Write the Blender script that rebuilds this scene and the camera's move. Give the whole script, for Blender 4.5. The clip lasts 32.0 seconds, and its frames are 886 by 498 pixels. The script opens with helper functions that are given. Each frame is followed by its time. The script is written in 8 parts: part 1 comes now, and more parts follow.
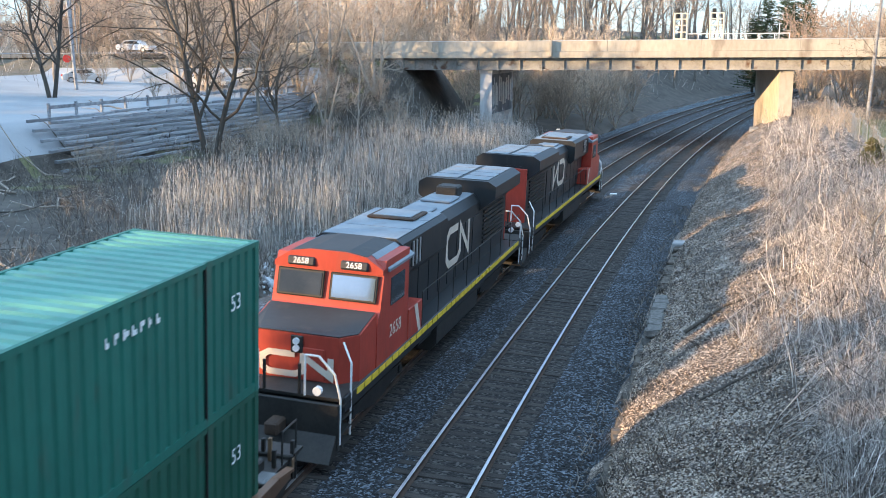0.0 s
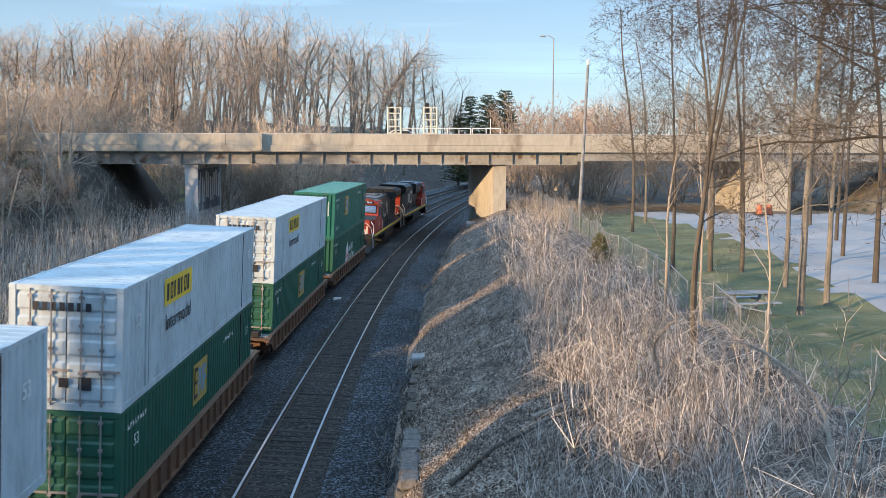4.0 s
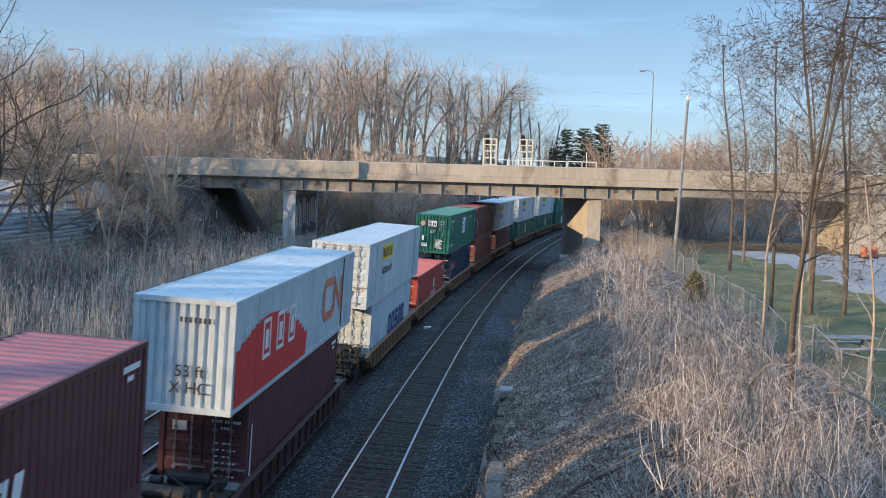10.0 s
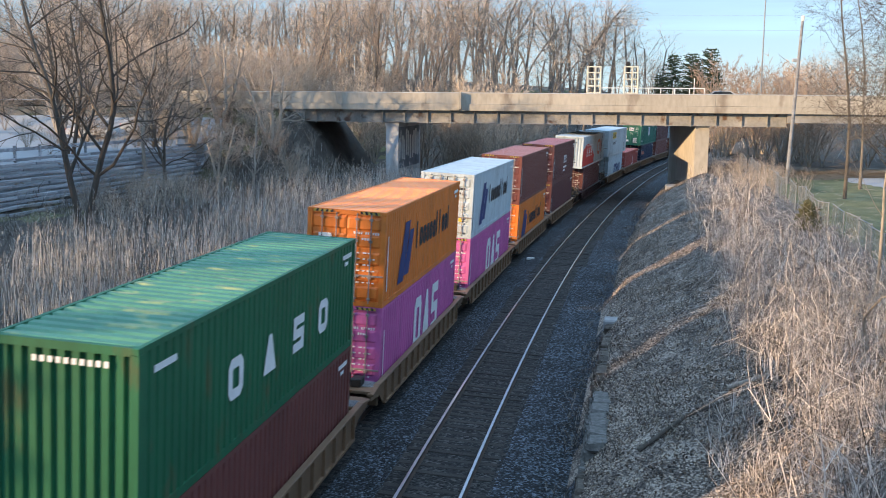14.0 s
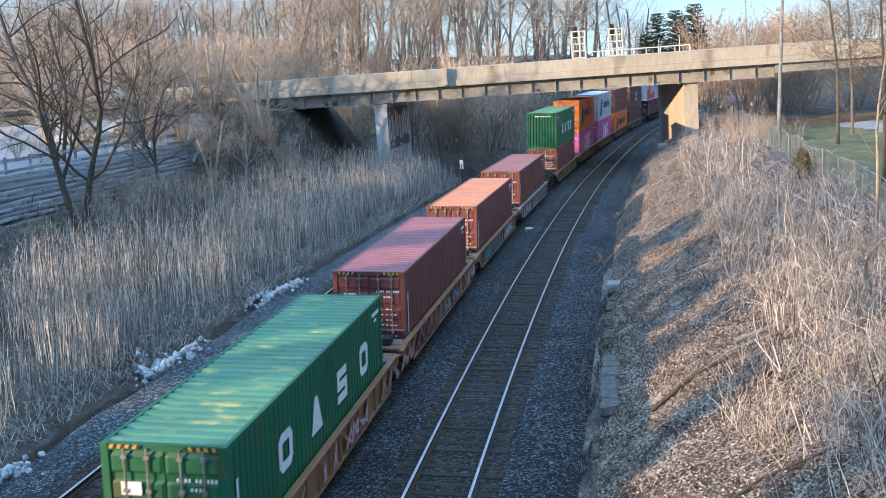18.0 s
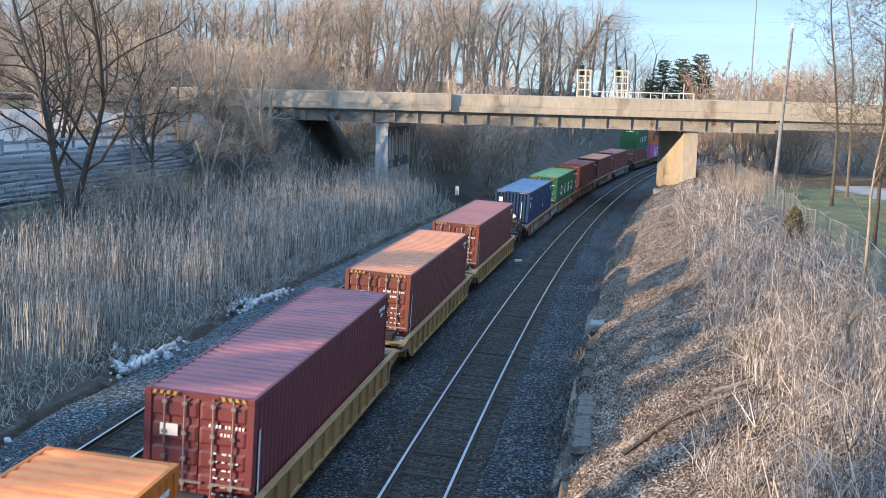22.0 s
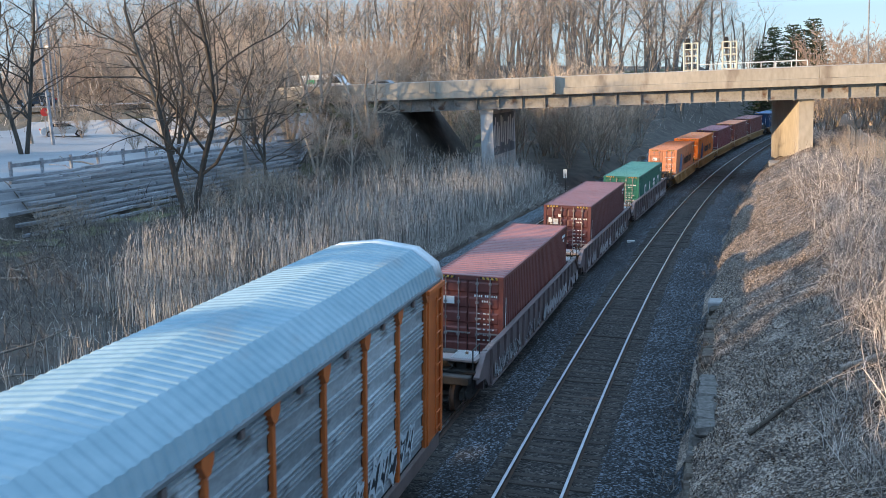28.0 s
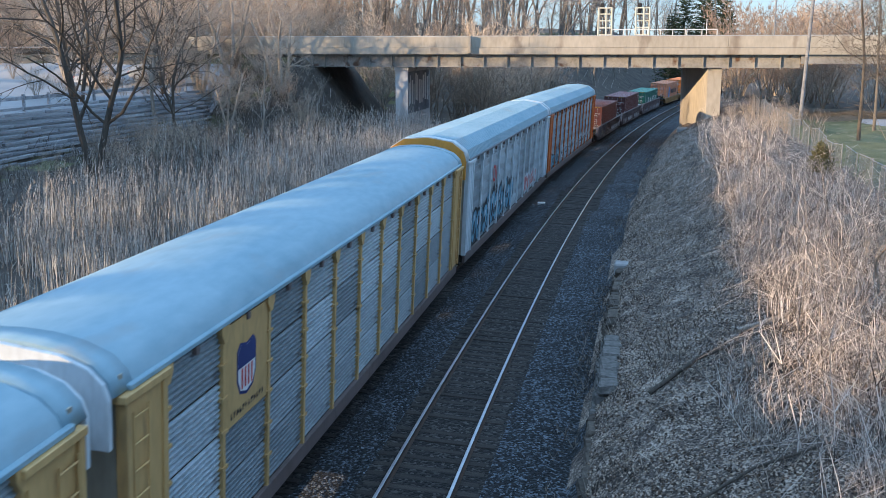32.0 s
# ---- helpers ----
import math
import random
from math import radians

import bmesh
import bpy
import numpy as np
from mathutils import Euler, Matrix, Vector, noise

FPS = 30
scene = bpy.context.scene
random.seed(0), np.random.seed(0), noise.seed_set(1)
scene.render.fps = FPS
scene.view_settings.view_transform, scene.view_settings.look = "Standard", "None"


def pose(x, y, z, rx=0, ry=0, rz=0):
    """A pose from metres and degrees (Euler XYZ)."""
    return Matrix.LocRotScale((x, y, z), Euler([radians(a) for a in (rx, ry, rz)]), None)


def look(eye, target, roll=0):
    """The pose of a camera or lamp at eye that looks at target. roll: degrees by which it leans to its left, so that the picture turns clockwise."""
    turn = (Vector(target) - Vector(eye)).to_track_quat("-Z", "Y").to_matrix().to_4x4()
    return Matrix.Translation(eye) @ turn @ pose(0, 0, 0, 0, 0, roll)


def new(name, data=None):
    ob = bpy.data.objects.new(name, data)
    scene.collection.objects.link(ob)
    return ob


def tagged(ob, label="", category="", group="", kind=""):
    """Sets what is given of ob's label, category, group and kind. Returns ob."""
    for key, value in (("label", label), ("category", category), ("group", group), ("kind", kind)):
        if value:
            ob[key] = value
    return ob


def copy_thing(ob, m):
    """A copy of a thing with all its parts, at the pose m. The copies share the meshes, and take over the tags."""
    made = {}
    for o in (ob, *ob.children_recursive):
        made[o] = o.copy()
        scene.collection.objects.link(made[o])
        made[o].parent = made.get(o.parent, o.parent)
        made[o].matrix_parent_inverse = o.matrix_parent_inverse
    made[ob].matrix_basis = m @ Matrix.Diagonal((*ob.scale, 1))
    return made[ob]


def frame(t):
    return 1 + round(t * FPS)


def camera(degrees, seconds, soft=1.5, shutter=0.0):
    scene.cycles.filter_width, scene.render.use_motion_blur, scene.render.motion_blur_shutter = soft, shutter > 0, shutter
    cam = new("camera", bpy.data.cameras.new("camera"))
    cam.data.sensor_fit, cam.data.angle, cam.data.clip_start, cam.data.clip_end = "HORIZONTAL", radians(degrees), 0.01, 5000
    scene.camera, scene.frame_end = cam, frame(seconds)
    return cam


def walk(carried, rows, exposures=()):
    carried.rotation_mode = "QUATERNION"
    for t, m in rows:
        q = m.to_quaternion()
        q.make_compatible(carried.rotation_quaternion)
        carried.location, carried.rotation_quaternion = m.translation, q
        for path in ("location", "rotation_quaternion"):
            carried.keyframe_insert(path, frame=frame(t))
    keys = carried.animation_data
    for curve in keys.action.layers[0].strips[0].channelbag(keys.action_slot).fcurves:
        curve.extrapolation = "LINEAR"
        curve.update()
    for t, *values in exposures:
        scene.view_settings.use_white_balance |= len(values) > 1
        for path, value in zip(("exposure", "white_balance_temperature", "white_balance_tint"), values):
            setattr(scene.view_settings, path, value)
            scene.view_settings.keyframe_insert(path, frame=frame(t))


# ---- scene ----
cam = camera(47.4, 32.0, 0.65, 0.12)
PATH = [
    (0.0, pose(1.46, -6.13, 9.59, 78.61, 0.36, 16.29)),
    (0.5, pose(0.80, -6.90, 9.58, 79.10, -0.88, 12.43)),
    (1.0, pose(0.20, -2.40, 9.74, 79.22, -1.04, 9.95)),
    (1.5, pose(0.04, -0.53, 9.51, 81.69, -0.23, 5.57)),
    (2.0, pose(0.00, 0.00, 9.45, 82.88, 0.01, 3.34)),
    (2.5, pose(0.00, 0.00, 9.45, 83.64, -0.01, 1.48)),
    (3.0, pose(0.00, 0.00, 9.45, 83.88, -0.09, 0.27)),
    (3.5, pose(0.00, 0.00, 9.45, 83.88, -0.14, -0.04)),
    (5.5, pose(0.00, 0.00, 9.45, 83.62, -0.17, -0.05)),
    (6.0, pose(0.00, 0.00, 9.45, 83.62, -0.19, 0.00)),
    (6.5, pose(0.00, 0.00, 9.45, 83.63, -0.16, -0.00)),
    (7.0, pose(0.00, 0.00, 9.45, 83.62, -0.20, 0.00)),
    (7.5, pose(0.00, 0.00, 9.45, 83.62, -0.20, 0.04)),
    (8.0, pose(0.00, 0.00, 9.45, 83.55, -0.16, -0.00)),
    (8.5, pose(0.00, 0.00, 9.45, 83.49, -0.17, 0.01)),
    (9.0, pose(0.00, 0.00, 9.45, 83.94, -0.34, 0.41)),
    (9.5, pose(0.00, 0.00, 9.45, 85.00, -0.88, 2.23)),
    (10.0, pose(0.00, 0.00, 9.45, 85.52, -1.54, 5.32)),
    (10.5, pose(0.00, 0.00, 9.45, 84.44, -1.37, 8.29)),
    (11.0, pose(0.00, 0.00, 9.45, 83.78, -1.22, 10.00)),
    (11.5, pose(0.00, 0.00, 9.45, 83.28, -1.18, 11.03)),
    (12.0, pose(0.00, 0.00, 9.45, 82.92, -1.16, 11.95)),
    (12.5, pose(0.00, 0.00, 9.45, 81.03, -1.34, 12.03)),
    (13.0, pose(0.00, 0.00, 9.45, 78.66, -1.19, 9.83)),
    (13.5, pose(0.00, 0.00, 9.45, 80.17, -0.66, 7.90)),
    (14.0, pose(0.00, 0.00, 9.45, 81.52, -0.47, 11.08)),
    (14.5, pose(0.00, 0.00, 9.45, 82.04, -1.02, 14.67)),
    (15.0, pose(0.00, 0.00, 9.45, 81.06, -2.64, 13.76)),
    (15.5, pose(0.00, 0.00, 9.45, 79.76, -3.49, 11.77)),
    (17.5, pose(0.00, 0.00, 9.45, 81.70, 4.56, 8.16)),
    (18.0, pose(0.00, 0.00, 9.45, 80.20, 4.06, 10.29)),
    (18.5, pose(0.00, 0.00, 9.45, 79.49, 2.76, 11.23)),
    (19.0, pose(0.00, 0.00, 9.45, 77.84, 0.97, 11.49)),
    (19.5, pose(0.00, 0.00, 9.45, 78.01, -0.38, 11.89)),
    (20.0, pose(0.00, 0.00, 9.45, 80.05, -0.97, 12.03)),
    (20.5, pose(0.00, 0.00, 9.45, 81.81, -1.11, 11.88)),
    (21.0, pose(0.00, 0.00, 9.45, 82.61, -1.15, 11.59)),
    (21.5, pose(0.00, 0.00, 9.45, 82.50, -1.17, 11.51)),
    (22.0, pose(0.00, 0.00, 9.45, 81.58, -1.46, 10.53)),
    (22.5, pose(0.00, 0.00, 9.45, 80.35, -1.27, 9.42)),
    (23.0, pose(0.00, 0.00, 9.45, 77.87, -0.74, 8.55)),
    (23.5, pose(0.00, 0.00, 9.45, 77.32, -0.33, 10.32)),
    (24.0, pose(0.00, 0.00, 9.45, 78.19, -0.49, 11.13)),
    (24.5, pose(0.00, 0.00, 9.45, 78.71, -0.48, 11.38)),
    (25.0, pose(0.00, 0.00, 9.45, 78.90, -0.52, 11.42)),
    (25.5, pose(0.00, 0.00, 9.45, 78.90, -0.50, 11.43)),
    (26.0, pose(0.00, 0.00, 9.45, 79.80, 0.05, 12.98)),
    (26.5, pose(0.00, 0.00, 9.45, 83.62, 2.89, 18.10)),
    (28.5, pose(0.00, 0.00, 9.45, 80.13, 1.68, 14.72)),
    (29.0, pose(0.00, 0.00, 9.45, 79.99, 1.14, 12.83)),
    (29.5, pose(0.00, 0.00, 9.45, 79.96, 0.93, 11.73)),
    (30.0, pose(0.00, 0.00, 9.45, 79.95, 0.85, 11.13)),
    (30.5, pose(0.00, 0.00, 9.45, 79.94, 0.77, 10.97)),
    (31.0, pose(0.00, 0.00, 9.45, 79.56, 0.75, 10.99)),
    (31.5, pose(0.00, 0.00, 9.45, 78.83, 0.54, 10.89)),
    (32.0, pose(0.00, 0.00, 9.45, 78.42, 0.09, 11.60)),
]
walk(cam, PATH, ((0, 1.2, 6450, 5), (0.5, 1.05, 6450, 5), (1, 0.78, 6400, 5), (2, 0.62, 6300, 5), (3, 0.56, 6250, 5), (6, 0.6, 6250, 5), (7, 0.64, 6250, 5), (8, 0.62, 6250, 5), (9, 0.42, 6050, 5), (10, 0.3, 5900, 5), (11, 0.46, 6000, 5), (12, 0.64, 6050, 5), (13, 0.64, 6250, 5), (15, 0.6, 6150, 5), (18, 0.8, 5900, 5), (19, 0.76, 5850, 5), (20, 0.7, 5950, 5), (22, 0.7, 5950, 5), (25, 0.7, 6100, 5), (28.5, 0.56, 6150, 5), (30, 0.52, 6050, 5), (31, 0.52, 5950, 5), (32, 0.57, 5900, 5)))

# ---------------------------------------------------------------- world, sun
SUN_EL, SUN_AZ = 12.0, 54.0          # degrees; azimuth of travel, from +y towards +x
world = bpy.data.worlds.new("world")
scene.world = world
world.use_nodes = True
wn, wl = world.node_tree.nodes, world.node_tree.links
wn.clear()
sky = wn.new("ShaderNodeTexSky")
sky.sky_type, sky.sun_disc = "NISHITA", False
sky.sun_elevation, sky.sun_rotation = radians(SUN_EL), radians(SUN_AZ + 180)
sky.altitude, sky.air_density, sky.dust_density, sky.ozone_density = 1500, 0.9, 0.0, 3.0
# thin streaks of high cloud; a bright veil added overhead, out of view, fills the shade
wtc = wn.new("ShaderNodeTexCoord")
wmap = wn.new("ShaderNodeMapping")
wmap.inputs["Scale"].default_value = (1.2, 2.0, 14.0)
wnoise = wn.new("ShaderNodeTexNoise")
wnoise.inputs["Scale"].default_value, wnoise.inputs["Detail"].default_value = 2.2, 6.0
wramp = wn.new("ShaderNodeMapRange")
wramp.inputs["From Min"].default_value, wramp.inputs["From Max"].default_value = 0.6, 1.05
wsep = wn.new("ShaderNodeSeparateXYZ")
wfill = wn.new("ShaderNodeMapRange")
wfill.interpolation_type = "SMOOTHSTEP"
wfill.inputs["From Min"].default_value, wfill.inputs["From Max"].default_value = 0.22, 0.75
wadd = wn.new("ShaderNodeMath")
wadd.operation, wadd.use_clamp = "ADD", True
wmix = wn.new("ShaderNodeMix")
wmix.data_type = "RGBA"
wmix.inputs["B"].default_value = (5.1, 7.5, 10.9, 1)
bg = wn.new("ShaderNodeBackground")
bg.inputs["Strength"].default_value = 0.105
wout = wn.new("ShaderNodeOutputWorld")
whor = wn.new("ShaderNodeMapRange")
whor.interpolation_type = "SMOOTHSTEP"
whor.inputs["From Min"].default_value, whor.inputs["From Max"].default_value = 0.3, 0.02
whor.inputs["To Max"].default_value = 0.66
wl.new(wsep.outputs["Z"], whor.inputs["Value"])
whaze = wn.new("ShaderNodeMix")
whaze.data_type = "RGBA"
whaze.inputs["B"].default_value = (4.6, 5.6, 6.6, 1)
wl.new(whor.outputs["Result"], whaze.inputs["Factor"])
wl.new(sky.outputs["Color"], whaze.inputs["A"])
wl.new(wtc.outputs["Generated"], wmap.inputs["Vector"])
wl.new(wmap.outputs["Vector"], wnoise.inputs["Vector"])
wl.new(wnoise.outputs["Fac"], wramp.inputs["Value"])
wl.new(wtc.outputs["Generated"], wsep.inputs["Vector"])
wl.new(wsep.outputs["Z"], wfill.inputs["Value"])
wl.new(wramp.outputs["Result"], wadd.inputs[0])
wl.new(wfill.outputs["Result"], wadd.inputs[1])
wl.new(wadd.outputs["Value"], wmix.inputs["Factor"])
wl.new(whaze.outputs["Result"], wmix.inputs["A"])
wl.new(wmix.outputs["Result"], bg.inputs["Color"])
wl.new(bg.outputs["Background"], wout.inputs["Surface"])
sun = new("sun", bpy.data.lights.new("sun", "SUN"))
sun.data.energy, sun.data.angle, sun.data.color = 5.0, radians(0.53), (1.0, 0.66, 0.37)
sun.matrix_world = look((0, 0, 60), (math.sin(radians(SUN_AZ)) * 60, math.cos(radians(SUN_AZ)) * 60, 60 - 60 * math.tan(radians(SUN_EL))))
scene.view_settings.use_white_balance = True
scene.view_settings.white_balance_temperature, scene.view_settings.white_balance_tint = 6000, 5


# ---------------------------------------------------------------- materials
def surf(name, c1, c2, scale=3.0, rough=0.8, bump=0.0, metal=0.0, fine=40.0, stretch=(1, 1, 1), c3=None, spread=0.35, vary=0.0, bump_scale=None, dist=0.02):
    """Two colours mixed by a coarse and a fine noise, a third in worn patches, relief from the fine noise."""
    m = bpy.data.materials.new(name)
    m.use_nodes = True
    n, l = m.node_tree.nodes, m.node_tree.links
    p = n["Principled BSDF"]
    tc, mp = n.new("ShaderNodeTexCoord"), n.new("ShaderNodeMapping")
    mp.inputs["Scale"].default_value = stretch
    l.new(tc.outputs["Object"], mp.inputs["Vector"])
    a, b = n.new("ShaderNodeTexNoise"), n.new("ShaderNodeTexNoise")
    a.inputs["Scale"].default_value, a.inputs["Detail"].default_value = scale, 4.0
    b.inputs["Scale"].default_value, b.inputs["Detail"].default_value = fine, 3.0
    for t in (a, b):
        l.new(mp.outputs["Vector"], t.inputs["Vector"])
    add = n.new("ShaderNodeMath")
    add.operation = "MULTIPLY_ADD"
    l.new(b.outputs["Fac"], add.inputs[0])
    add.inputs[1].default_value = 0.6
    l.new(a.outputs["Fac"], add.inputs[2])
    ramp = n.new("ShaderNodeValToRGB")
    e = ramp.color_ramp.elements
    e[0].position, e[1].position = 0.8 - spread, 0.8 + spread
    e[0].color, e[1].color = (*c1, 1), (*c2, 1)
    l.new(add.outputs["Value"], ramp.inputs["Fac"])
    col = ramp.outputs["Color"]
    if c3:
        c = n.new("ShaderNodeTexNoise")
        c.inputs["Scale"].default_value, c.inputs["Detail"].default_value = scale * 2.3, 6.0
        l.new(mp.outputs["Vector"], c.inputs["Vector"])
        r3 = n.new("ShaderNodeValToRGB")
        r3.color_ramp.elements[0].position, r3.color_ramp.elements[1].position = 0.58, 0.7
        l.new(c.outputs["Fac"], r3.inputs["Fac"])
        mx = n.new("ShaderNodeMix")
        mx.data_type = "RGBA"
        mx.inputs["B"].default_value = (*c3, 1)
        l.new(r3.outputs["Color"], mx.inputs["Factor"])
        l.new(col, mx.inputs["A"])
        col = mx.outputs["Result"]
    if vary:
        oi, hsv = n.new("ShaderNodeObjectInfo"), n.new("ShaderNodeHueSaturation")
        mr = n.new("ShaderNodeMapRange")
        mr.inputs["To Min"].default_value, mr.inputs["To Max"].default_value = 1 - vary, 1 + vary
        l.new(oi.outputs["Random"], mr.inputs["Value"])
        l.new(mr.outputs["Result"], hsv.inputs["Value"])
        l.new(col, hsv.inputs["Color"])
        col = hsv.outputs["Color"]
    l.new(col, p.inputs["Base Color"])
    p.inputs["Roughness"].default_value, p.inputs["Metallic"].default_value = rough, metal
    if bump:
        bp = n.new("ShaderNodeBump")
        bp.inputs["Strength"].default_value, bp.inputs["Distance"].default_value = bump, dist
        l.new(b.outputs["Fac"], bp.inputs["Height"])
        l.new(bp.outputs["Normal"], p.inputs["Normal"])
    return m


PAINT_COLOURS = {}


def paint(name, c, rough=0.5, dirt=0.35, dirt_col=(0.09, 0.07, 0.055), rust=False):
    """Sprayed steel: the colour, faded, with streaks of dirt running down."""
    d = tuple(v * 0.78 for v in c)
    PAINT_COLOURS[name] = c
    return surf(name, d, tuple(min(1, v * 1.12) for v in c), 0.9, rough, 0.08, 0.0, 9.0, (1, 1, 0.35),
                tuple(v * (1 - dirt) + dc * dirt for v, dc in zip(c, (0.2, 0.07, 0.03) if rust else dirt_col)), 0.3)


def gravel_mat(name, cols, scale, rough=0.9, bump=1.0, dist=0.04, patch=0.35, weight=0.9, stops=(0.4, 1.05, 1.5)):
    """Crushed stone: cells of differing grey with dark joints."""
    m = bpy.data.materials.new(name)
    m.use_nodes = True
    n, l = m.node_tree.nodes, m.node_tree.links
    p = n["Principled BSDF"]
    tc = n.new("ShaderNodeTexCoord")
    v, w = n.new("ShaderNodeTexVoronoi"), n.new("ShaderNodeTexNoise")
    v.inputs["Scale"].default_value, w.inputs["Scale"].default_value = scale, patch
    w.inputs["Detail"].default_value = 8.0
    l.new(tc.outputs["Object"], v.inputs["Vector"])
    l.new(tc.outputs["Object"], w.inputs["Vector"])
    sep = n.new("ShaderNodeSeparateColor")
    l.new(v.outputs["Color"], sep.inputs["Color"])
    add = n.new("ShaderNodeMath")
    add.operation = "MULTIPLY_ADD"
    l.new(w.outputs["Fac"], add.inputs[0])
    add.inputs[1].default_value = weight
    l.new(sep.outputs["Red"], add.inputs[2])
    ramp = n.new("ShaderNodeValToRGB")
    e = ramp.color_ramp.elements
    e[0].position, e[1].position = stops[0] / 2, stops[2] / 2
    e[0].color, e[1].color = (*cols[0], 1), (*cols[2], 1)
    k = e.new(stops[1] / 2)
    k.color = (*cols[1], 1)
    half = n.new("ShaderNodeMath")
    half.operation = "MULTIPLY"
    half.inputs[1].default_value = 0.5
    l.new(add.outputs["Value"], half.inputs[0])
    l.new(half.outputs["Value"], ramp.inputs["Fac"])
    l.new(ramp.outputs["Color"], p.inputs["Base Color"])
    p.inputs["Roughness"].default_value = rough
    bp = n.new("ShaderNodeBump")
    bp.inputs["Strength"].default_value, bp.inputs["Distance"].default_value = bump, dist
    bp.invert = True
    l.new(v.outputs["Distance"], bp.inputs["Height"])
    l.new(bp.outputs["Normal"], p.inputs["Normal"])
    return m


BALLAST = gravel_mat("ballast", ((0.003, 0.004, 0.0055), (0.01, 0.013, 0.018), (0.2, 0.24, 0.29)), 18.0, 0.8, 1.0, 0.08, 0.35, 0.45, (0.35, 0.86, 1.25))
NEWSTONE = gravel_mat("fresh_blue_grey_ballast", ((0.01, 0.014, 0.018), (0.036, 0.052, 0.066), (0.3, 0.39, 0.47)), 16.0, 0.8, 1.0, 0.08, 0.35, 0.45, (0.35, 0.86, 1.25))
TRACKBED = gravel_mat("track_bed", ((0.004, 0.0036, 0.0033), (0.011, 0.01, 0.009), (0.11, 0.1, 0.092)), 14.0, 0.9, 1.0, 0.04, 0.35, 0.5, (0.35, 0.85, 1.35))
LITTER = gravel_mat("leaf_litter", ((0.014, 0.01, 0.008), (0.125, 0.098, 0.08), (0.58, 0.49, 0.41)), 24.0, 0.9, 0.6, 0.04, 1.3, 1.5, (0.7, 1.3, 1.95))
SOIL = surf("soil", (0.025, 0.022, 0.019), (0.11, 0.095, 0.08), 0.6, 0.95, 0.6, fine=6.0)
GRASS = surf("lawn", (0.05, 0.065, 0.026), (0.19, 0.185, 0.09), 0.5, 0.95, 0.7, fine=14.0, c3=(0.27, 0.22, 0.14), dist=0.05)
DRYGRASS = surf("dry_grass", (0.07, 0.06, 0.045), (0.2, 0.17, 0.13), 0.5, 0.95, 0.7, fine=8.0, c3=(0.05, 0.06, 0.025))
ASPHALT = surf("asphalt", (0.24, 0.245, 0.255), (0.36, 0.365, 0.38), 0.15, 0.9, 0.2, fine=25.0)
PALELOT = surf("pale_paving", (0.24, 0.25, 0.265), (0.36, 0.37, 0.385), 0.15, 0.8, 0.1, fine=12.0)
WETMUD = surf("ditch_mud", (0.018, 0.013, 0.01), (0.05, 0.037, 0.028), 0.8, 0.22, 0.3, fine=5.0)
CONCRETE = surf("concrete", (0.3, 0.27, 0.22), (0.5, 0.46, 0.39), 0.22, 0.85, 0.25, fine=3.0, stretch=(1, 1, 0.4), c3=(0.24, 0.2, 0.16))
CONC_DARK = surf("stained_concrete", (0.2, 0.2, 0.2), (0.36, 0.36, 0.36), 0.35, 0.85, 0.25, fine=4.0, stretch=(1, 1, 0.3), c3=(0.1, 0.1, 0.1))
STONE = surf("block_stone", (0.05, 0.047, 0.043), (0.2, 0.19, 0.178), 1.2, 0.9, 0.8, fine=9.0, c3=(0.1, 0.09, 0.075), dist=0.05)
STONEBROWN = surf("brown_rubble_stone", (0.03, 0.025, 0.02), (0.13, 0.108, 0.088), 1.2, 0.95, 0.8, fine=9.0, c3=(0.06, 0.05, 0.04), vary=0.35, dist=0.05)
GIRDER = surf("girder_steel", (0.2, 0.195, 0.18), (0.38, 0.37, 0.35), 0.5, 0.7, 0.1, fine=5.0, c3=(0.13, 0.075, 0.05))
RUST = surf("rusty_steel", (0.022, 0.015, 0.012), (0.075, 0.045, 0.03), 3.0, 0.8, 0.3, fine=30.0)
BLACKSTEEL = surf("dirty_black_steel", (0.008, 0.008, 0.008), (0.032, 0.029, 0.026), 2.0, 0.6, 0.2, fine=15.0)
RAILTOP = surf("worn_rail_head", (0.5, 0.5, 0.52), (0.75, 0.75, 0.77), 2.0, 0.28, 0.0, 1.0)
SLEEPER = surf("creosoted_wood", (0.015, 0.0125, 0.011), (0.046, 0.038, 0.033), 2.5, 0.9, 0.6, fine=12.0, stretch=(1, 5, 1), vary=0.35)
WIRE = surf("weathered_wire", (0.16, 0.165, 0.17), (0.3, 0.31, 0.32), 3.0, 0.6)
GALV = surf("galvanised_steel", (0.45, 0.46, 0.47), (0.65, 0.66, 0.67), 3.0, 0.45, 0.0, 0.6)
WHITEPAINT = surf("white_paint", (0.62, 0.62, 0.6), (0.82, 0.82, 0.8), 2.0, 0.5)
ROCKWHITE = surf("limestone_rubble", (0.28, 0.31, 0.34), (0.55, 0.58, 0.61), 1.5, 0.85, 0.6, fine=8.0, vary=0.2)
RUBBER = surf("rubber", (0.015, 0.015, 0.015), (0.03, 0.03, 0.03), 5.0, 0.8)
GLASS = surf("dark_glass", (0.02, 0.025, 0.03), (0.05, 0.055, 0.06), 1.0, 0.06)
# pale blue glass: the sky's reflection is put into its colour
BRIGHTGLASS = surf("sky_reflecting_glass", (0.3, 0.36, 0.42), (0.5, 0.58, 0.66), 0.7, 0.08, 0.0, 0.75)
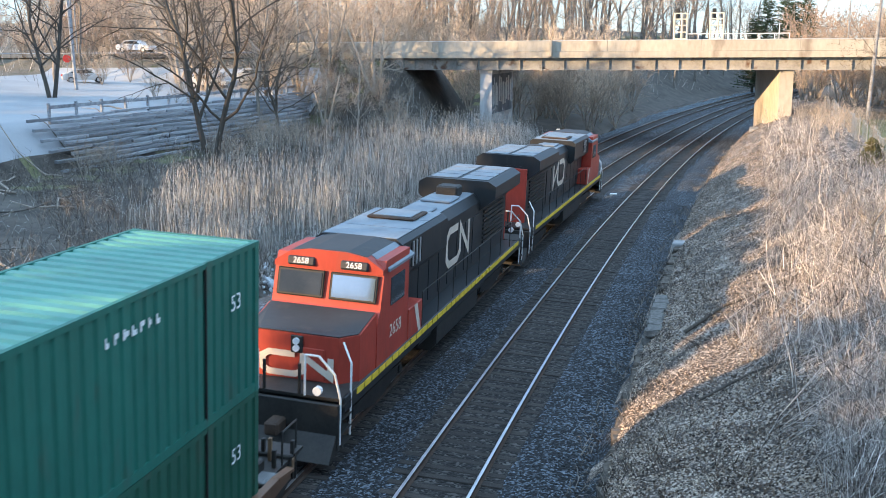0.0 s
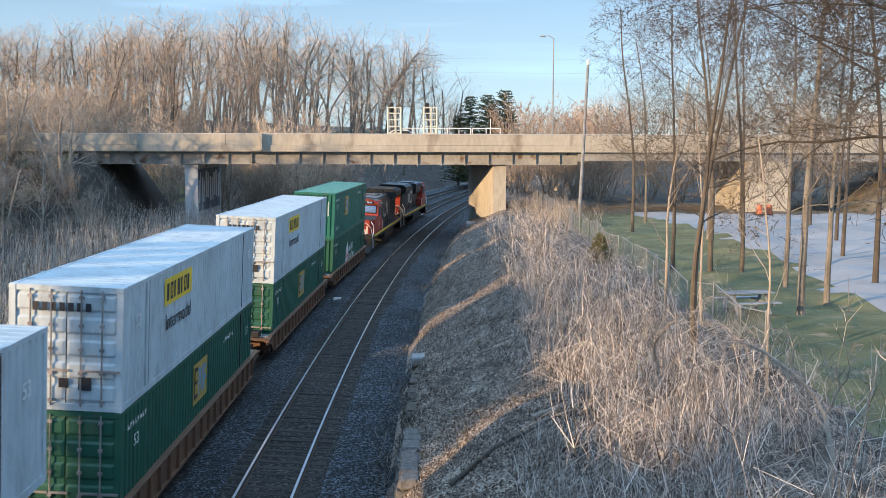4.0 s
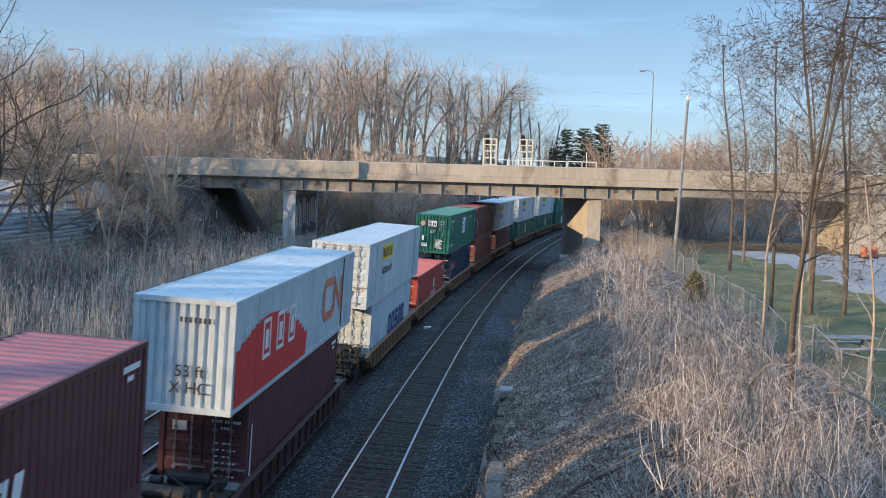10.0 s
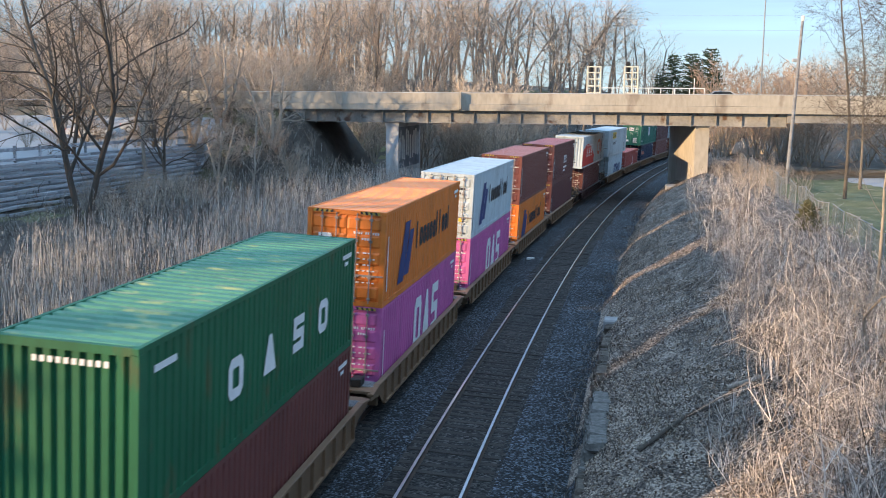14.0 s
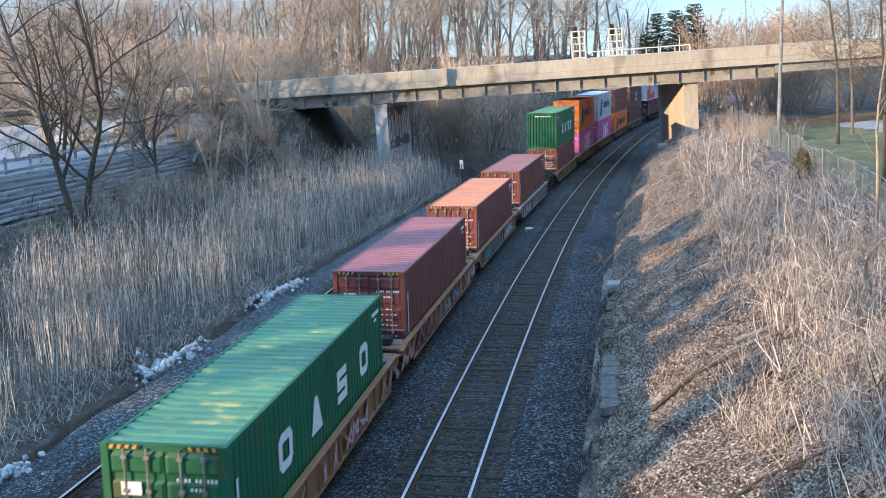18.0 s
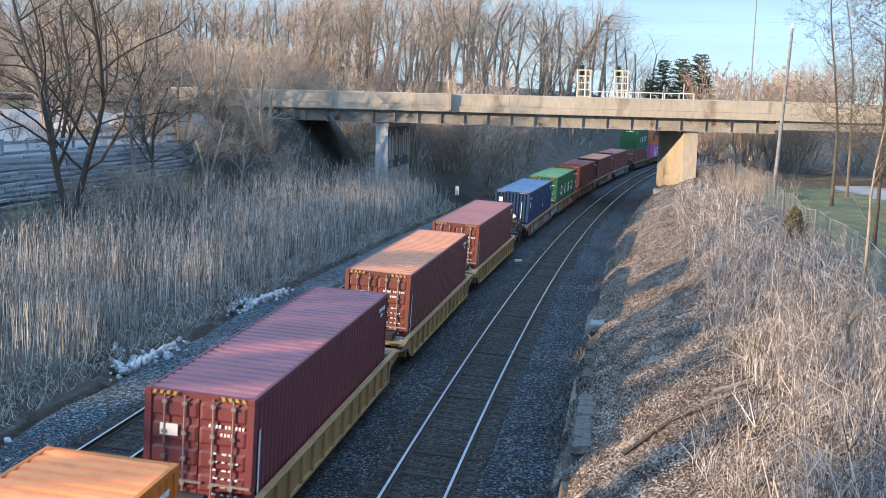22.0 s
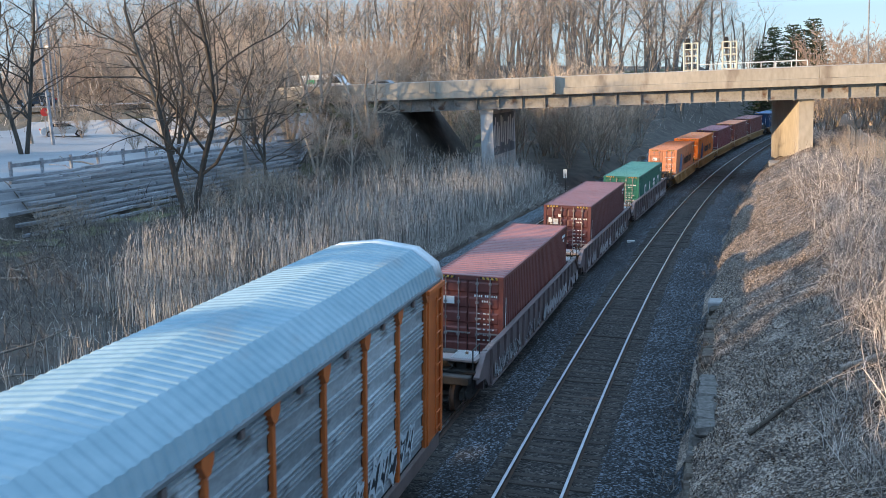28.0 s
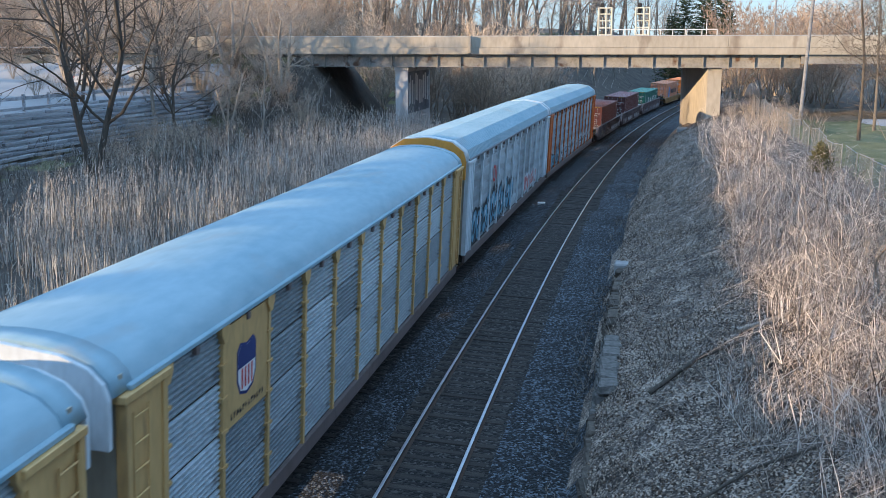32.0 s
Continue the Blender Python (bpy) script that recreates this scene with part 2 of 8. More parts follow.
PLANKWOOD = surf("weathered_timber", (0.13, 0.137, 0.15), (0.4, 0.41, 0.435), 1.0, 0.85, 0.4, fine=10.0, stretch=(0.3, 2, 2), vary=0.25)
BARK = surf("grey_bark", (0.18, 0.155, 0.125), (0.47, 0.4, 0.335), 3.0, 0.95, 0.7, fine=18.0, stretch=(1, 1, 0.25), vary=0.2)
BARKMID = surf("brown_bark", (0.075, 0.067, 0.058), (0.235, 0.21, 0.183), 3.0, 0.95, 0.7, fine=18.0, stretch=(1, 1, 0.25), vary=0.2)
BARKDARK = surf("dark_bark", (0.05, 0.042, 0.035), (0.13, 0.11, 0.09), 3.0, 0.95, 0.7, fine=18.0, stretch=(1, 1, 0.25), vary=0.2)
BARKBLACK = surf("blackish_bark", (0.022, 0.018, 0.015), (0.075, 0.062, 0.05), 3.0, 0.95, 0.7, fine=18.0, stretch=(1, 1, 0.25), vary=0.2)
TWIG = surf("bare_twigs", (0.36, 0.28, 0.205), (0.7, 0.56, 0.43), 0.4, 0.95, vary=0.25)
TWIGDARK = surf("dark_twigs", (0.06, 0.048, 0.04), (0.16, 0.13, 0.105), 0.4, 0.95, vary=0.2)
PLUME = surf("reed_plume", (0.27, 0.24, 0.21), (0.5, 0.45, 0.4), 2.0, 1.0)
OLIVE = surf("olive_leaves", (0.06, 0.065, 0.03), (0.15, 0.14, 0.07), 1.5, 0.9)
NEEDLE = surf("conifer_needles", (0.015, 0.03, 0.014), (0.05, 0.075, 0.03), 1.5, 0.9)


# ---------------------------------------------------------------- mesh helpers
def part(name, bm, material, parent=None, label="", kind=""):
    """Links a bmesh (or a mesh) as one object under a thing."""
    if isinstance(bm, bmesh.types.BMesh):
        me = bpy.data.meshes.new(name)
        bm.to_mesh(me)
        bm.free()
    else:
        me = bm
    ob = new(name, me)
    mats = material if isinstance(material, (list, tuple)) else [material]
    if not me.materials:
        for m in mats:
            me.materials.append(m)
    elif list(me.materials) != list(mats):
        for slot, m in zip(ob.material_slots, mats):
            slot.link, slot.material = "OBJECT", m
    if parent:
        ob.parent = parent
    if label or kind:
        tagged(ob, label, kind=kind)
    return ob


def thing(name, label, category, group="", kind=""):
    return tagged(new(name), label, category, group, kind)


def box(bm, x0, x1, y0, y1, z0, z1, bevel=0.0, mi=0, m=None):
    vs = [bm.verts.new((x, y, z)) for z in (z0, z1) for y in (y0, y1) for x in (x0, x1)]
    fs = []
    for q in ((0, 2, 3, 1), (4, 5, 7, 6), (0, 1, 5, 4), (2, 6, 7, 3), (0, 4, 6, 2), (1, 3, 7, 5)):
        f = bm.faces.new([vs[i] for i in q])
        f.material_index = mi
        fs.append(f)
    if m is not None:
        for v in vs:
            v.co = m @ v.co
    if bevel:
        bmesh.ops.bevel(bm, geom=list({e for f in fs for e in f.edges}), offset=bevel, segments=1, affect="EDGES")
    return bm


def boxes(*rows, bevel=0.0):
    bm = bmesh.new()
    for r in rows:
        box(bm, *r, bevel=bevel)
    return bm


def prism(bm, pts, axis, a, b, mi=0):
    """Extrudes a polygon of 2D points along an axis from a to b."""
    def put(u, v, w):
        return {"x": (w, u, v), "y": (u, w, v), "z": (u, v, w)}[axis]
    lo, hi = [bm.verts.new(put(u, v, a)) for u, v in pts], [bm.verts.new(put(u, v, b)) for u, v in pts]
    n = len(pts)
    fs = [bm.faces.new(lo[::-1]), bm.faces.new(hi)]
    for i in range(n):
        fs.append(bm.faces.new((lo[i], lo[(i + 1) % n], hi[(i + 1) % n], hi[i])))
    for f in fs:
        f.material_index = mi
    return bm


def tube(bm, p, q, r0, r1=None, n=6, caps=True):
    """A straight tapered rod from p to q."""
    p, q = Vector(p), Vector(q)
    r1 = r0 if r1 is None else r1
    w = (q - p).normalized()
    u = w.cross(Vector((0, 0, 1)) if abs(w.z) < 0.9 else Vector((1, 0, 0))).normalized()
    v = w.cross(u)
    ring = [[bm.verts.new(c + (u * math.cos(a) + v * math.sin(a)) * r) for a in (2 * math.pi * i / n for i in range(n))] for c, r in ((p, r0), (q, r1))]
    for i in range(n):
        bm.faces.new((ring[0][i], ring[0][(i + 1) % n], ring[1][(i + 1) % n], ring[1][i]))
    if caps:
        bm.faces.new(ring[0][::-1])
        bm.faces.new(ring[1])
    return bm


def fixed(bm):
    bmesh.ops.recalc_face_normals(bm, faces=bm.faces)
    return bm


def mesh_of(name, verts, faces):
    me = bpy.data.meshes.new(name)
    me.from_pydata(verts, [], faces)
    me.update()
    return me


# ---------------------------------------------------------------- the line of the railway
NA, NB, NK, NM = -4.772, -0.00309, 0.0011623, 0.722e-6     # near track's centre line, a cubic in y
T_OFF, L_OFF, CANT = 4.05, 8.48, 2.8                        # middle and far track, metres to the left; cant in degrees


def line(y):
    """x and slope of the near track's centre line."""
    if y < -20:
        x, s = line(-20)
        return x + s * (y + 20), s
    if y > 165:
        x, s = line(165)
        a0, k = math.atan(s), 0.00123
        a = a0 + k * (y - 165) * 1.02
        return x + (math.cos(a0) - math.cos(a)) / k, math.tan(a)
    u = y - 30
    return NA + NB * u + NK / 2 * u * u + NM / 6 * u ** 3, NB + NK * u + NM / 2 * u * u


def on_track(y, off, o=0.0, h=0.0):
    """A place o metres right of and h above a track's rail plane."""
    x, s = line(y)
    n = 1 / math.sqrt(1 + s * s)
    c, k = math.cos(radians(CANT)), math.sin(radians(CANT))
    lat = -off + o * c + h * k
    return Vector((x + lat * n, y - lat * s * n, -o * k + h * c))


_ys = [i * 0.5 for i in range(-1300, 1300)]
_pts = [on_track(y, T_OFF) for y in _ys]
_ss = np.concatenate(([0], np.cumsum([(b - a).length for a, b in zip(_pts, _pts[1:])])))
_ss -= np.interp(0.0, [p.y for p in _pts], _ss)


def train_pose(s):
    """Pose of a vehicle whose middle is s metres along the middle track."""
    y = float(np.interp(s, _ss, _ys))
    x, sl = line(y)
    p = on_track(y, T_OFF)
    return pose(p.x, p.y, p.z, 0, CANT, -math.degrees(math.atan(sl)))


def run(off, t):
    return off + 17.336 * t - 0.00047 * t * t - 0.0000215 * t ** 3


# ---------------------------------------------------------------- ground
def ramp_at(v, rows):
    return float(np.interp(v, [r[0] for r in rows], [r[1] for r in rows]))


LEFT = [(-400, 12), (-130, 9.5), (-75, 6.8), (-50, 5.2), (-39.6, 4.85), (-38.95, 4.7), (-36.3, 1.5), (-30, 1.2), (-21, 0.5), (-15.0, -0.3), (-13.95, -1.0), (-13.4, -1.1), (-12.1, -0.4), (-11.2, -0.24), (-10.4, -0.2), (2.4, -0.2)]
RIGHT = [(0, -0.2), (2.4, -0.22), (3.25, -0.42), (3.55, 0.15), (4.1, 0.75), (5.5, 1.5), (8, 2.6), (10.5, 3.0), (13, 2.85), (17, 2.6), (80, 2.6), (200, 4)]


def smooth01(a, b, v):
    t = min(1, max(0, (v - a) / (b - a)))
    return t * t * (3 - 2 * t)


def ground_z(x, y):
    lx, sl = line(min(y, 260))
    u = (x - lx) / math.sqrt(1 + sl * sl)
    if u < 0:
        z = ramp_at(u, LEFT)
        if y > 120:
            k = smooth01(120, 136, y)
            z = max(z, -0.25 - (1 - k)) if u > -14 else z * (1 - 0.2 * k) + 1.5 * k * smooth01(-14, -22, u)
    else:
        z = ramp_at(u, RIGHT)
    # ballast lies nearly flush with the canted sleepers
    for c in (0, -T_OFF, -L_OFF):
        if abs(u - c) < 1.75:
            z = -0.182 - (u - c) * math.tan(radians(CANT))
    # road embankments of the far bridge and of the overpass underfoot
    d = abs(y - 104)
    if x < -22 or x > 34:
        run_up = 8.3 * smooth01(-27, -35, x) if x < 0 else 6.4 * smooth01(34, 48, x)
        z = max(z, min(run_up, run_up - (d - 6.5) * 0.55))
    d = abs(y + 9)
    if x < -17 or x > 9:
        run_up = 7.4 * (smooth01(-19, -30, x) if x < 0 else smooth01(10, 22, x))
        z = max(z, min(run_up, run_up - (d - 6.0) * 0.75))
    # gentle unevenness off the tracks
    if not -12 < u < 3.9:
        z += (0.16 + 0.22 * smooth01(4.3, 6, u)) * noise.noise(Vector((x * 0.3, y * 0.3, 3))) + 0.07 * noise.noise(Vector((x * 0.9, y * 0.9, 7)))
    if y > 118 and x < 14:
        z += 5.5 * smooth01(118, 185, y) * (smooth01(-16, -34, u) if u < 0 else smooth01(14, 30, u))
    if y > 150:
        z += smooth01(150, 400, y) * 4 * (0.5 + noise.noise(Vector((x * 0.01, y * 0.01, 0)))) if u < -14 or u > 10 else 0
    return z


def region(x, y):
    lx, sl = line(min(y, 260))
    u = (x - lx) / math.sqrt(1 + sl * sl)
    j = 0.5 * noise.noise(Vector((x * 0.5, y * 0.5, 11)))
    if y > 300 or abs(x) > 150:
        return 8
    if -12.5 + j * 0.5 < u < 3.4 + j * 0.5:
        for c in (0, -T_OFF, -L_OFF):
            if abs(u - c) < 1.25 + j * 0.15:
                return 1
        return 9 if u < -10.2 + j * 0.3 else 0
    if -13.9 + j < u <= -11.9:
        return 6
    if u <= -37:
        return 7 if -75 < u and 40 < y < 96 else (3 if u > -42 else 5)
    if u < -12:
        return 8 if -32 < u else (3 if j > 0.08 else 8)
    if x < 10.2 + j * 2:
        return 2
    if 96 < y < 112:
        return 5
    edge = 18.2 + 2.3 * smooth01(40, 68, y) - 2.5 * smooth01(78, 95, y)
    if y > 34 and x > edge + j and y < 96:
        return 4
    return 3 if y < 96 else 8


def build_ground():
    xs = list(np.concatenate((np.linspace(-2500, -220, 8), np.linspace(-200, -66, 28), np.arange(-64, -20, 1.0), np.arange(-20, 14, 0.45), np.arange(14, 44, 1.0), np.linspace(46, 150, 26), np.linspace(170, 2500, 8))))
    ys = list(np.concatenate((np.linspace(-600, -60, 8), np.linspace(-54, -16, 14), np.arange(-14, 100, 0.9), np.arange(100, 130, 1.5), np.linspace(133, 330, 60), np.linspace(360, 3500, 12))))
    verts = [(x, y, ground_z(x, y)) for y in ys for x in xs]
    nx = len(xs)
    faces, mi = [], []
    for j in range(len(ys) - 1):
        for i in range(nx - 1):
            a = j * nx + i
            faces.append((a, a + 1, a + nx + 1, a + nx))
            mi.append(region((xs[i] + xs[i + 1]) / 2, (ys[j] + ys[j + 1]) / 2))
    me = mesh_of("ground", verts, faces)
    for m in (BALLAST, TRACKBED, LITTER, GRASS, ASPHALT, DRYGRASS, WETMUD, PALELOT, SOIL, NEWSTONE):
        me.materials.append(m)
    me.polygons.foreach_set("material_index", mi)
    me.polygons.foreach_set("use_smooth", [True] * len(faces))
    return tagged(new("ground", me), "railway cutting with grey ballast, leaf-strewn bank and lawn", "ground", kind="structure")


build_ground()


# ---------------------------------------------------------------- tracks
RAIL_PROFILE = [(-0.075, -0.17), (0.075, -0.17), (0.075, -0.155), (0.012, -0.13), (0.012, -0.045), (0.037, -0.03), (0.037, -0.004), (0.03, 0.0), (-0.03, 0.0), (-0.037, -0.004), (-0.037, -0.03), (-0.012, -0.045), (-0.012, -0.13), (-0.075, -0.155)]


def sweep_rail(off, o, y0, y1, step):
    ys = np.arange(y0, y1 + step, step)
    verts, faces, mi = [], [], []
    n = len(RAIL_PROFILE)
    for y in ys:
        for px, pz in RAIL_PROFILE:
            verts.append(tuple(on_track(float(y), off, o + px, pz)))
    for k in range(len(ys) - 1):
        for i in range(n):
            a, b = k * n + i, k * n + (i + 1) % n
            faces.append((a, b, b + n, a + n))
            mi.append(1 if i in (6, 7, 8) else 0)
    me = mesh_of("rail", verts, faces)
    me.materials.append(RUST)
    me.materials.append(RAILTOP)
    me.polygons.foreach_set("material_index", mi)
    me.update()
    return me


TRACKS = []
for off, tag in ((0.0, "near"), (T_OFF, "middle"), (L_OFF, "far")):
    tr = thing("railway_track", "steel rails on dark creosoted wooden sleepers in grey ballast", "railway track", "parallel railway tracks", "structure")
    TRACKS.append((tr, off))
    for o in (-0.755, 0.755):
        part("rail", sweep_rail(off, o, -40, 330, 1.0), [RUST, RAILTOP], tr, "steel rail with a bright worn head")


# ---------------------------------------------------------------- far bridge
BY0, BY1 = 97.0, 109.0


def build_bridge():
    br = thing("road_bridge", "concrete road bridge on steel girders and wall piers", "bridge", kind="structure")
    x0, x1 = -48.0, 90.0
    # parapets in cast lengths with open joints between
    for y, lab in ((BY0, ""), (BY1 - 0.35, "")):
        x = x0
        while x < x1:
            w = min(9.1, x1 - x)
            part("parapet", fixed(prism(bmesh.new(), [(y, 8.95), (y + 0.38, 8.95), (y + 0.32, 9.98), (y + 0.04, 9.98)], "x", x + 0.012, x + w - 0.012)), CONCRETE, br)
            x += w
    bm = boxes((x0, x1, BY0 + 0.06, BY1 - 0.06, 8.42, 8.948))
    part("deck", bm, CONCRETE, br)
    part("edge_beam", boxes((x0, x1, BY0 - 0.08, BY0 + 0.055, 8.3, 8.93), bevel=0.02), CONCRETE, br)
    part("road_surface", boxes((x0 - 120, x1 + 60, BY0 + 0.5, BY1 - 0.5, 8.952, 9.0)), ASPHALT, br)
    part("handrail", boxes((x0, x1, BY0 + 0.1, BY0 + 0.26, 9.985, 10.05)), GALV, br, "flat metal strip along the parapet")
    for k in range(5):
        y = BY0 + 0.75 + k * 2.6
        bm = prism(bmesh.new(), [(y - 0.26, 7.1), (y + 0.26, 7.1), (y + 0.26, 7.16), (y + 0.012, 7.16), (y + 0.012, 8.38), (y + 0.22, 8.38), (y + 0.22, 8.418), (y - 0.22, 8.418), (y - 0.22, 8.38), (y - 0.012, 8.38), (y - 0.012, 7.16), (y - 0.26, 7.16)], "x", -34, 13.0)
        g = part("girder", fixed(bm), GIRDER, br, "weathered grey steel plate girder")
        if k == 0:
            x = -32.0
            while x < 13:
                part("stiffener", boxes((x - 0.03, x + 0.03, y - 0.2, y - 0.013, 7.17, 8.37)), GIRDER, g)
                part("bracket", boxes((x - 0.05, x + 0.05, y - 0.33, y - 0.27, 7.0, 7.22)), GIRDER, g)
                x += 2.28
    # concrete span over the parking area
    part("edge_span", boxes((13.05, 60, BY0 + 0.4, BY1 - 0.4, 7.5, 8.41)), CONC_DARK, br)
    bm = bmesh.new()
    prism(bm, [(-24.9, BY0 + 0.9), (-23.65, BY0 + 0.9), (-23.65, BY0 + 11), (-24.9, BY0 + 11)], "z", -0.6, 6.95)
    box(bm, -25.0, -23.55, BY0 + 0.8, BY0 + 11.1, 6.75, 7.09)
    pl = part("pier", fixed(bm), surf("pale_concrete", (0.42, 0.42, 0.42), (0.6, 0.6, 0.6), 0.35, 0.85, 0.25, fine=4.0, stretch=(1, 1, 0.3), c3=(0.3, 0.3, 0.3)), br, "pale concrete wall pier with painted scrawl")
    bm = bmesh.new()
    prism(bm, [(4.95, BY0 + 0.9), (6.2, BY0 + 0.9), (4.5, BY0 + 11), (2.85, BY0 + 11)], "z", -0.4, 7.09)
    pr = part("pier", fixed(bm), CONCRETE, br, "buff concrete wall pier, sunlit at the front")
    part("footing", boxes((2.4, 4.4, BY0 - 0.3, BY0 + 2.4, -0.4, 1.5), bevel=0.05), CONC_DARK, br)
    bm = boxes((-36.2, -33.2, BY0 + 0.4, BY1 - 0.4, 3.0, 8.4))
    part("abutment", bm, CONC_DARK, br)
    part("abutment", boxes((29.3, 33.4, BY0 + 0.3, BY1 - 0.4, 2.2, 7.49)), CONCRETE, br, "sunlit concrete abutment wall")
    part("retaining_wall", boxes((47, 90, BY0 + 0.3, BY0 + 0.9, 2.2, 8.41)), CONC_DARK, br)
    # dark slab stands in for the shade on the pier's side face
    part("paint_patch", boxes((-23.652, -23.647, BY0 + 1.0, BY0 + 10.6, 2.5, 6.6)), surf("wall_shade_paint", (0.1, 0.115, 0.14), (0.26, 0.28, 0.31), 0.6, 0.8, fine=5.0), pl, "dark grey patch painted for the pier's shaded side")
    # faded paint bars on the pier's side
    rnd = random.Random(4)
    y = BY0 + 1.3
    while y < BY0 + 10.4:
        w = rnd.uniform(0.25, 0.7)
        z = rnd.uniform(3.2, 3.8)
        part("paint_bar", boxes((-23.646, -23.64, y, y + w, z, z + rnd.uniform(1.8, 2.9))), WHITEPAINT, pl, "faded white painted bar")
        y += w + rnd.uniform(0.15, 0.5)
    # pilaster at the deck joint
    part("joint_pilaster", boxes((-17.35, -17.1, BY0 - 0.62, BY0 - 0.085, 8.45, 10.05), bevel=0.02), CONCRETE, br)
    part("joint_corbel", boxes((-18.1, -17.36, BY0 - 0.3, BY0 - 0.085, 8.32, 8.6), bevel=0.02), CONCRETE, br)
    # ladder cages and walkway rail behind the far parapet
    y = BY0 + 0.9
    CREAM = surf("cream_paint", (0.55, 0.52, 0.42), (0.75, 0.71, 0.58), 2.0, 0.5)
    for xc in (-4.6, -1.15):
        cage = part("ladder_cage", boxes((xc - 0.68, xc + 0.68, y - 0.05, y + 0.95, 8.985, 9.06)), CREAM, br, "cream tubular ladder cage")
        for dx in (-0.62, 0.1, 0.62):
            for dy in (0.0, 0.9):
                part("upright", tube(bmesh.new(), (xc + dx, y + dy, 9.06), (xc + dx, y + dy, 12.6), 0.085), CREAM, cage)
        for z in (10.1, 10.75, 11.4, 12.0, 12.55):
            for dy in (0.0, 0.9):
                part("cross_bar", tube(bmesh.new(), (xc - 0.62, y + dy, z), (xc + 0.62, y + dy, z), 0.065), CREAM, cage)
        part("signal_head", boxes((xc - 0.5, xc - 0.12, y + 0.3, y + 0.6, 11.9, 13.0), bevel=0.05), BLACKSTEEL, br, "black signal head")
    for a, b in ((-4, 2.75), (2.9, 5.6)):
        for z in (9.98, 10.55):
            part("walkway_rail", tube(bmesh.new(), (a, y, z + 0.02), (b, y, z + 0.02), 0.05), WHITEPAINT, br, "white tubular railing")
        k = int((b - a) / 1.0)
        for i in range(k + 1):
            x = a + (b - a) * i / k
            part("railing_post", tube(bmesh.new(), (x, y, 8.98), (x, y, 10.58), 0.05), WHITEPAINT, br)
    part("mast", tube(bmesh.new(), (4.65, y, 8.98), (4.65, y, 11.5), 0.04), WHITEPAINT, br)
    return br


build_bridge()


# ---------------------------------------------------------------- overpass underfoot, behind and below the camera
def build_overpass():
    ov = thing("overpass", "plain concrete overpass with parapet and rails", "overpass", kind="structure")
    part("deck", boxes((-30, 22, -14.5, -3.4, 6.3, 6.8)), CONC_DARK, ov)
    part("parapet", boxes((-60, 60, -3.75, -3.42, 6.804, 7.6)), CONCRETE, ov)
    part("abutment", boxes((-30, -19, -14, -3.6, -2, 6.296)), CONC_DARK, ov)
    part("abutment", boxes((8.5, 22, -14, -3.6, -1, 6.296)), CONC_DARK, ov)


build_overpass()


# ---------------------------------------------------------------- train: shared pieces
C_MAROON, C_MAROON2, C_PURPLE = (0.12, 0.043, 0.045), (0.175, 0.058, 0.05), (0.18, 0.048, 0.058)
P_GREEN = paint("green_paint", (0.02, 0.145, 0.108))
P_LEAF = paint("leaf_green_paint", (0.02, 0.13, 0.06), rust=True)
P_DKGREEN = paint("dark_green_paint", (0.02, 0.1, 0.065))
P_WHITE = paint("white_container_paint", (0.5, 0.57, 0.61), dirt=0.3)
P_COOL = paint("pale_blue_paint", (0.5, 0.6, 0.66), dirt=0.25)
P_MAROON = paint("maroon_paint", C_MAROON)
P_BROWN = paint("brown_red_paint", C_MAROON2, rust=True)
P_PURPLE = paint("wine_paint", C_PURPLE)
P_RED = paint("red_paint", (0.36, 0.07, 0.055))
P_ORANGE = paint("orange_paint", (0.72, 0.2, 0.03), dirt=0.25)
P_PALEOR = paint("faded_orange_paint", (0.62, 0.26, 0.14), dirt=0.3)
P_PINK = paint("magenta_paint", (0.55, 0.13, 0.36), dirt=0.25)
P_BLUE = paint("blue_paint", (0.011, 0.042, 0.115))
# the wall blue again, brightened for sky light on the roof
P_BLUETOP = paint("blue_roof_skylit", (0.022, 0.085, 0.19))
P_NAVY = paint("navy_paint", (0.012, 0.028, 0.075))
P_TAN = paint("tan_car_paint", (0.2, 0.122, 0.07), dirt=0.6)
P_YELLOWCAR = paint("yellow_car_paint", (0.38, 0.23, 0.1), dirt=0.5)
P_BROWNCAR = paint("brown_car_paint", (0.16, 0.085, 0.05), dirt=0.5)
P_GREYCAR = paint("grey_car_paint", (0.17, 0.13, 0.12), dirt=0.5)
P_LOCORED = paint("locomotive_red", (0.4, 0.052, 0.032), 0.45, dirt=0.2)
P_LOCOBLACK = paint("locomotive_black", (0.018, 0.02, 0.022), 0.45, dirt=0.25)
# roof grey made lighter and bluer to carry the sky's reflection
P_LOCOROOF = paint("sky_tinted_roof", (0.2, 0.235, 0.27), 0.38)
P_LOCODECK = paint("locomotive_antiglare_black", (0.03, 0.031, 0.034), 0.6, dirt=0.3)
M_WHITE = surf("white_marking", (0.7, 0.7, 0.7), (0.85, 0.85, 0.85), 3.0, 0.6)
M_BLACK = surf("black_marking", (0.015, 0.015, 0.02), (0.03, 0.03, 0.035), 3.0, 0.6)
M_NAVY = surf("navy_marking", (0.02, 0.03, 0.13), (0.03, 0.05, 0.18), 3.0, 0.6)
M_PALEBLUE = surf("faded_blue_marking", (0.1, 0.2, 0.42), (0.16, 0.28, 0.52), 3.0, 0.6)
M_RED = surf("red_marking", (0.5, 0.03, 0.03), (0.65, 0.05, 0.04), 3.0, 0.6)
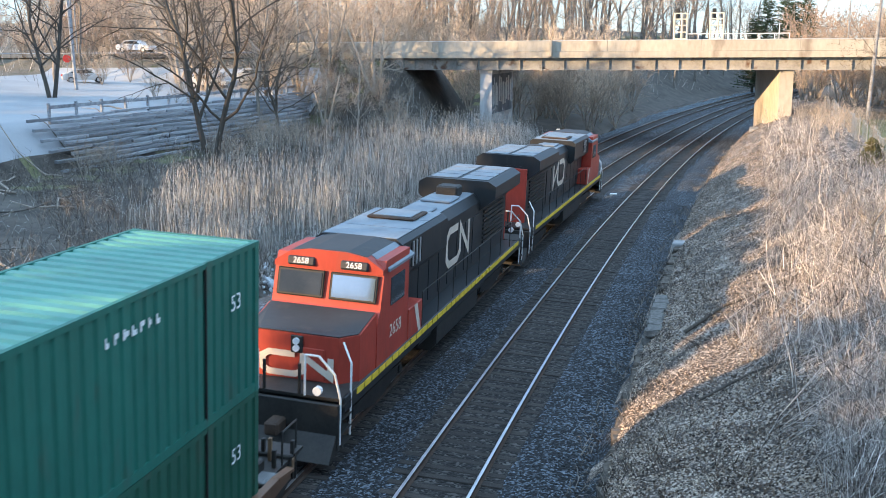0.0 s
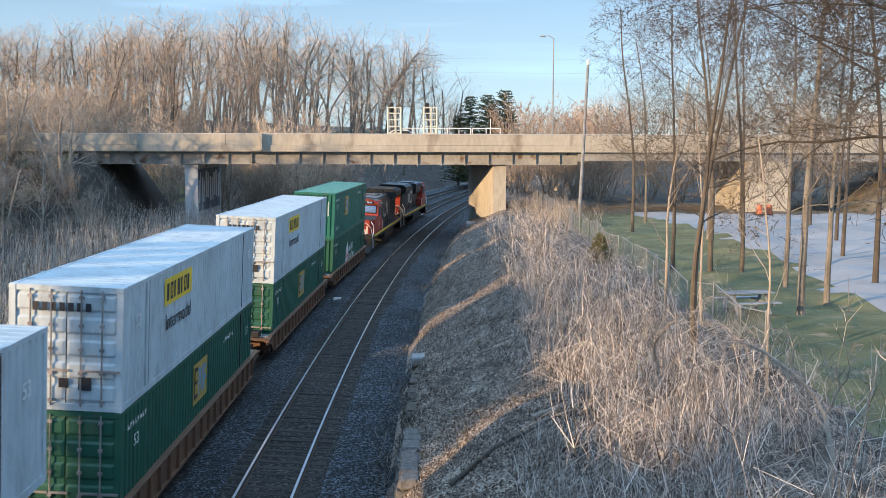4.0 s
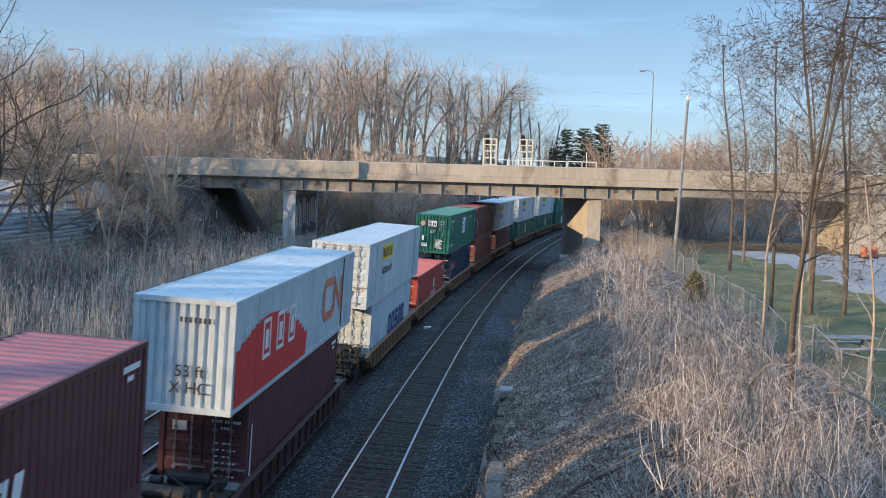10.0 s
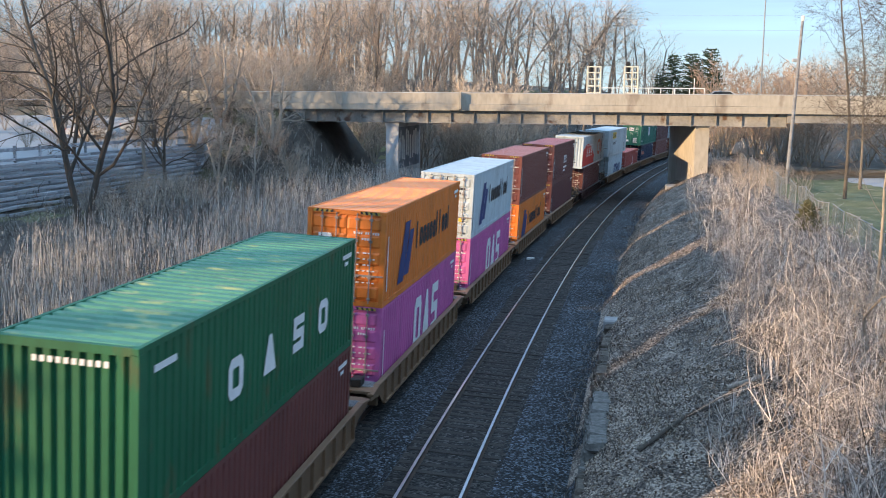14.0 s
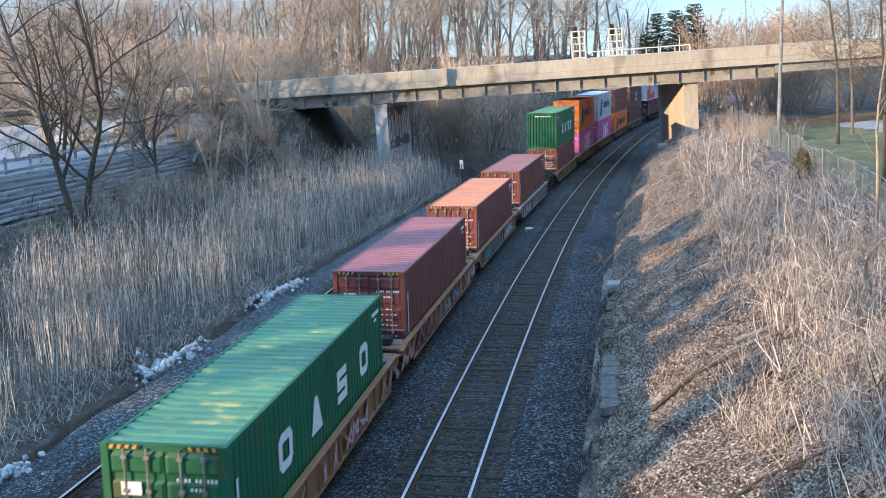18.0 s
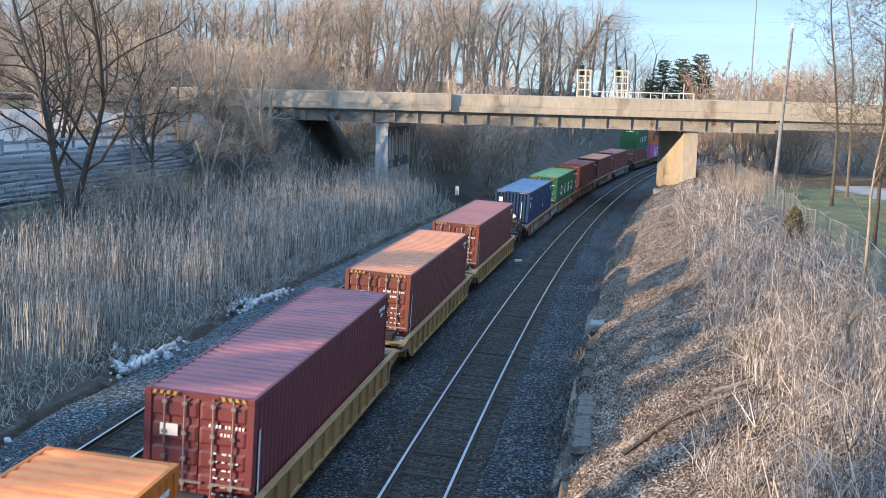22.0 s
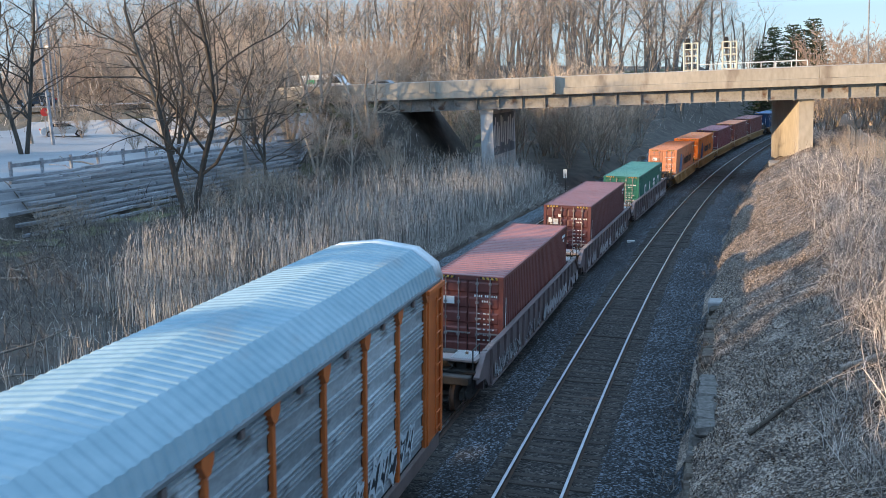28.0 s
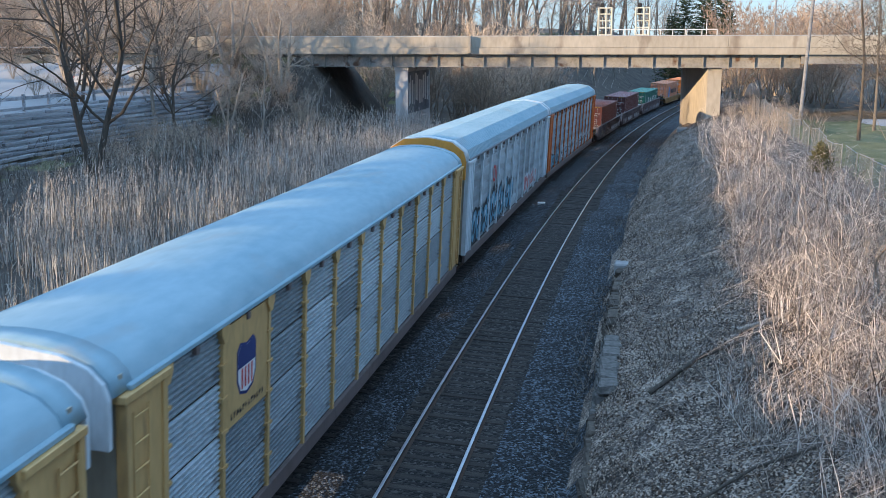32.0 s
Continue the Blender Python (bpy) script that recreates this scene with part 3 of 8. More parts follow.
M_YELLOW = surf("yellow_marking", (0.75, 0.5, 0.03), (0.85, 0.6, 0.06), 3.0, 0.6)
M_DULLYELLOW = surf("worn_yellow_marking", (0.4, 0.26, 0.05), (0.55, 0.37, 0.08), 3.0, 0.6)
M_ORANGE = surf("orange_marking", (0.55, 0.15, 0.075), (0.64, 0.19, 0.1), 3.0, 0.6)
M_LAMP = surf("lamp_lens", (0.7, 0.72, 0.75), (0.9, 0.9, 0.9), 3.0, 0.1)
PERF = surf("perforated_panel", (0.17, 0.2, 0.215), (0.4, 0.45, 0.48), 0.7, 0.6, 0.15, 0.0, 12.0, (1, 0.6, 1.5), (0.12, 0.12, 0.12), vary=0.42)
ROOFBLUE = surf("galvanised_roof", (0.165, 0.29, 0.36), (0.31, 0.44, 0.51), 0.35, 0.45, 0.05, 0.0, 4.0, (1, 0.4, 1), (0.26, 0.32, 0.35))
P_ARORANGE = paint("autorack_orange", (0.55, 0.14, 0.03))
P_ARYELLOW = paint("autorack_yellow", (0.58, 0.37, 0.15), dirt=0.4)
P_ARAMBER = paint("autorack_amber", (0.62, 0.3, 0.05), dirt=0.25)
EAVEGREY = surf("grey_eave_steel", (0.1, 0.12, 0.135), (0.2, 0.23, 0.25), 1.0, 0.6)
P_ENDGREY = paint("autorack_end_grey", (0.36, 0.34, 0.28), dirt=0.4)
P_ARWHITE = paint("autorack_white", (0.6, 0.66, 0.7), dirt=0.25)


LOCKBAR = surf("worn_locking_bar", (0.14, 0.1, 0.095), (0.4, 0.37, 0.36), 2.0, 0.55, 0.0, 0.3)
P_DARKCAR = paint("dark_maroon_car_paint", (0.055, 0.028, 0.026), dirt=0.5)


P_SILLTAN = paint("scuffed_tan_sill", (0.27, 0.14, 0.07), dirt=0.5)
P_SILLGREY = paint("scuffed_grey_sill", (0.26, 0.22, 0.21), dirt=0.4)
SPRAYS = [surf("spray_" + n, tuple(v * 0.75 for v in c), c, 1.2, 0.6) for n, c in (("teal", (0.1, 0.4, 0.48)), ("white", (0.55, 0.56, 0.58)), ("navy", (0.03, 0.06, 0.14)), ("grey", (0.4, 0.38, 0.4)), ("red", (0.45, 0.12, 0.08)), ("black", (0.03, 0.03, 0.035)), ("sky", (0.25, 0.42, 0.55)))]
P_SILLDARK = paint("scuffed_dark_sill", (0.17, 0.132, 0.132), dirt=0.4)
P_DEEPCAR = paint("deep_well_maroon_brown", (0.085, 0.06, 0.058), dirt=0.4)
SCRAWL_DARK = (P_SILLDARK, (3, 1, 3, 5))
SCRAWL_TEAL, SCRAWL_GREY, SCRAWL_WARM = (P_SILLTAN, (0, 1, 2, 6)), (P_SILLGREY, (3, 1, 3, 5)), (P_SILLTAN, (1, 4, 3, 2))

CACHE = {}


def cached(key, make):
    if key not in CACHE:
        bm = make()
        me = bpy.data.meshes.new(str(key[0]))
        fixed(bm).to_mesh(me)
        bm.free()
        CACHE[key] = me
    return CACHE[key]


def corrugated(axis, x, a0, a1, z0, z1, pitch, depth, out=1):
    """A pressed steel sheet; ribs upright. axis y: a side wall at x; axis x: an end wall at y = x."""
    bm = bmesh.new()
    n = max(2, round((a1 - a0) / pitch))
    p = (a1 - a0) / n
    prof = [(a0, 0)]
    for i in range(n):
        b = a0 + i * p
        prof += [(b + p * 0.5, 0), (b + p * 0.62, -depth), (b + p * 0.88, -depth), (b + p, 0)]
    cols = []
    for a, d in prof:
        w = x + out * d
        cols.append([bm.verts.new((w, a, z) if axis == "y" else (a, w, z)) for z in (z0, z1)])
    for c, d in zip(cols, cols[1:]):
        bm.faces.new((c[0], d[0], d[1], c[1]))
    return bm


def make_roof(L, W, H, pitch, depth):
    bm = bmesh.new()
    n = round(L / pitch)
    p = L / n
    prof = []
    for i in range(n):
        y = -L / 2 + i * p
        prof += [(y + p * 0.04, -depth), (y + p * 0.3, -depth), (y + p * 0.42, 0), (y + p * 0.92, 0)]
    prof = [(-L / 2, -depth)] + prof + [(L / 2, -depth)]
    cols = [[bm.verts.new((x, y, H - 0.012 + d)) for x in (-W / 2 + 0.06, W / 2 - 0.06)] for y, d in prof]
    for c, d in zip(cols, cols[1:]):
        bm.faces.new((c[0], c[1], d[1], d[0]))
    return bm


def frame_rows(L, W, H):
    """The eight rails along the edges."""
    rows = []
    for sx in (-1, 1):
        x = sx * (W / 2 - 0.04)
        for z0, z1 in ((H - 0.1, H - 0.004), (0.01, 0.17)):
            rows.append((x - 0.038, x + 0.038, -L / 2 + 0.16, L / 2 - 0.16, z0, z1))
    for sy in (-1, 1):
        y = sy * (L / 2 - 0.06)
        for z0, z1 in ((H - 0.14, H - 0.004), (0.01, 0.17)):
            rows.append((-W / 2 + 0.16, W / 2 - 0.16, y - 0.05, y + 0.05, z0, z1))
    return rows


SKYLIT_FADED = {}


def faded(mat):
    """The same paint for roofs, faded, and lightened for the sky reflected in it."""
    # one form has darker twigs, colouring in the shade inside a shrub
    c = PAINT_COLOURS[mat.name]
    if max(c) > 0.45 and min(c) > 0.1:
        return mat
    if mat.name not in SKYLIT_FADED:
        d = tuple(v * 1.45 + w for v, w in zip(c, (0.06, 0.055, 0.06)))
        SKYLIT_FADED[mat.name] = surf(mat.name + "_faded_skylit", tuple(v * 0.8 for v in d), tuple(v * 1.15 for v in d), 0.5, 0.42, 0.06, 0.0, 6.0, (1, 2.2, 1), (0.36, 0.4, 0.17) if c[1] > 1.5 * max(c[0], c[2]) else tuple(v * 0.7 + 0.02 for v in d), 0.3)
    return SKYLIT_FADED[mat.name]


# the dark-twigged form puts shade between branches into the colour
def container(name, label, L, H, mat, near="doors", W=2.44, roof_mat=None, ribs=0.28, depth=0.034, hazard=True, far="blank", post_y=None):
    c = thing(name, label, "container", "containers on the train")
    # cheap frame sits inside the skins; posts and castings stand proud
    for sx in (-1, 1):
        part("side_wall", cached(("side_wall", L, H, W, ribs, depth, sx), lambda: corrugated("y", sx * (W / 2 - 0.012), -L / 2 + 0.14, L / 2 - 0.14, 0.15, H - 0.09, ribs, depth, sx)), mat, c)
        for sy in (-1, 1):
            x, y = sx * (W / 2 - 0.075), sy * (L / 2 - 0.08)
            part("corner_post", cached(("corner_post", L, H, W, sx, sy), lambda: boxes((x - 0.074, x + 0.074, y - 0.079, y + 0.079, 0.12, H - 0.12))), mat, c)
            for z in (0.06, H - 0.06):
                part("corner_casting", cached(("corner_casting", L, H, W, sx, sy, z), lambda: boxes((x - 0.082, x + 0.082, y - 0.085, y + 0.085, z - 0.06, z + 0.06), bevel=0.012)), mat, c)
    flat = (roof_mat or mat) in (P_WHITE, P_COOL)
    # roof colour is lighter than the walls, with sky light put in
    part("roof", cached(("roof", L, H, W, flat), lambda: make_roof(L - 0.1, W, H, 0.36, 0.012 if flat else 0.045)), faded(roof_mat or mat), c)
    part("floor", cached(("floor", L, W), lambda: boxes((-W / 2 + 0.05, W / 2 - 0.05, -L / 2 + 0.1, L / 2 - 0.1, 0.06, 0.14))), BLACKSTEEL, c)
    for k, row in enumerate(frame_rows(L, W, H)):
        part("edge_rail", cached(("edge_rail", L, H, W, k), lambda: boxes(row)), mat, c)
    for sy, kind_ in ((-1, near), (1, far)):
        y = sy * (L / 2 - 0.05)
        if kind_ == "doors":
            for sx in (-1, 1):
                x0, x1 = sorted((sx * 0.012, sx * (W / 2 - 0.15)))
                d = part("door", cached(("door", L, H, W, sx, sy), lambda: make_door(x0, x1, y, sy, H)), mat, c)
                for k in (0.3, 0.72):
                    xb = x0 + (x1 - x0) * k
                    part("locking_bar", cached(("locking_bar", L, H, W, sx, sy, k), lambda: make_bar(xb, y + sy * 0.07, H)), LOCKBAR, d, "worn grey locking bar")
        else:
            part("front_wall", cached(("front_wall", L, H, W, sy), lambda: corrugated("x", y, -W / 2 + 0.15, W / 2 - 0.15, 0.15, H - 0.1, 0.25, 0.065, sy)), mat, c)
    if hazard:
        for sx in (-1, 1):
            part("warning_stripe", cached(("warning_stripe", L, H, W, sx), lambda: make_stripe(sx, L, H, W)), [M_DULLYELLOW, M_BLACK], c, "yellow and black warning stripes")
    if post_y:
        for sx in (-1, 1):
            for sy in (-1, 1):
                part("lifting_post", cached(("lifting_post", L, H, W, sx, sy), lambda: boxes((sx * W / 2 - 0.03, sx * W / 2 + 0.004, sy * post_y - 0.09, sy * post_y + 0.09, 0.12, H + 0.012))), mat, c)
                part("post_gap", cached(("post_gap", L, H, W, sx, sy), lambda: boxes((sx * W / 2 - 0.03, sx * W / 2 + 0.006, sy * (post_y - 0.105) - 0.014, sy * (post_y - 0.105) + 0.014, 0.14, H - 0.06))), BLACKSTEEL, c)
    return c


def make_door(x0, x1, y, sy, H):
    """One pressed leaf: five raised panels between level grooves, a rim all round."""
    bm = bmesh.new()
    z0, z1, n = 0.16, H - 0.13, 5
    prof = [(z0, -0.03)]
    for i in range(n):
        a, b = z0 + (z1 - z0) * (i + 0.12) / n, z0 + (z1 - z0) * (i + 0.88) / n
        prof += [(a, -0.005), (a + 0.06, 0.03), (b - 0.06, 0.03), (b, -0.005)]
    prof.append((z1, -0.03))
    cols = [[bm.verts.new((x, y + sy * d * (0.1 if e else 1), z)) for x, e in ((x0, 1), (x0 + 0.07, 0), (x1 - 0.07, 0), (x1, 1))] for z, d in prof]
    for c, d in zip(cols, cols[1:]):
        for i in range(3):
            bm.faces.new((c[i], c[i + 1], d[i + 1], d[i]))
    return bm


def make_bar(x, y, H):
    bm = tube(bmesh.new(), (x, y, 0.12), (x, y, H - 0.08), 0.02)
    for z in (0.25, 0.9, H * 0.5, H - 0.9, H - 0.25):
        box(bm, x - 0.05, x + 0.05, y - 0.03, y + 0.03, z - 0.035, z + 0.035)
    box(bm, x - 0.02, x + 0.42, y - 0.02, y + 0.02, 0.93, 0.98)
    return bm


def make_stripe(sx, L, H, W):
    bm = bmesh.new()
    y = -L / 2 - 0.014
    a = sx * (W / 2 - 0.18)
    for i in range(8):
        x = a - sx * i * 0.075
        vs = [bm.verts.new(v) for v in ((x, y, H - 0.1), (x - sx * 0.075, y, H - 0.1), (x - sx * 0.105, y, H - 0.02), (x - sx * 0.03, y, H - 0.02))]
        bm.faces.new(vs).material_index = i % 2
    return bm


def ribbon(path, w):
    """A flat band of one width along a 2D path, as (points, faces)."""
    pts, n = [], len(path)
    for i in range(n):
        a, b, c = Vector(path[max(0, i - 1)]), Vector(path[i]), Vector(path[min(n - 1, i + 1)])
        d0, d1 = (b - a), (c - b)
        d0 = d0.normalized() if d0.length > 0 else d1.normalized()
        d1 = d1.normalized() if d1.length > 0 else d0
        m = Vector((-d0.y - d1.y, d0.x + d1.x))
        m = m.normalized() if m.length > 0.01 else Vector((-d0.y, d0.x))
        k = w / 2 / max(0.45, abs(m.dot(Vector((-d0.y, d0.x)))))
        pts += [b + m * k, b - m * k]
    return pts, [(2 * i, 2 * i + 1, 2 * i + 3, 2 * i + 2) for i in range(n - 1)]


RING = [(0.5, 0), (0.15, 0), (0, 0.15), (0, 0.85), (0.15, 1), (0.85, 1), (1, 0.85), (1, 0.15), (0.85, 0), (0.48, 0)]
BAND = [(1.0, 1), (0.2, 1), (0, 0.8), (0, 0.2), (0.2, 0), (1.0, 0), (1.25, 0.2), (1.25, 0.95), (2.1, 0.05), (2.1, 1)]


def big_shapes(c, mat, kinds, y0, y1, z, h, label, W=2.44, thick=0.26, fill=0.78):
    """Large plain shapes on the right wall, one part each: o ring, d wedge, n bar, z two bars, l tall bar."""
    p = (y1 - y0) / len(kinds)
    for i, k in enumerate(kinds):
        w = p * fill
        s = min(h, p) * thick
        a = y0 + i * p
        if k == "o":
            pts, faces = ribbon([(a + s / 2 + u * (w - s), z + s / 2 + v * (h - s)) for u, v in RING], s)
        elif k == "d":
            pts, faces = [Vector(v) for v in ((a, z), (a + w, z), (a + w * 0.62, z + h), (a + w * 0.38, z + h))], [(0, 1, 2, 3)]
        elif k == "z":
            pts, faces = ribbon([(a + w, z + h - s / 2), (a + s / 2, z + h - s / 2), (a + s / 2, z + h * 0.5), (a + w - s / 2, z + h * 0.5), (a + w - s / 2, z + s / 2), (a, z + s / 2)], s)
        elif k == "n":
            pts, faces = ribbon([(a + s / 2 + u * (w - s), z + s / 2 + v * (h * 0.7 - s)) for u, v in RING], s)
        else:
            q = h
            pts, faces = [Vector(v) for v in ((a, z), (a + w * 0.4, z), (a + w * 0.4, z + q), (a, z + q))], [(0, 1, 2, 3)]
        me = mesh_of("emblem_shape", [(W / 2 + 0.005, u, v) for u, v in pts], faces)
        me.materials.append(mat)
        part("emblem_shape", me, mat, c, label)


def band_mark(c, mat, y, z, w, h, thick, x, label, flip=1):
    """One continuous bent band."""
    pts, faces = ribbon([(y + flip * u * w / 2.1, z + v * h) for u, v in BAND], thick)
    me = mesh_of("emblem_band", [(x, u, v) for u, v in pts], faces)
    me.materials.append(mat)
    part("emblem_band", me, mat, c, label)


def flat_parts(c, mat, quads, label, name):
    """Large flat marks are parts of their own; the smallest ones stay together."""
    small = bmesh.new()
    for q in quads:
        a = Vector(q[1]) - Vector(q[0])
        b = Vector(q[3]) - Vector(q[0])
        if a.length * b.length < 0.05:
            small.faces.new([small.verts.new(v) for v in q])
        else:
            bm = bmesh.new()
            bm.faces.new([bm.verts.new(v) for v in q])
            part(name, bm, mat, c, label)
    if small.verts:
        part("fine_marking", small, mat, c, label, kind="stuff")
    else:
        small.free()


def mark_side(c, mat, rows, label="", W=2.44, name="marking"):
    """Flat markings on the right wall: rows of (y, z, width, height, lean)."""
    x = W / 2 + 0.005
    quads = []
    for y, z, w, h, *lean in rows:
        k = lean[0] if lean else 0
        quads.append(((x, y, z), (x, y + w, z), (x, y + w + k, z + h), (x, y + k, z + h)))
    flat_parts(c, mat, quads, label, name)


def mark_end(c, mat, rows, L, label="", name="marking"):
    y = -L / 2 - 0.02
    flat_parts(c, mat, [((x, y, z), (x + w, y, z), (x + w, y, z + h), (x, y, z + h)) for x, z, w, h in rows], label, name)


def written(body, size, mat, parent, m, name="lettering", label=""):
    cu = bpy.data.curves.new(name, "FONT")
    cu.body, cu.size, cu.align_x, cu.align_y, cu.extrude = body, size, "CENTER", "CENTER", 0.002
    tmp = bpy.data.objects.new(name, cu)
    scene.collection.objects.link(tmp)
    me = bpy.data.meshes.new_from_object(tmp.evaluated_get(bpy.context.evaluated_depsgraph_get()))
    bpy.data.objects.remove(tmp)
    me.materials.clear()
    me.transform(m)
    return part(name, me, mat, parent, label)


def diamond(c, mat, put, r):
    """A square placard standing on its corner."""
    bm = bmesh.new()
    bm.faces.new([bm.verts.new(put(u * r, v * r)) for u, v in ((0, -1), (1, 0), (0, 1), (-1, 0))])
    part("placard", bm, mat, c, "diamond-shaped placard")


SIDE_ROT = Matrix(((0, 0, 1, 0), (1, 0, 0, 0), (0, 1, 0, 0), (0, 0, 0, 1)))          # text plane to the right wall
END_ROT = Matrix(((1, 0, 0, 0), (0, 0, -1, 0), (0, 1, 0, 0), (0, 0, 0, 1)))          # text plane to the near end


def glyph_rows(y0, y1, z, h, n, lean=0.0, ring=True):
    """A row of n plain letter-high blocks; large ones are open in the middle, small ones solid bars of uneven width."""
    p = (y1 - y0) / n
    out = []
    for i in range(n):
        a, w, s = y0 + i * p, p * 0.74, min(p * 0.24, h * 0.24)
        if h < 0.26:
            w = p * (0.5, 0.62, 0.42, 0.7, 0.55)[(i * 3 + n) % 5]
            out += [(a, z, w * 0.4, h, lean), (a + w * 0.4, z + h * (0.0, 0.5, 0.25)[i % 3], w * 0.6, h * 0.5, lean)]
        elif ring and i % 4 == 1:
            out += [(a, z, s, h, lean), (a + w - s, z, s, h, lean), (a + s, z, w - 2 * s, s, 0), (a + s + lean * (h - s) / max(h, 0.01), z + h - s, w - 2 * s, s, 0)]
        elif i % 4 == 3:
            out += [(a, z, s * 1.4, h, lean), (a + w - s * 1.4, z, s * 1.4, h, lean)]
        else:
            out += [(a, z, w * (0.6, 0.8)[i % 3 == 0], h, lean)]
    return out


def codes_end(c, H, L, mat=None):
    """Small white code lines on the right door leaf."""
    rows = [(0.24 + 0.075 * i + (0.06 if i > 3 else 0), H * 0.76, 0.045, 0.075) for i in range(10)] + [(0.5 + 0.08 * i, H * 0.7, 0.05, 0.07) for i in range(4)]
    for k in range(6):
        for i in range(3 + k % 2):
            rows.append((0.36 + i * 0.15 + (0.04 if i else 0), H * (0.56 - k * 0.062), 0.07 + 0.035 * ((i + k) % 2), 0.04))
    mark_end(c, mat or M_WHITE, rows, L, "white code bars")


# ---------------------------------------------------------------- train: trucks and well cars
def wheelset(bm, y, r=0.46):
    for sx in (-1, 1):
        tube(bm, (sx * 0.68, y, r), (sx * 0.80, y, r), r, n=20)
        tube(bm, (sx * 0.66, y, r), (sx * 0.685, y, r), r + 0.03, n=20)
    tube(bm, (-0.68, y, r), (0.68, y, r), 0.09, n=8)


def add_truck(parent, y, base=0.9):
    t = part("truck", cached(("truck_frame", base), lambda: make_truck(base)), BLACKSTEEL, parent, "rusty black cast steel truck")
    t.location.y = y
    for s in (-1, 1):
        def mk(s=s):
            bm = bmesh.new()
            wheelset(bm, s * base)
            return bm
        w = part("wheelset", cached(("wheelset", base, s), mk), RUST, t)
    return t


def make_truck(base):
    bm = bmesh.new()
    for sx in (-1, 1):
        x = sx * 0.98
        prism(bm, [(-base - 0.25, 0.38), (-base - 0.2, 0.62), (-0.45, 0.66), (0.45, 0.66), (base + 0.2, 0.62), (base + 0.25, 0.38), (base - 0.2, 0.36), (0.35, 0.16), (-0.35, 0.16), (-base + 0.2, 0.36)], "x", x - 0.07, x + 0.07)
        for y in (-base, base):
            tube(bm, (x - 0.1, y, 0.46), (x + 0.12, y, 0.46), 0.13, n=10)
    box(bm, -1.0, 1.0, -0.22, 0.22, 0.3, 0.62)
    return bm


def make_sill(L, sx, hi):
    """Side of a well: plate, top chord, bottom flange and upright ribs; ends sweep up."""
    bm = bmesh.new()
    x = sx * 1.36
    h = L / 2
    prism(bm, [(-h - 1.3, 0.8), (-h - 1.3, 0.95), (-h - 0.55, hi), (h + 0.55, hi), (h + 1.3, 0.95), (h + 1.3, 0.8), (h + 0.3, 0.7), (h - 0.2, 0.3), (-h + 0.2, 0.3), (-h - 0.3, 0.7)], "x", x - 0.02, x + 0.02)
    box(bm, x - 0.09, x + 0.09, -h - 0.55, h + 0.55, hi, hi + 0.07, 0.012)
    for e in (-1, 1):
        prism(bm, [(e * (h + 0.55), hi + 0.07), (e * (h + 1.32), 1.02), (e * (h + 1.32), 0.95), (e * (h + 0.55), hi)], "x", x - 0.09, x + 0.09)
    a, b = sorted((x, x + sx * 0.1))
    box(bm, a, b, -h + 0.2, h - 0.2, 0.3, 0.36)
    n = round(L / 0.98)
    for i in range(n + 1):
        y = -h + 0.3 + (L - 0.6) * i / n
        a, b = sorted((x + sx * 0.02, x + sx * 0.1))
        box(bm, a, b, y - 0.035, y + 0.035, 0.37, hi - 0.005)
    return bm


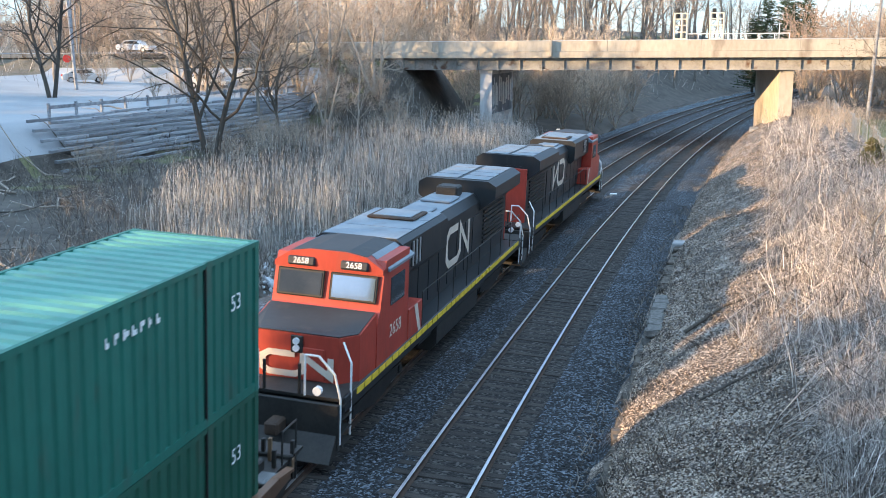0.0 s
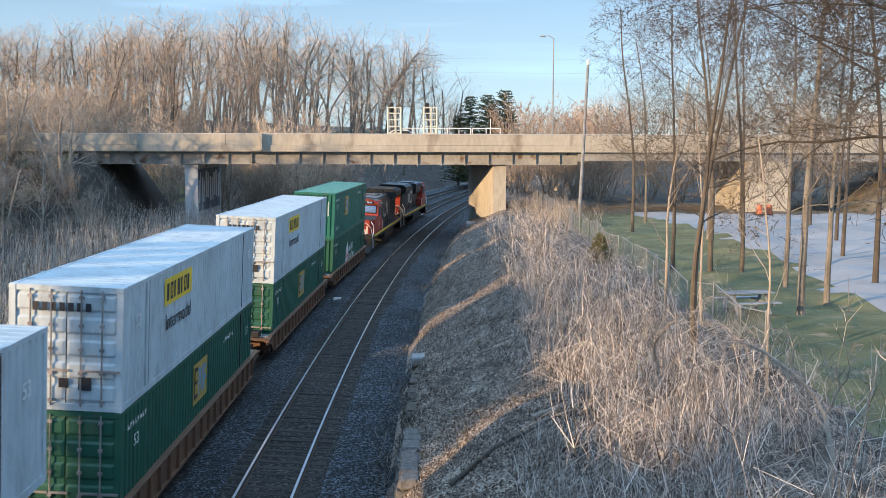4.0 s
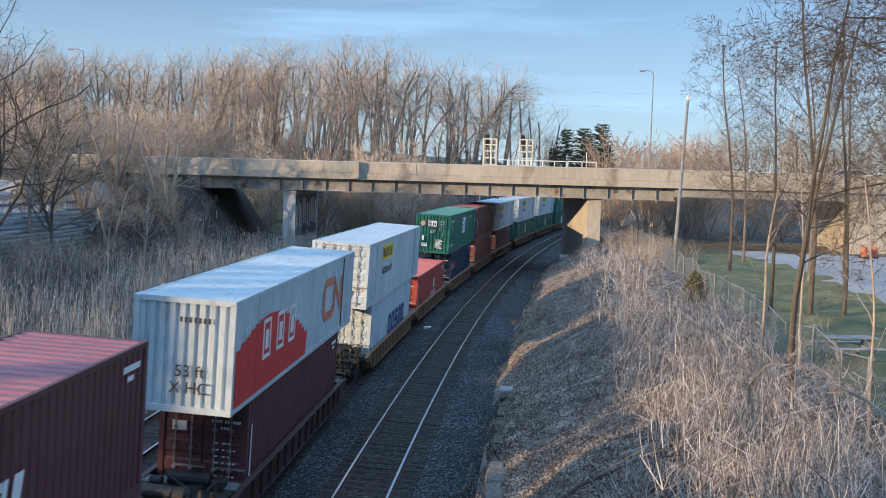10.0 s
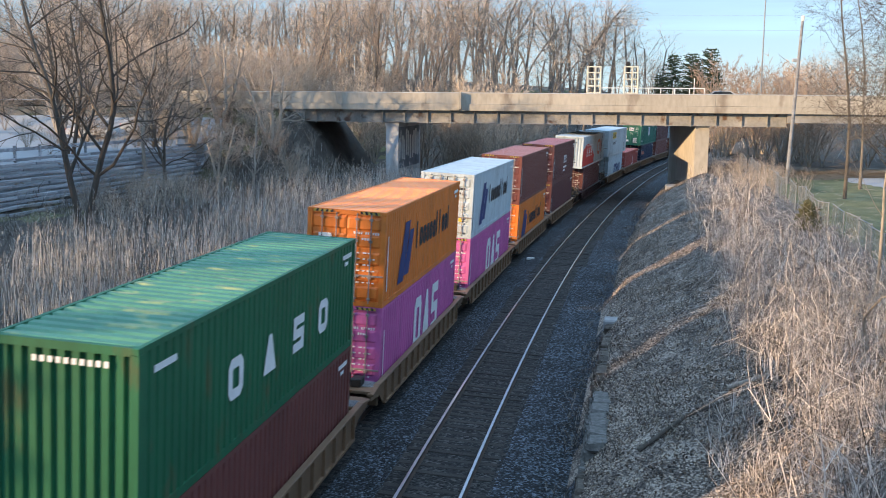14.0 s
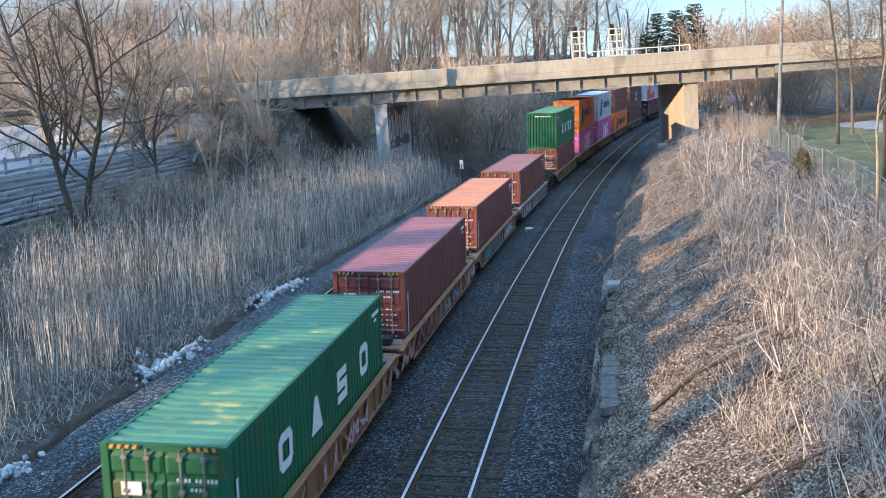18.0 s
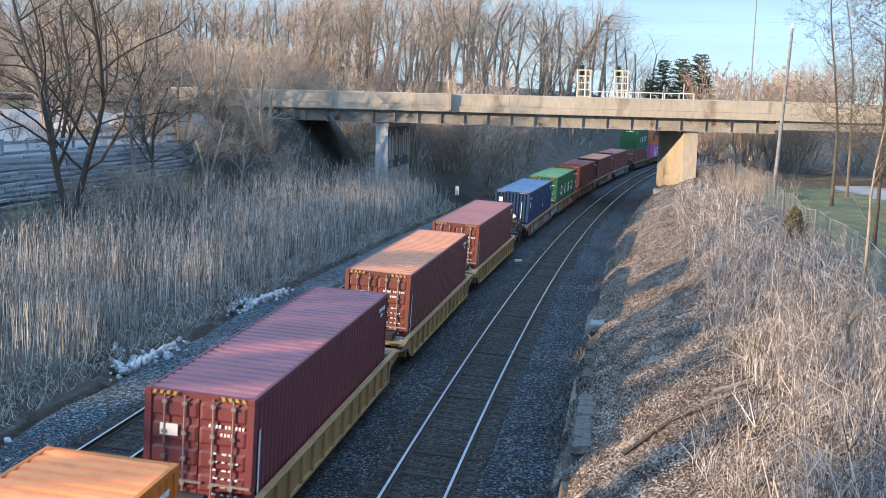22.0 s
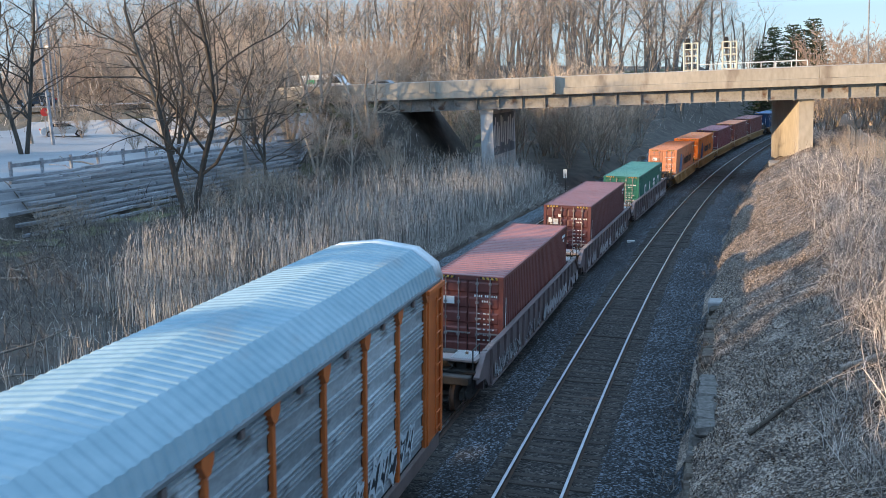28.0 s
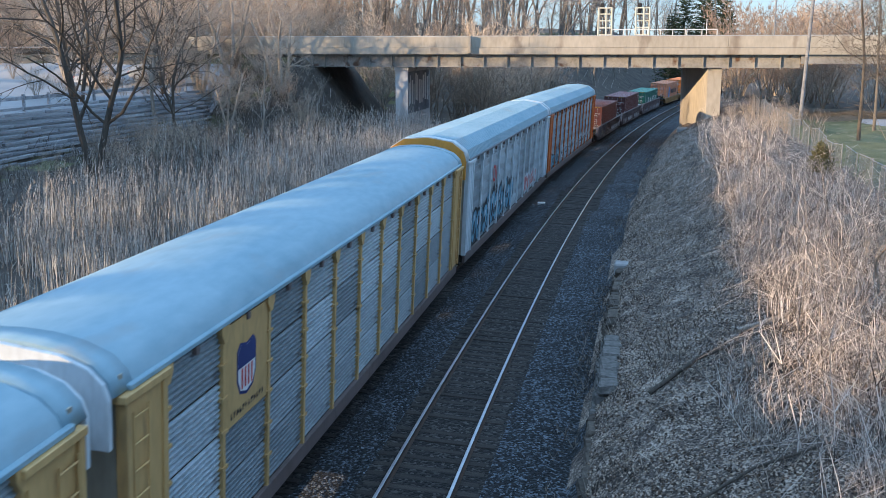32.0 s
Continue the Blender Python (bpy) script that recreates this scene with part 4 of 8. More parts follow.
def end_parts(w, L, sy, reach, joint, mat):
    """Walkway plate, draft sill and brake gear of one end."""
    h = L / 2
    key = (L, sy, round(reach, 2), joint)
    a, b = sorted((sy * (h + 0.26), sy * (h + (1.25 if joint else reach))))
    part("end_platform", cached(("end_platform",) + key, lambda: boxes((-1.33, 1.33, a, b, 0.98, 1.06)) if joint else boxes((-1.22, 1.22, a, b, 0.98, 1.06))), mat, w)
    c, d = sorted((sy * (h + 1.2), sy * (h + reach)))
    k = 0.42 if joint else 0.55
    part("draft_sill", cached(("draft_sill",) + key, lambda: boxes((-k, k, c, d, 0.72, 1.08), bevel=0.03)), mat, w)
    part("air_tank", cached(("air_tank",) + key, lambda: tube(bmesh.new(), (-0.55, sy * (h + 0.7), 1.24), (0.55, sy * (h + 0.7), 1.24), 0.19, n=14)), BLACKSTEEL, w)
    part("brake_cylinder", cached(("brake_cylinder",) + key, lambda: tube(bmesh.new(), (-0.95, sy * (h + 1.0), 1.2), (-0.65, sy * (h + 1.0), 1.2), 0.13, n=10)), BLACKSTEEL, w)
    part("valve_box", cached(("valve_box",) + key, lambda: boxes((0.62, 0.95, *sorted((sy * (h + 0.5), sy * (h + 0.95))), 1.06, 1.32), bevel=0.03)), BLACKSTEEL, w)
    if joint:
        return
    for sx in (-1, 1):
        def rail(sx=sx):
            bm = bmesh.new()
            e = h + max(1.15, reach - 0.2)
            p = [(sx * 1.2, sy * (e - 0.75), 1.06), (sx * 1.2, sy * (e - 0.75), 1.8), (sx * 1.2, sy * e, 1.8), (sx * 1.2, sy * e, 0.45)]
            for u, v in zip(p, p[1:]):
                tube(bm, u, v, 0.024, n=5)
            return bm
        part("end_rail", cached(("end_rail", sx) + key, rail), mat, w)
    part("crossover_step", cached(("crossover_step",) + key, lambda: boxes((-1.3, 1.3, *sorted((sy * (h + reach - 0.5), sy * (h + reach - 0.05))), 1.1, 1.16))), BLACKSTEEL, w)
    part("coupler", cached(("coupler",) + key, lambda: boxes((-0.18, 0.18, *sorted((sy * (h + reach - 0.05), sy * (h + reach + 0.35))), 0.72, 1.0), bevel=0.05)), RUST, w)
    part("walkway_plank", cached(("walkway_plank",) + key, lambda: boxes((0.05, 0.42, a + 0.05, b - 0.35, 1.1, 1.14), bevel=0.008)), BLACKSTEEL, w)
    part("bolster", cached(("bolster",) + key, lambda: boxes((-1.28, 1.28, *sorted((sy * (h + 1.55), sy * (h + 1.85))), 0.9, 1.16), bevel=0.03)), mat, w)
    part("end_beam", cached(("end_beam",) + key, lambda: boxes((-1.3, 1.3, *sorted((sy * (h + reach - 0.62), sy * (h + reach - 0.5))), 0.86, 1.08), bevel=0.015)), P_TAN, w, "scuffed tan end beam")
    part("reservoir", cached(("reservoir",) + key, lambda: tube(tube(bmesh.new(), (-0.55, sy * (h + reach - 0.95), 1.36), (0.45, sy * (h + reach - 0.95), 1.36), 0.21, n=14), (0.45, sy * (h + reach - 0.95), 1.36), (0.58, sy * (h + reach - 0.95), 1.36), 0.21, 0.1, 14)), BLACKSTEEL, w, "dark air reservoir lying crosswise")
    part("control_valve", cached(("control_valve",) + key, lambda: boxes((-1.12, -0.78, *sorted((sy * (h + reach - 1.2), sy * (h + reach - 0.75))), 1.08, 1.5), (-1.02, -0.86, *sorted((sy * (h + reach - 1.4), sy * (h + reach - 1.2))), 1.18, 1.36), bevel=0.05)), RUST, w, "rust-brown cast control valve")
    for k, (x, e) in enumerate(((0.62, 0.55), (0.86, 0.75), (1.08, 1.05), (-1.24, 0.5), (1.24, 0.45))):
        part("stub_post", cached(("stub_post", k) + key, lambda: boxes((x - 0.04, x + 0.04, *sorted((sy * (h + reach - e), sy * (h + reach - e - 0.08))), 1.06, 1.45 + 0.12 * (k % 2)), bevel=0.008)), P_TAN if k % 2 else BLACKSTEEL, w)
    for k, z in enumerate((1.2, 1.28)):
        part("brake_pipe", cached(("brake_pipe", k) + key, lambda: tube(tube(bmesh.new(), (0.5 + 0.1 * k, a + 0.1, z), (0.6 - 0.3 * k, (a + b) / 2, z + 0.04), 0.025, n=5), (0.6 - 0.3 * k, (a + b) / 2, z + 0.04), (-0.7, b - 0.3, z), 0.025, n=5)), BLACKSTEEL, w)


def brake_wheel(sy, h):
    bm = bmesh.new()
    c = Vector((-0.75, sy * (h + 1.9), 1.5))
    for i in range(12):
        a, b = 2 * math.pi * i / 12, 2 * math.pi * (i + 1) / 12
        tube(bm, c + Vector((math.cos(a), 0, math.sin(a))) * 0.27, c + Vector((math.cos(b), 0, math.sin(b))) * 0.27, 0.02, n=5)
    for i in range(4):
        a = math.pi * i / 2
        tube(bm, c, c + Vector((math.cos(a), 0, math.sin(a))) * 0.27, 0.015, n=4)
    box(bm, c.x - 0.1, c.x + 0.1, min(c.y, c.y - sy * 0.25), max(c.y, c.y - sy * 0.25), 0.98, 1.55)
    return bm


def well_car(label, L, mat, fwd, aft, sill=None, hi=1.05):
    """fwd/aft: (reach beyond the well, joint with the next well or a free end)."""
    w = thing("well_car", label, "rail car", "well cars of the train")
    for sx in (-1, 1):
        part("side_sill", cached(("side_sill", L, sx, hi), lambda: make_sill(L, sx, hi)), sill[0] if sill else mat, w)
    if sill:
        spray_sill(w, L, sill[1])
    for i in range(7):
        y = -L / 2 + 0.4 + (L - 0.8) * i / 6
        part("floor_beam", cached(("floor_beam", L, i), lambda: boxes((-1.32, 1.32, y - 0.18, y + 0.18, 0.22, 0.34))), BLACKSTEEL, w)
    for sy in (-1, 1):
        a, b = sorted((sy * (L / 2 + 0.25), sy * (L / 2 + 0.1)))
        part("bulkhead", cached(("bulkhead", L, sy, hi), lambda: boxes((-1.3, 1.3, a, b, 0.34, max(0.98, hi - 0.12)))), mat, w)
    if hi > 1.3:
        for sy in (-1, 1):
            a, b = sorted((sy * (L / 2 + 0.1), sy * (L / 2 + 1.15)))
            deck = part("end_deck", cached(("end_deck", L, sy, hi), lambda: boxes((-1.3, 1.3, a, b, hi - 0.1, hi - 0.02), bevel=0.012)), P_SILLGREY, w, "grey raised end deck")
            for x in (-0.85, 0.85):
                part("grating_panel", cached(("grating_panel", L, sy, hi, x), lambda: boxes(*[(x - 0.35 + 0.07 * q, x - 0.315 + 0.07 * q, a + 0.1, b - 0.1, hi - 0.018, hi + 0.006) for q in range(10)])), GALV, deck, "pale steel grating")
        for sx in (-1, 1):
            for q in range(6):
                y = -L / 2 - 0.3 + q * 0.5 if q < 3 else L / 2 - 0.7 + (q - 3) * 0.5
                part("step_tread", cached(("step_tread", L, sx, hi, q), lambda: boxes(*[(sx * 1.36 - 0.085, sx * 1.36 + 0.085, y + 0.07 * g, y + 0.04 + 0.07 * g, hi + 0.071, hi + 0.095) for g in range(6)])), P_SILLGREY, w)
    for sy, (reach, joint) in ((1, fwd), (-1, aft)):
        end_parts(w, L, sy, reach, joint, BLACKSTEEL if not joint else mat)
        if sy == 1 or not joint:
            add_truck(w, sy * (L / 2 + (reach if joint else min(reach - 0.9, 1.7))))
        if not joint:
            part("brake_wheel", cached(("brake_wheel", L, sy, reach), lambda: brake_wheel(sy, L / 2 + reach - 2.2)), BLACKSTEEL, w, "spoked brake wheel")
        part("grating", cached(("grating", L, sy), lambda: make_grating(sy, L / 2)), WIRE, w, "perforated walkway grating")
    return w


SPRAYED = []


def spray_sill(w, L, tints):
    """Sprayed shapes along the right sill."""
    rnd = random.Random(900 + len(SPRAYED))
    SPRAYED.append(w)
    y = -L / 2 + 0.6
    while y < L / 2 - 1.2:
        run_, wide = rnd.randint(4, 7), rnd.uniform(0.6, 1.0)
        c0, c1 = rnd.sample(tints, 2)
        for _ in range(run_):
            path = [(y + rnd.uniform(0, wide), 0.44 + (q % 2) * rnd.uniform(0.3, 0.5) + rnd.uniform(0, 0.1)) for q in range(5)]
            for x, band, c in ((1.464, 0.26, c0), (1.467, 0.08, c1)):
                pts, faces = ribbon(path, band)
                me = mesh_of("sprayed_shape", [(x, u, min(1.03, max(0.36, v))) for u, v in pts], faces)
                me.materials.append(SPRAYS[c])
                part("sprayed_shape", me, SPRAYS[c], w, "sprayed scrawl shape")
            y += wide * 0.85
        y += rnd.uniform(0.3, 1.6)


def make_grating(sy, h):
    bm = bmesh.new()
    for i in range(12):
        y = sy * (h + 0.3 + i * 0.045)
        box(bm, -1.3, 1.3, y - 0.012, y + 0.012, 1.07, 1.095)
    return bm


# ---------------------------------------------------------------- train: automobile racks
def arc_roof(L, ribs):
    bm = bmesh.new()
    half = [(1.6, 4.93), (1.52, 5.13), (1.3, 5.33), (0.9, 5.48), (0.45, 5.55), (0, 5.57)]
    prof = [(-x, z) for x, z in half] + half[-2::-1]
    if ribs:
        prof = [(-1.62, 4.93), (-1.5, 5.3), (-1.0, 5.66), (0, 5.78), (1.0, 5.66), (1.5, 5.3), (1.62, 4.93)]
    n = round(L / (0.26 if ribs else 1.5))
    cols = []
    for i in range(n + 1):
        y = -L / 2 + L * i / n
        for dy, up in (((-0.07, 0), (-0.03, 0.03), (0.06, 0.03), (0.1, 0)) if ribs and 0 < i < n else ((0, 0),)):
            cols.append([bm.verts.new((x * (1 + up * 0.4), y + dy, z + up)) for x, z in prof])
    for c, d in zip(cols, cols[1:]):
        for i in range(len(prof) - 1):
            bm.faces.new((c[i], c[i + 1], d[i + 1], d[i])).smooth = not ribs
    return bm


def rack_panel(w, h, grouped):
    """One sheet with its level ridges: evenly spaced, or in groups of four with flat bands between."""
    bm = bmesh.new()
    prof = [(-0.045, 0.0)]
    if grouped:
        n = round(h / 0.63)
        starts = [h * i / n + 0.17 + 0.095 * k for i in range(n) for k in range(4)]
        p = 0.095
    else:
        n = round(h / 0.1)
        p = h / n
        starts = [p * i for i in range(n)]
    for z in starts:
        prof += [(-0.045, z + p * 0.08), (0.0, z + p * 0.3), (0.0, z + p * 0.62), (-0.045, z + p * 0.84)]
    prof.append((-0.045, h))
    cols = [[bm.verts.new((x, y, z)) for y in (-w / 2, w / 2)] for x, z in prof]
    for c, d in zip(cols, cols[1:]):
        bm.faces.new((c[0], c[1], d[1], d[0]))
    return bm


def rack_post(plates):
    """A proud channel with a wide cap at the eave, on some with small tie plates."""
    bm = boxes((-0.06, 0.03, -0.055, 0.055, -0.04, 3.72), bevel=0.01)
    prism(bm, [(-0.055, 3.52), (0.055, 3.52), (0.17, 3.7), (0.17, 3.82), (-0.17, 3.82), (-0.17, 3.7)], "x", -0.05, 0.06)
    for z in (0.6, 1.25, 1.9, 2.5, 3.1) if plates else ():
        box(bm, -0.05, 0.05, -0.12, 0.12, z, z + 0.06)
    return fixed(bm)


def rack_corner(sx, sy, y):
    """The end bay of one side: a stiffened sheet between two posts under a heavy cap bar."""
    x = sx * 1.6
    return boxes((x - 0.05, x + 0.03, y - 0.6, y + 0.6, 1.085, 4.8), (x - 0.09, x + 0.09, y + sy * 0.5, y + sy * 0.64, 1.085, 4.8),
                 (x - 0.09, x + 0.07, y - sy * 0.6, y - sy * 0.47, 1.085, 4.8), (x - 0.1, x + 0.12, y - 0.72, y + 0.66, 4.78, 4.9), bevel=0.012)


def blob(rnd, cy, cz, ry, rz, spiky=False):
    """A bulging or jagged closed outline, as (y, z) points."""
    n, a0 = (9, rnd.uniform(0, 6)) if spiky else (16, rnd.uniform(0, 6))
    out = []
    for i in range(n):
        a = 2 * math.pi * i / n
        k = (rnd.uniform(0.95, 1.25) if i % 2 else rnd.uniform(0.45, 0.7)) if spiky else 1 + 0.13 * math.sin(3 * a + a0) + 0.07 * math.sin(5 * a + 2 * a0)
        out.append((cy + ry * k * math.cos(a) + 0.25 * rz * k * math.sin(a), cz + rz * k * math.sin(a)))
    return out


def sprayed(a, seed, y0, y1, hh, style):
    """Overlapping sprayed letters along the foot of a rack's side."""
    rnd = random.Random(seed)
    layers = {"bubble": ((1.0, SCRAWL_BLACK, 0), (0.8, SCRAWL_SKY, 0), (0.36, SCRAWL_BLACK, 0), (0.2, SCRAWL_PALE, 0.25)),
              "spiky": ((1.0, SCRAWL_PALE, 0), (0.62, SCRAWL_BLACK, 0), (0.3, SCRAWL_PALE, 0.2)),
              "red": ((1.0, SCRAWL_PALE, 0), (0.74, SCRAWL_RED, 0), (0.25, SCRAWL_PALE, 0))}[style]
    y, i = y0, 0
    while y < y1:
        ry, rz = hh * rnd.uniform(0.3, 0.42), hh * rnd.uniform(0.4, 0.54)
        cz = 1.12 + rz * rnd.uniform(1.0, 1.2)
        for q, (k, mt, up) in enumerate(layers):
            bm = bmesh.new()
            ring = blob(rnd, y + rnd.uniform(-0.2, 0.2) * ry * (q > 1), cz + up * rz + rnd.uniform(-0.2, 0.2) * rz * (q > 1), ry * k, rz * k, style == "spiky")
            vs = [bm.verts.new((1.578 + i % 2 * 0.012 + q * 0.003, u, max(1.1, v))) for u, v in ring]
            c = bm.verts.new((1.578 + i % 2 * 0.012 + q * 0.003, y, cz + up * rz))
            for p, r in zip(vs, vs[1:] + vs[:1]):
                bm.faces.new((c, p, r))
            part("sprayed_letter", bm, mt, a, "sprayed bulging scrawl shape" if style == "bubble" else "sprayed jagged scrawl shape")
        y += ry * rnd.uniform(1.25, 1.6)
        i += 1


def auto_rack(label, mat, roof_ribs, post_mat, emblem=None, scrawl=(), gable_mat=None):
    L = 26.1
    a = thing("auto_rack", label, "rail car", "automobile racks of the train")
    part("roof", cached(("roof_rack", L, roof_ribs), lambda: arc_roof(L - 0.6, roof_ribs)), ROOFBLUE, a, "pale galvanised curved roof")
    part("deck", cached(("deck_rack",), lambda: boxes((-1.5, 1.5, -L / 2 + 0.3, L / 2 - 0.3, 0.75, 1.1), (-1.35, 1.35, -6, 6, 0.45, 0.75))), BLACKSTEEL, a)
    n, span = 11, L - 2.6
    w = span / n
    for sx in (-1, 1):
        part("sill", cached(("sill_rack", sx), lambda: boxes((sx * 1.6 - 0.05, sx * 1.6 + 0.05, -L / 2 + 0.2, L / 2 - 0.2, 0.75, 1.08))), P_GREYCAR, a)
        part("eave_rail", cached(("eave_rail", sx), lambda: boxes((sx * 1.62 - 0.05, sx * 1.62 + 0.045, -L / 2 + 0.2, L / 2 - 0.2, 4.9, 4.99), bevel=0.015)), EAVEGREY if roof_ribs else ROOFBLUE, a, "pressed eave strip")
        for i in range(n):
            y = -span / 2 + w * (i + 0.5)
            for z0 in (1.1,) if roof_ribs else (1.1, 2.045, 2.99, 3.935):
                h = 3.79 if roof_ribs else 0.905
                p = part("side_panel", cached(("side_panel_rack", roof_ribs), lambda: rack_panel(w - 0.1, h, roof_ribs)), PERF, a)
                p.location = (sx * 1.57, y, z0)
                if sx < 0:
                    p.rotation_euler.z = math.pi
        for i in range(n + 1):
            p = part("post", cached(("post_rack", roof_ribs), lambda: rack_post(not roof_ribs)), post_mat, a)
            p.location = (sx * 1.6, -span / 2 + w * i, 1.085)
            if sx < 0:
                p.rotation_euler.z = math.pi
            if i < n:
                k = part("eave_clip", cached(("eave_clip",), lambda: boxes((-0.03, 0.05, -0.06, 0.06, 0, 0.14), bevel=0.01)), P_GREYCAR, a)
                k.location = (sx * 1.6, -span / 2 + w * (i + 0.5), 4.74)
        for sy in (-1, 1):
            y = sy * (L / 2 - 0.66)
            part("corner_panel", cached(("corner_panel", sx, sy), lambda: rack_corner(sx, sy, y)), mat, a)
            def rungs(sx=sx, y=y, sy=sy):
                b = bmesh.new()
                for k in range(9):
                    z = 1.3 + k * 0.4
                    tube(b, (sx * 1.68, y + sy * 0.02, z), (sx * 1.68, y + sy * 0.46, z), 0.018, n=5)
                for dy in (0.02, 0.46):
                    tube(b, (sx * 1.68, y + sy * dy, 1.2), (sx * 1.68, y + sy * dy, 4.6), 0.018, n=5)
                return b
            part("ladder", cached(("ladder_rack", sx, sy), rungs), mat, a)
    for sy in (-1, 1):
        y = sy * (L / 2 - 0.12)
        for sx in (-1, 1):
            x0, x1 = sorted((sx * 0.02, sx * 1.55))
            part("end_door", cached(("end_door", sx, sy), lambda: boxes((x0, x1, y - 0.05, y + 0.05, 1.1, 5.15))), P_ENDGREY, a)
        def bow(y=y, sy=sy):
            half = [(1.63, 4.93), (1.51, 5.31), (1.01, 5.67), (0, 5.795)] if roof_ribs else [(1.61, 4.92), (1.53, 5.14), (1.31, 5.345), (0.905, 5.495), (0.45, 5.565), (0, 5.585)]
            pr = [(-x, z) for x, z in half] + [(x, z) for x, z in half[-2::-1]]
            b = fixed(prism(bmesh.new(), pr, "y", *sorted((y - sy * 0.25, y + sy * 0.3))))
            for f in b.faces:
                f.smooth = len(f.verts) == 4
            return b
        part("end_hood", cached(("end_hood", sy, roof_ribs), bow), P_ARWHITE if roof_ribs else ROOFBLUE, a, "curved end hood")
        def gable(y=y, sy=sy):
            half = [(1.6, 4.2), (1.6, 4.9), (1.48, 5.29), (0.99, 5.64), (0, 5.765)] if roof_ribs else [(1.58, 4.2), (1.58, 4.9), (1.5, 5.12), (1.28, 5.32), (0.89, 5.465), (0, 5.55)]
            return fixed(prism(bmesh.new(), [(-x, z) for x, z in half] + half[-2::-1], "y", *sorted((y + sy * 0.305, y + sy * 0.4))))
        part("gable_plate", cached(("gable_plate", sy, roof_ribs), gable), gable_mat or mat, a, "curved plate closing the end under the roof")
        part("draft_sill", cached(("draft_rack", sy), lambda: boxes((-0.35, 0.35, *sorted((sy * (L / 2 - 0.4), sy * (L / 2 + 0.55))), 0.65, 0.95), (-0.16, 0.16, *sorted((sy * (L / 2 + 0.5), sy * (L / 2 + 0.75))), 0.68, 0.98))), BLACKSTEEL, a)
        add_truck(a, sy * (L / 2 - 2.6))
    if emblem:
        y0 = -span / 2 + w * 1.0
        part("yellow_panel", boxes((1.58, 1.61, y0 + 0.08, y0 + w - 0.08, 2.98, 4.84)), post_mat, a)
        shield = [(0.0, -0.5), (0.28, -0.42), (0.4, -0.2), (0.4, 0.3), (0.28, 0.42), (0.0, 0.36), (-0.28, 0.42), (-0.4, 0.3), (-0.4, -0.2), (-0.28, -0.42)]
        for name, mt, k, x, cut in (("shield_rim", M_NAVY, 1.12, 1.613, None), ("shield", M_WHITE, 1.0, 1.616, None), ("shield_top", M_NAVY, 1.0, 1.619, 0.0)):
            bm = bmesh.new()
            bm.faces.new([bm.verts.new((x, y0 + 1.02 + u * k, 3.92 + (v if cut is None else max(v, cut)) * k)) for u, v in shield if cut is None or v > -0.25])
            part(name, bm, mt, a, "shield-shaped emblem")
        mark_side(a, M_RED, [(y0 + 0.76 + q * 0.15, 3.52, 0.06, 0.38) for q in range(4)], "red shield bars", 3.242, "emblem")
        mark_side(a, M_BLACK, glyph_rows(y0 + 0.3, y0 + 1.9, 3.1, 0.12, 12), "small dark lettering bars", 3.222)
    for seed, (y0, y1, hh, style) in enumerate(scrawl):
        sprayed(a, 71 + seed, y0, y1, hh, style)
    return a


SCRAWL_PALE = surf("pale_spray", (0.4, 0.5, 0.55), (0.66, 0.72, 0.76), 1.0, 0.6)
SCRAWL_BLACK = surf("black_spray", (0.008, 0.012, 0.016), (0.03, 0.04, 0.05), 1.0, 0.6)
SCRAWL_RED = surf("faded_red_spray", (0.35, 0.06, 0.07), (0.5, 0.16, 0.15), 1.0, 0.6)
SCRAWL_SKY = surf("teal_spray", (0.07, 0.2, 0.3), (0.2, 0.42, 0.55), 1.0, 0.6)


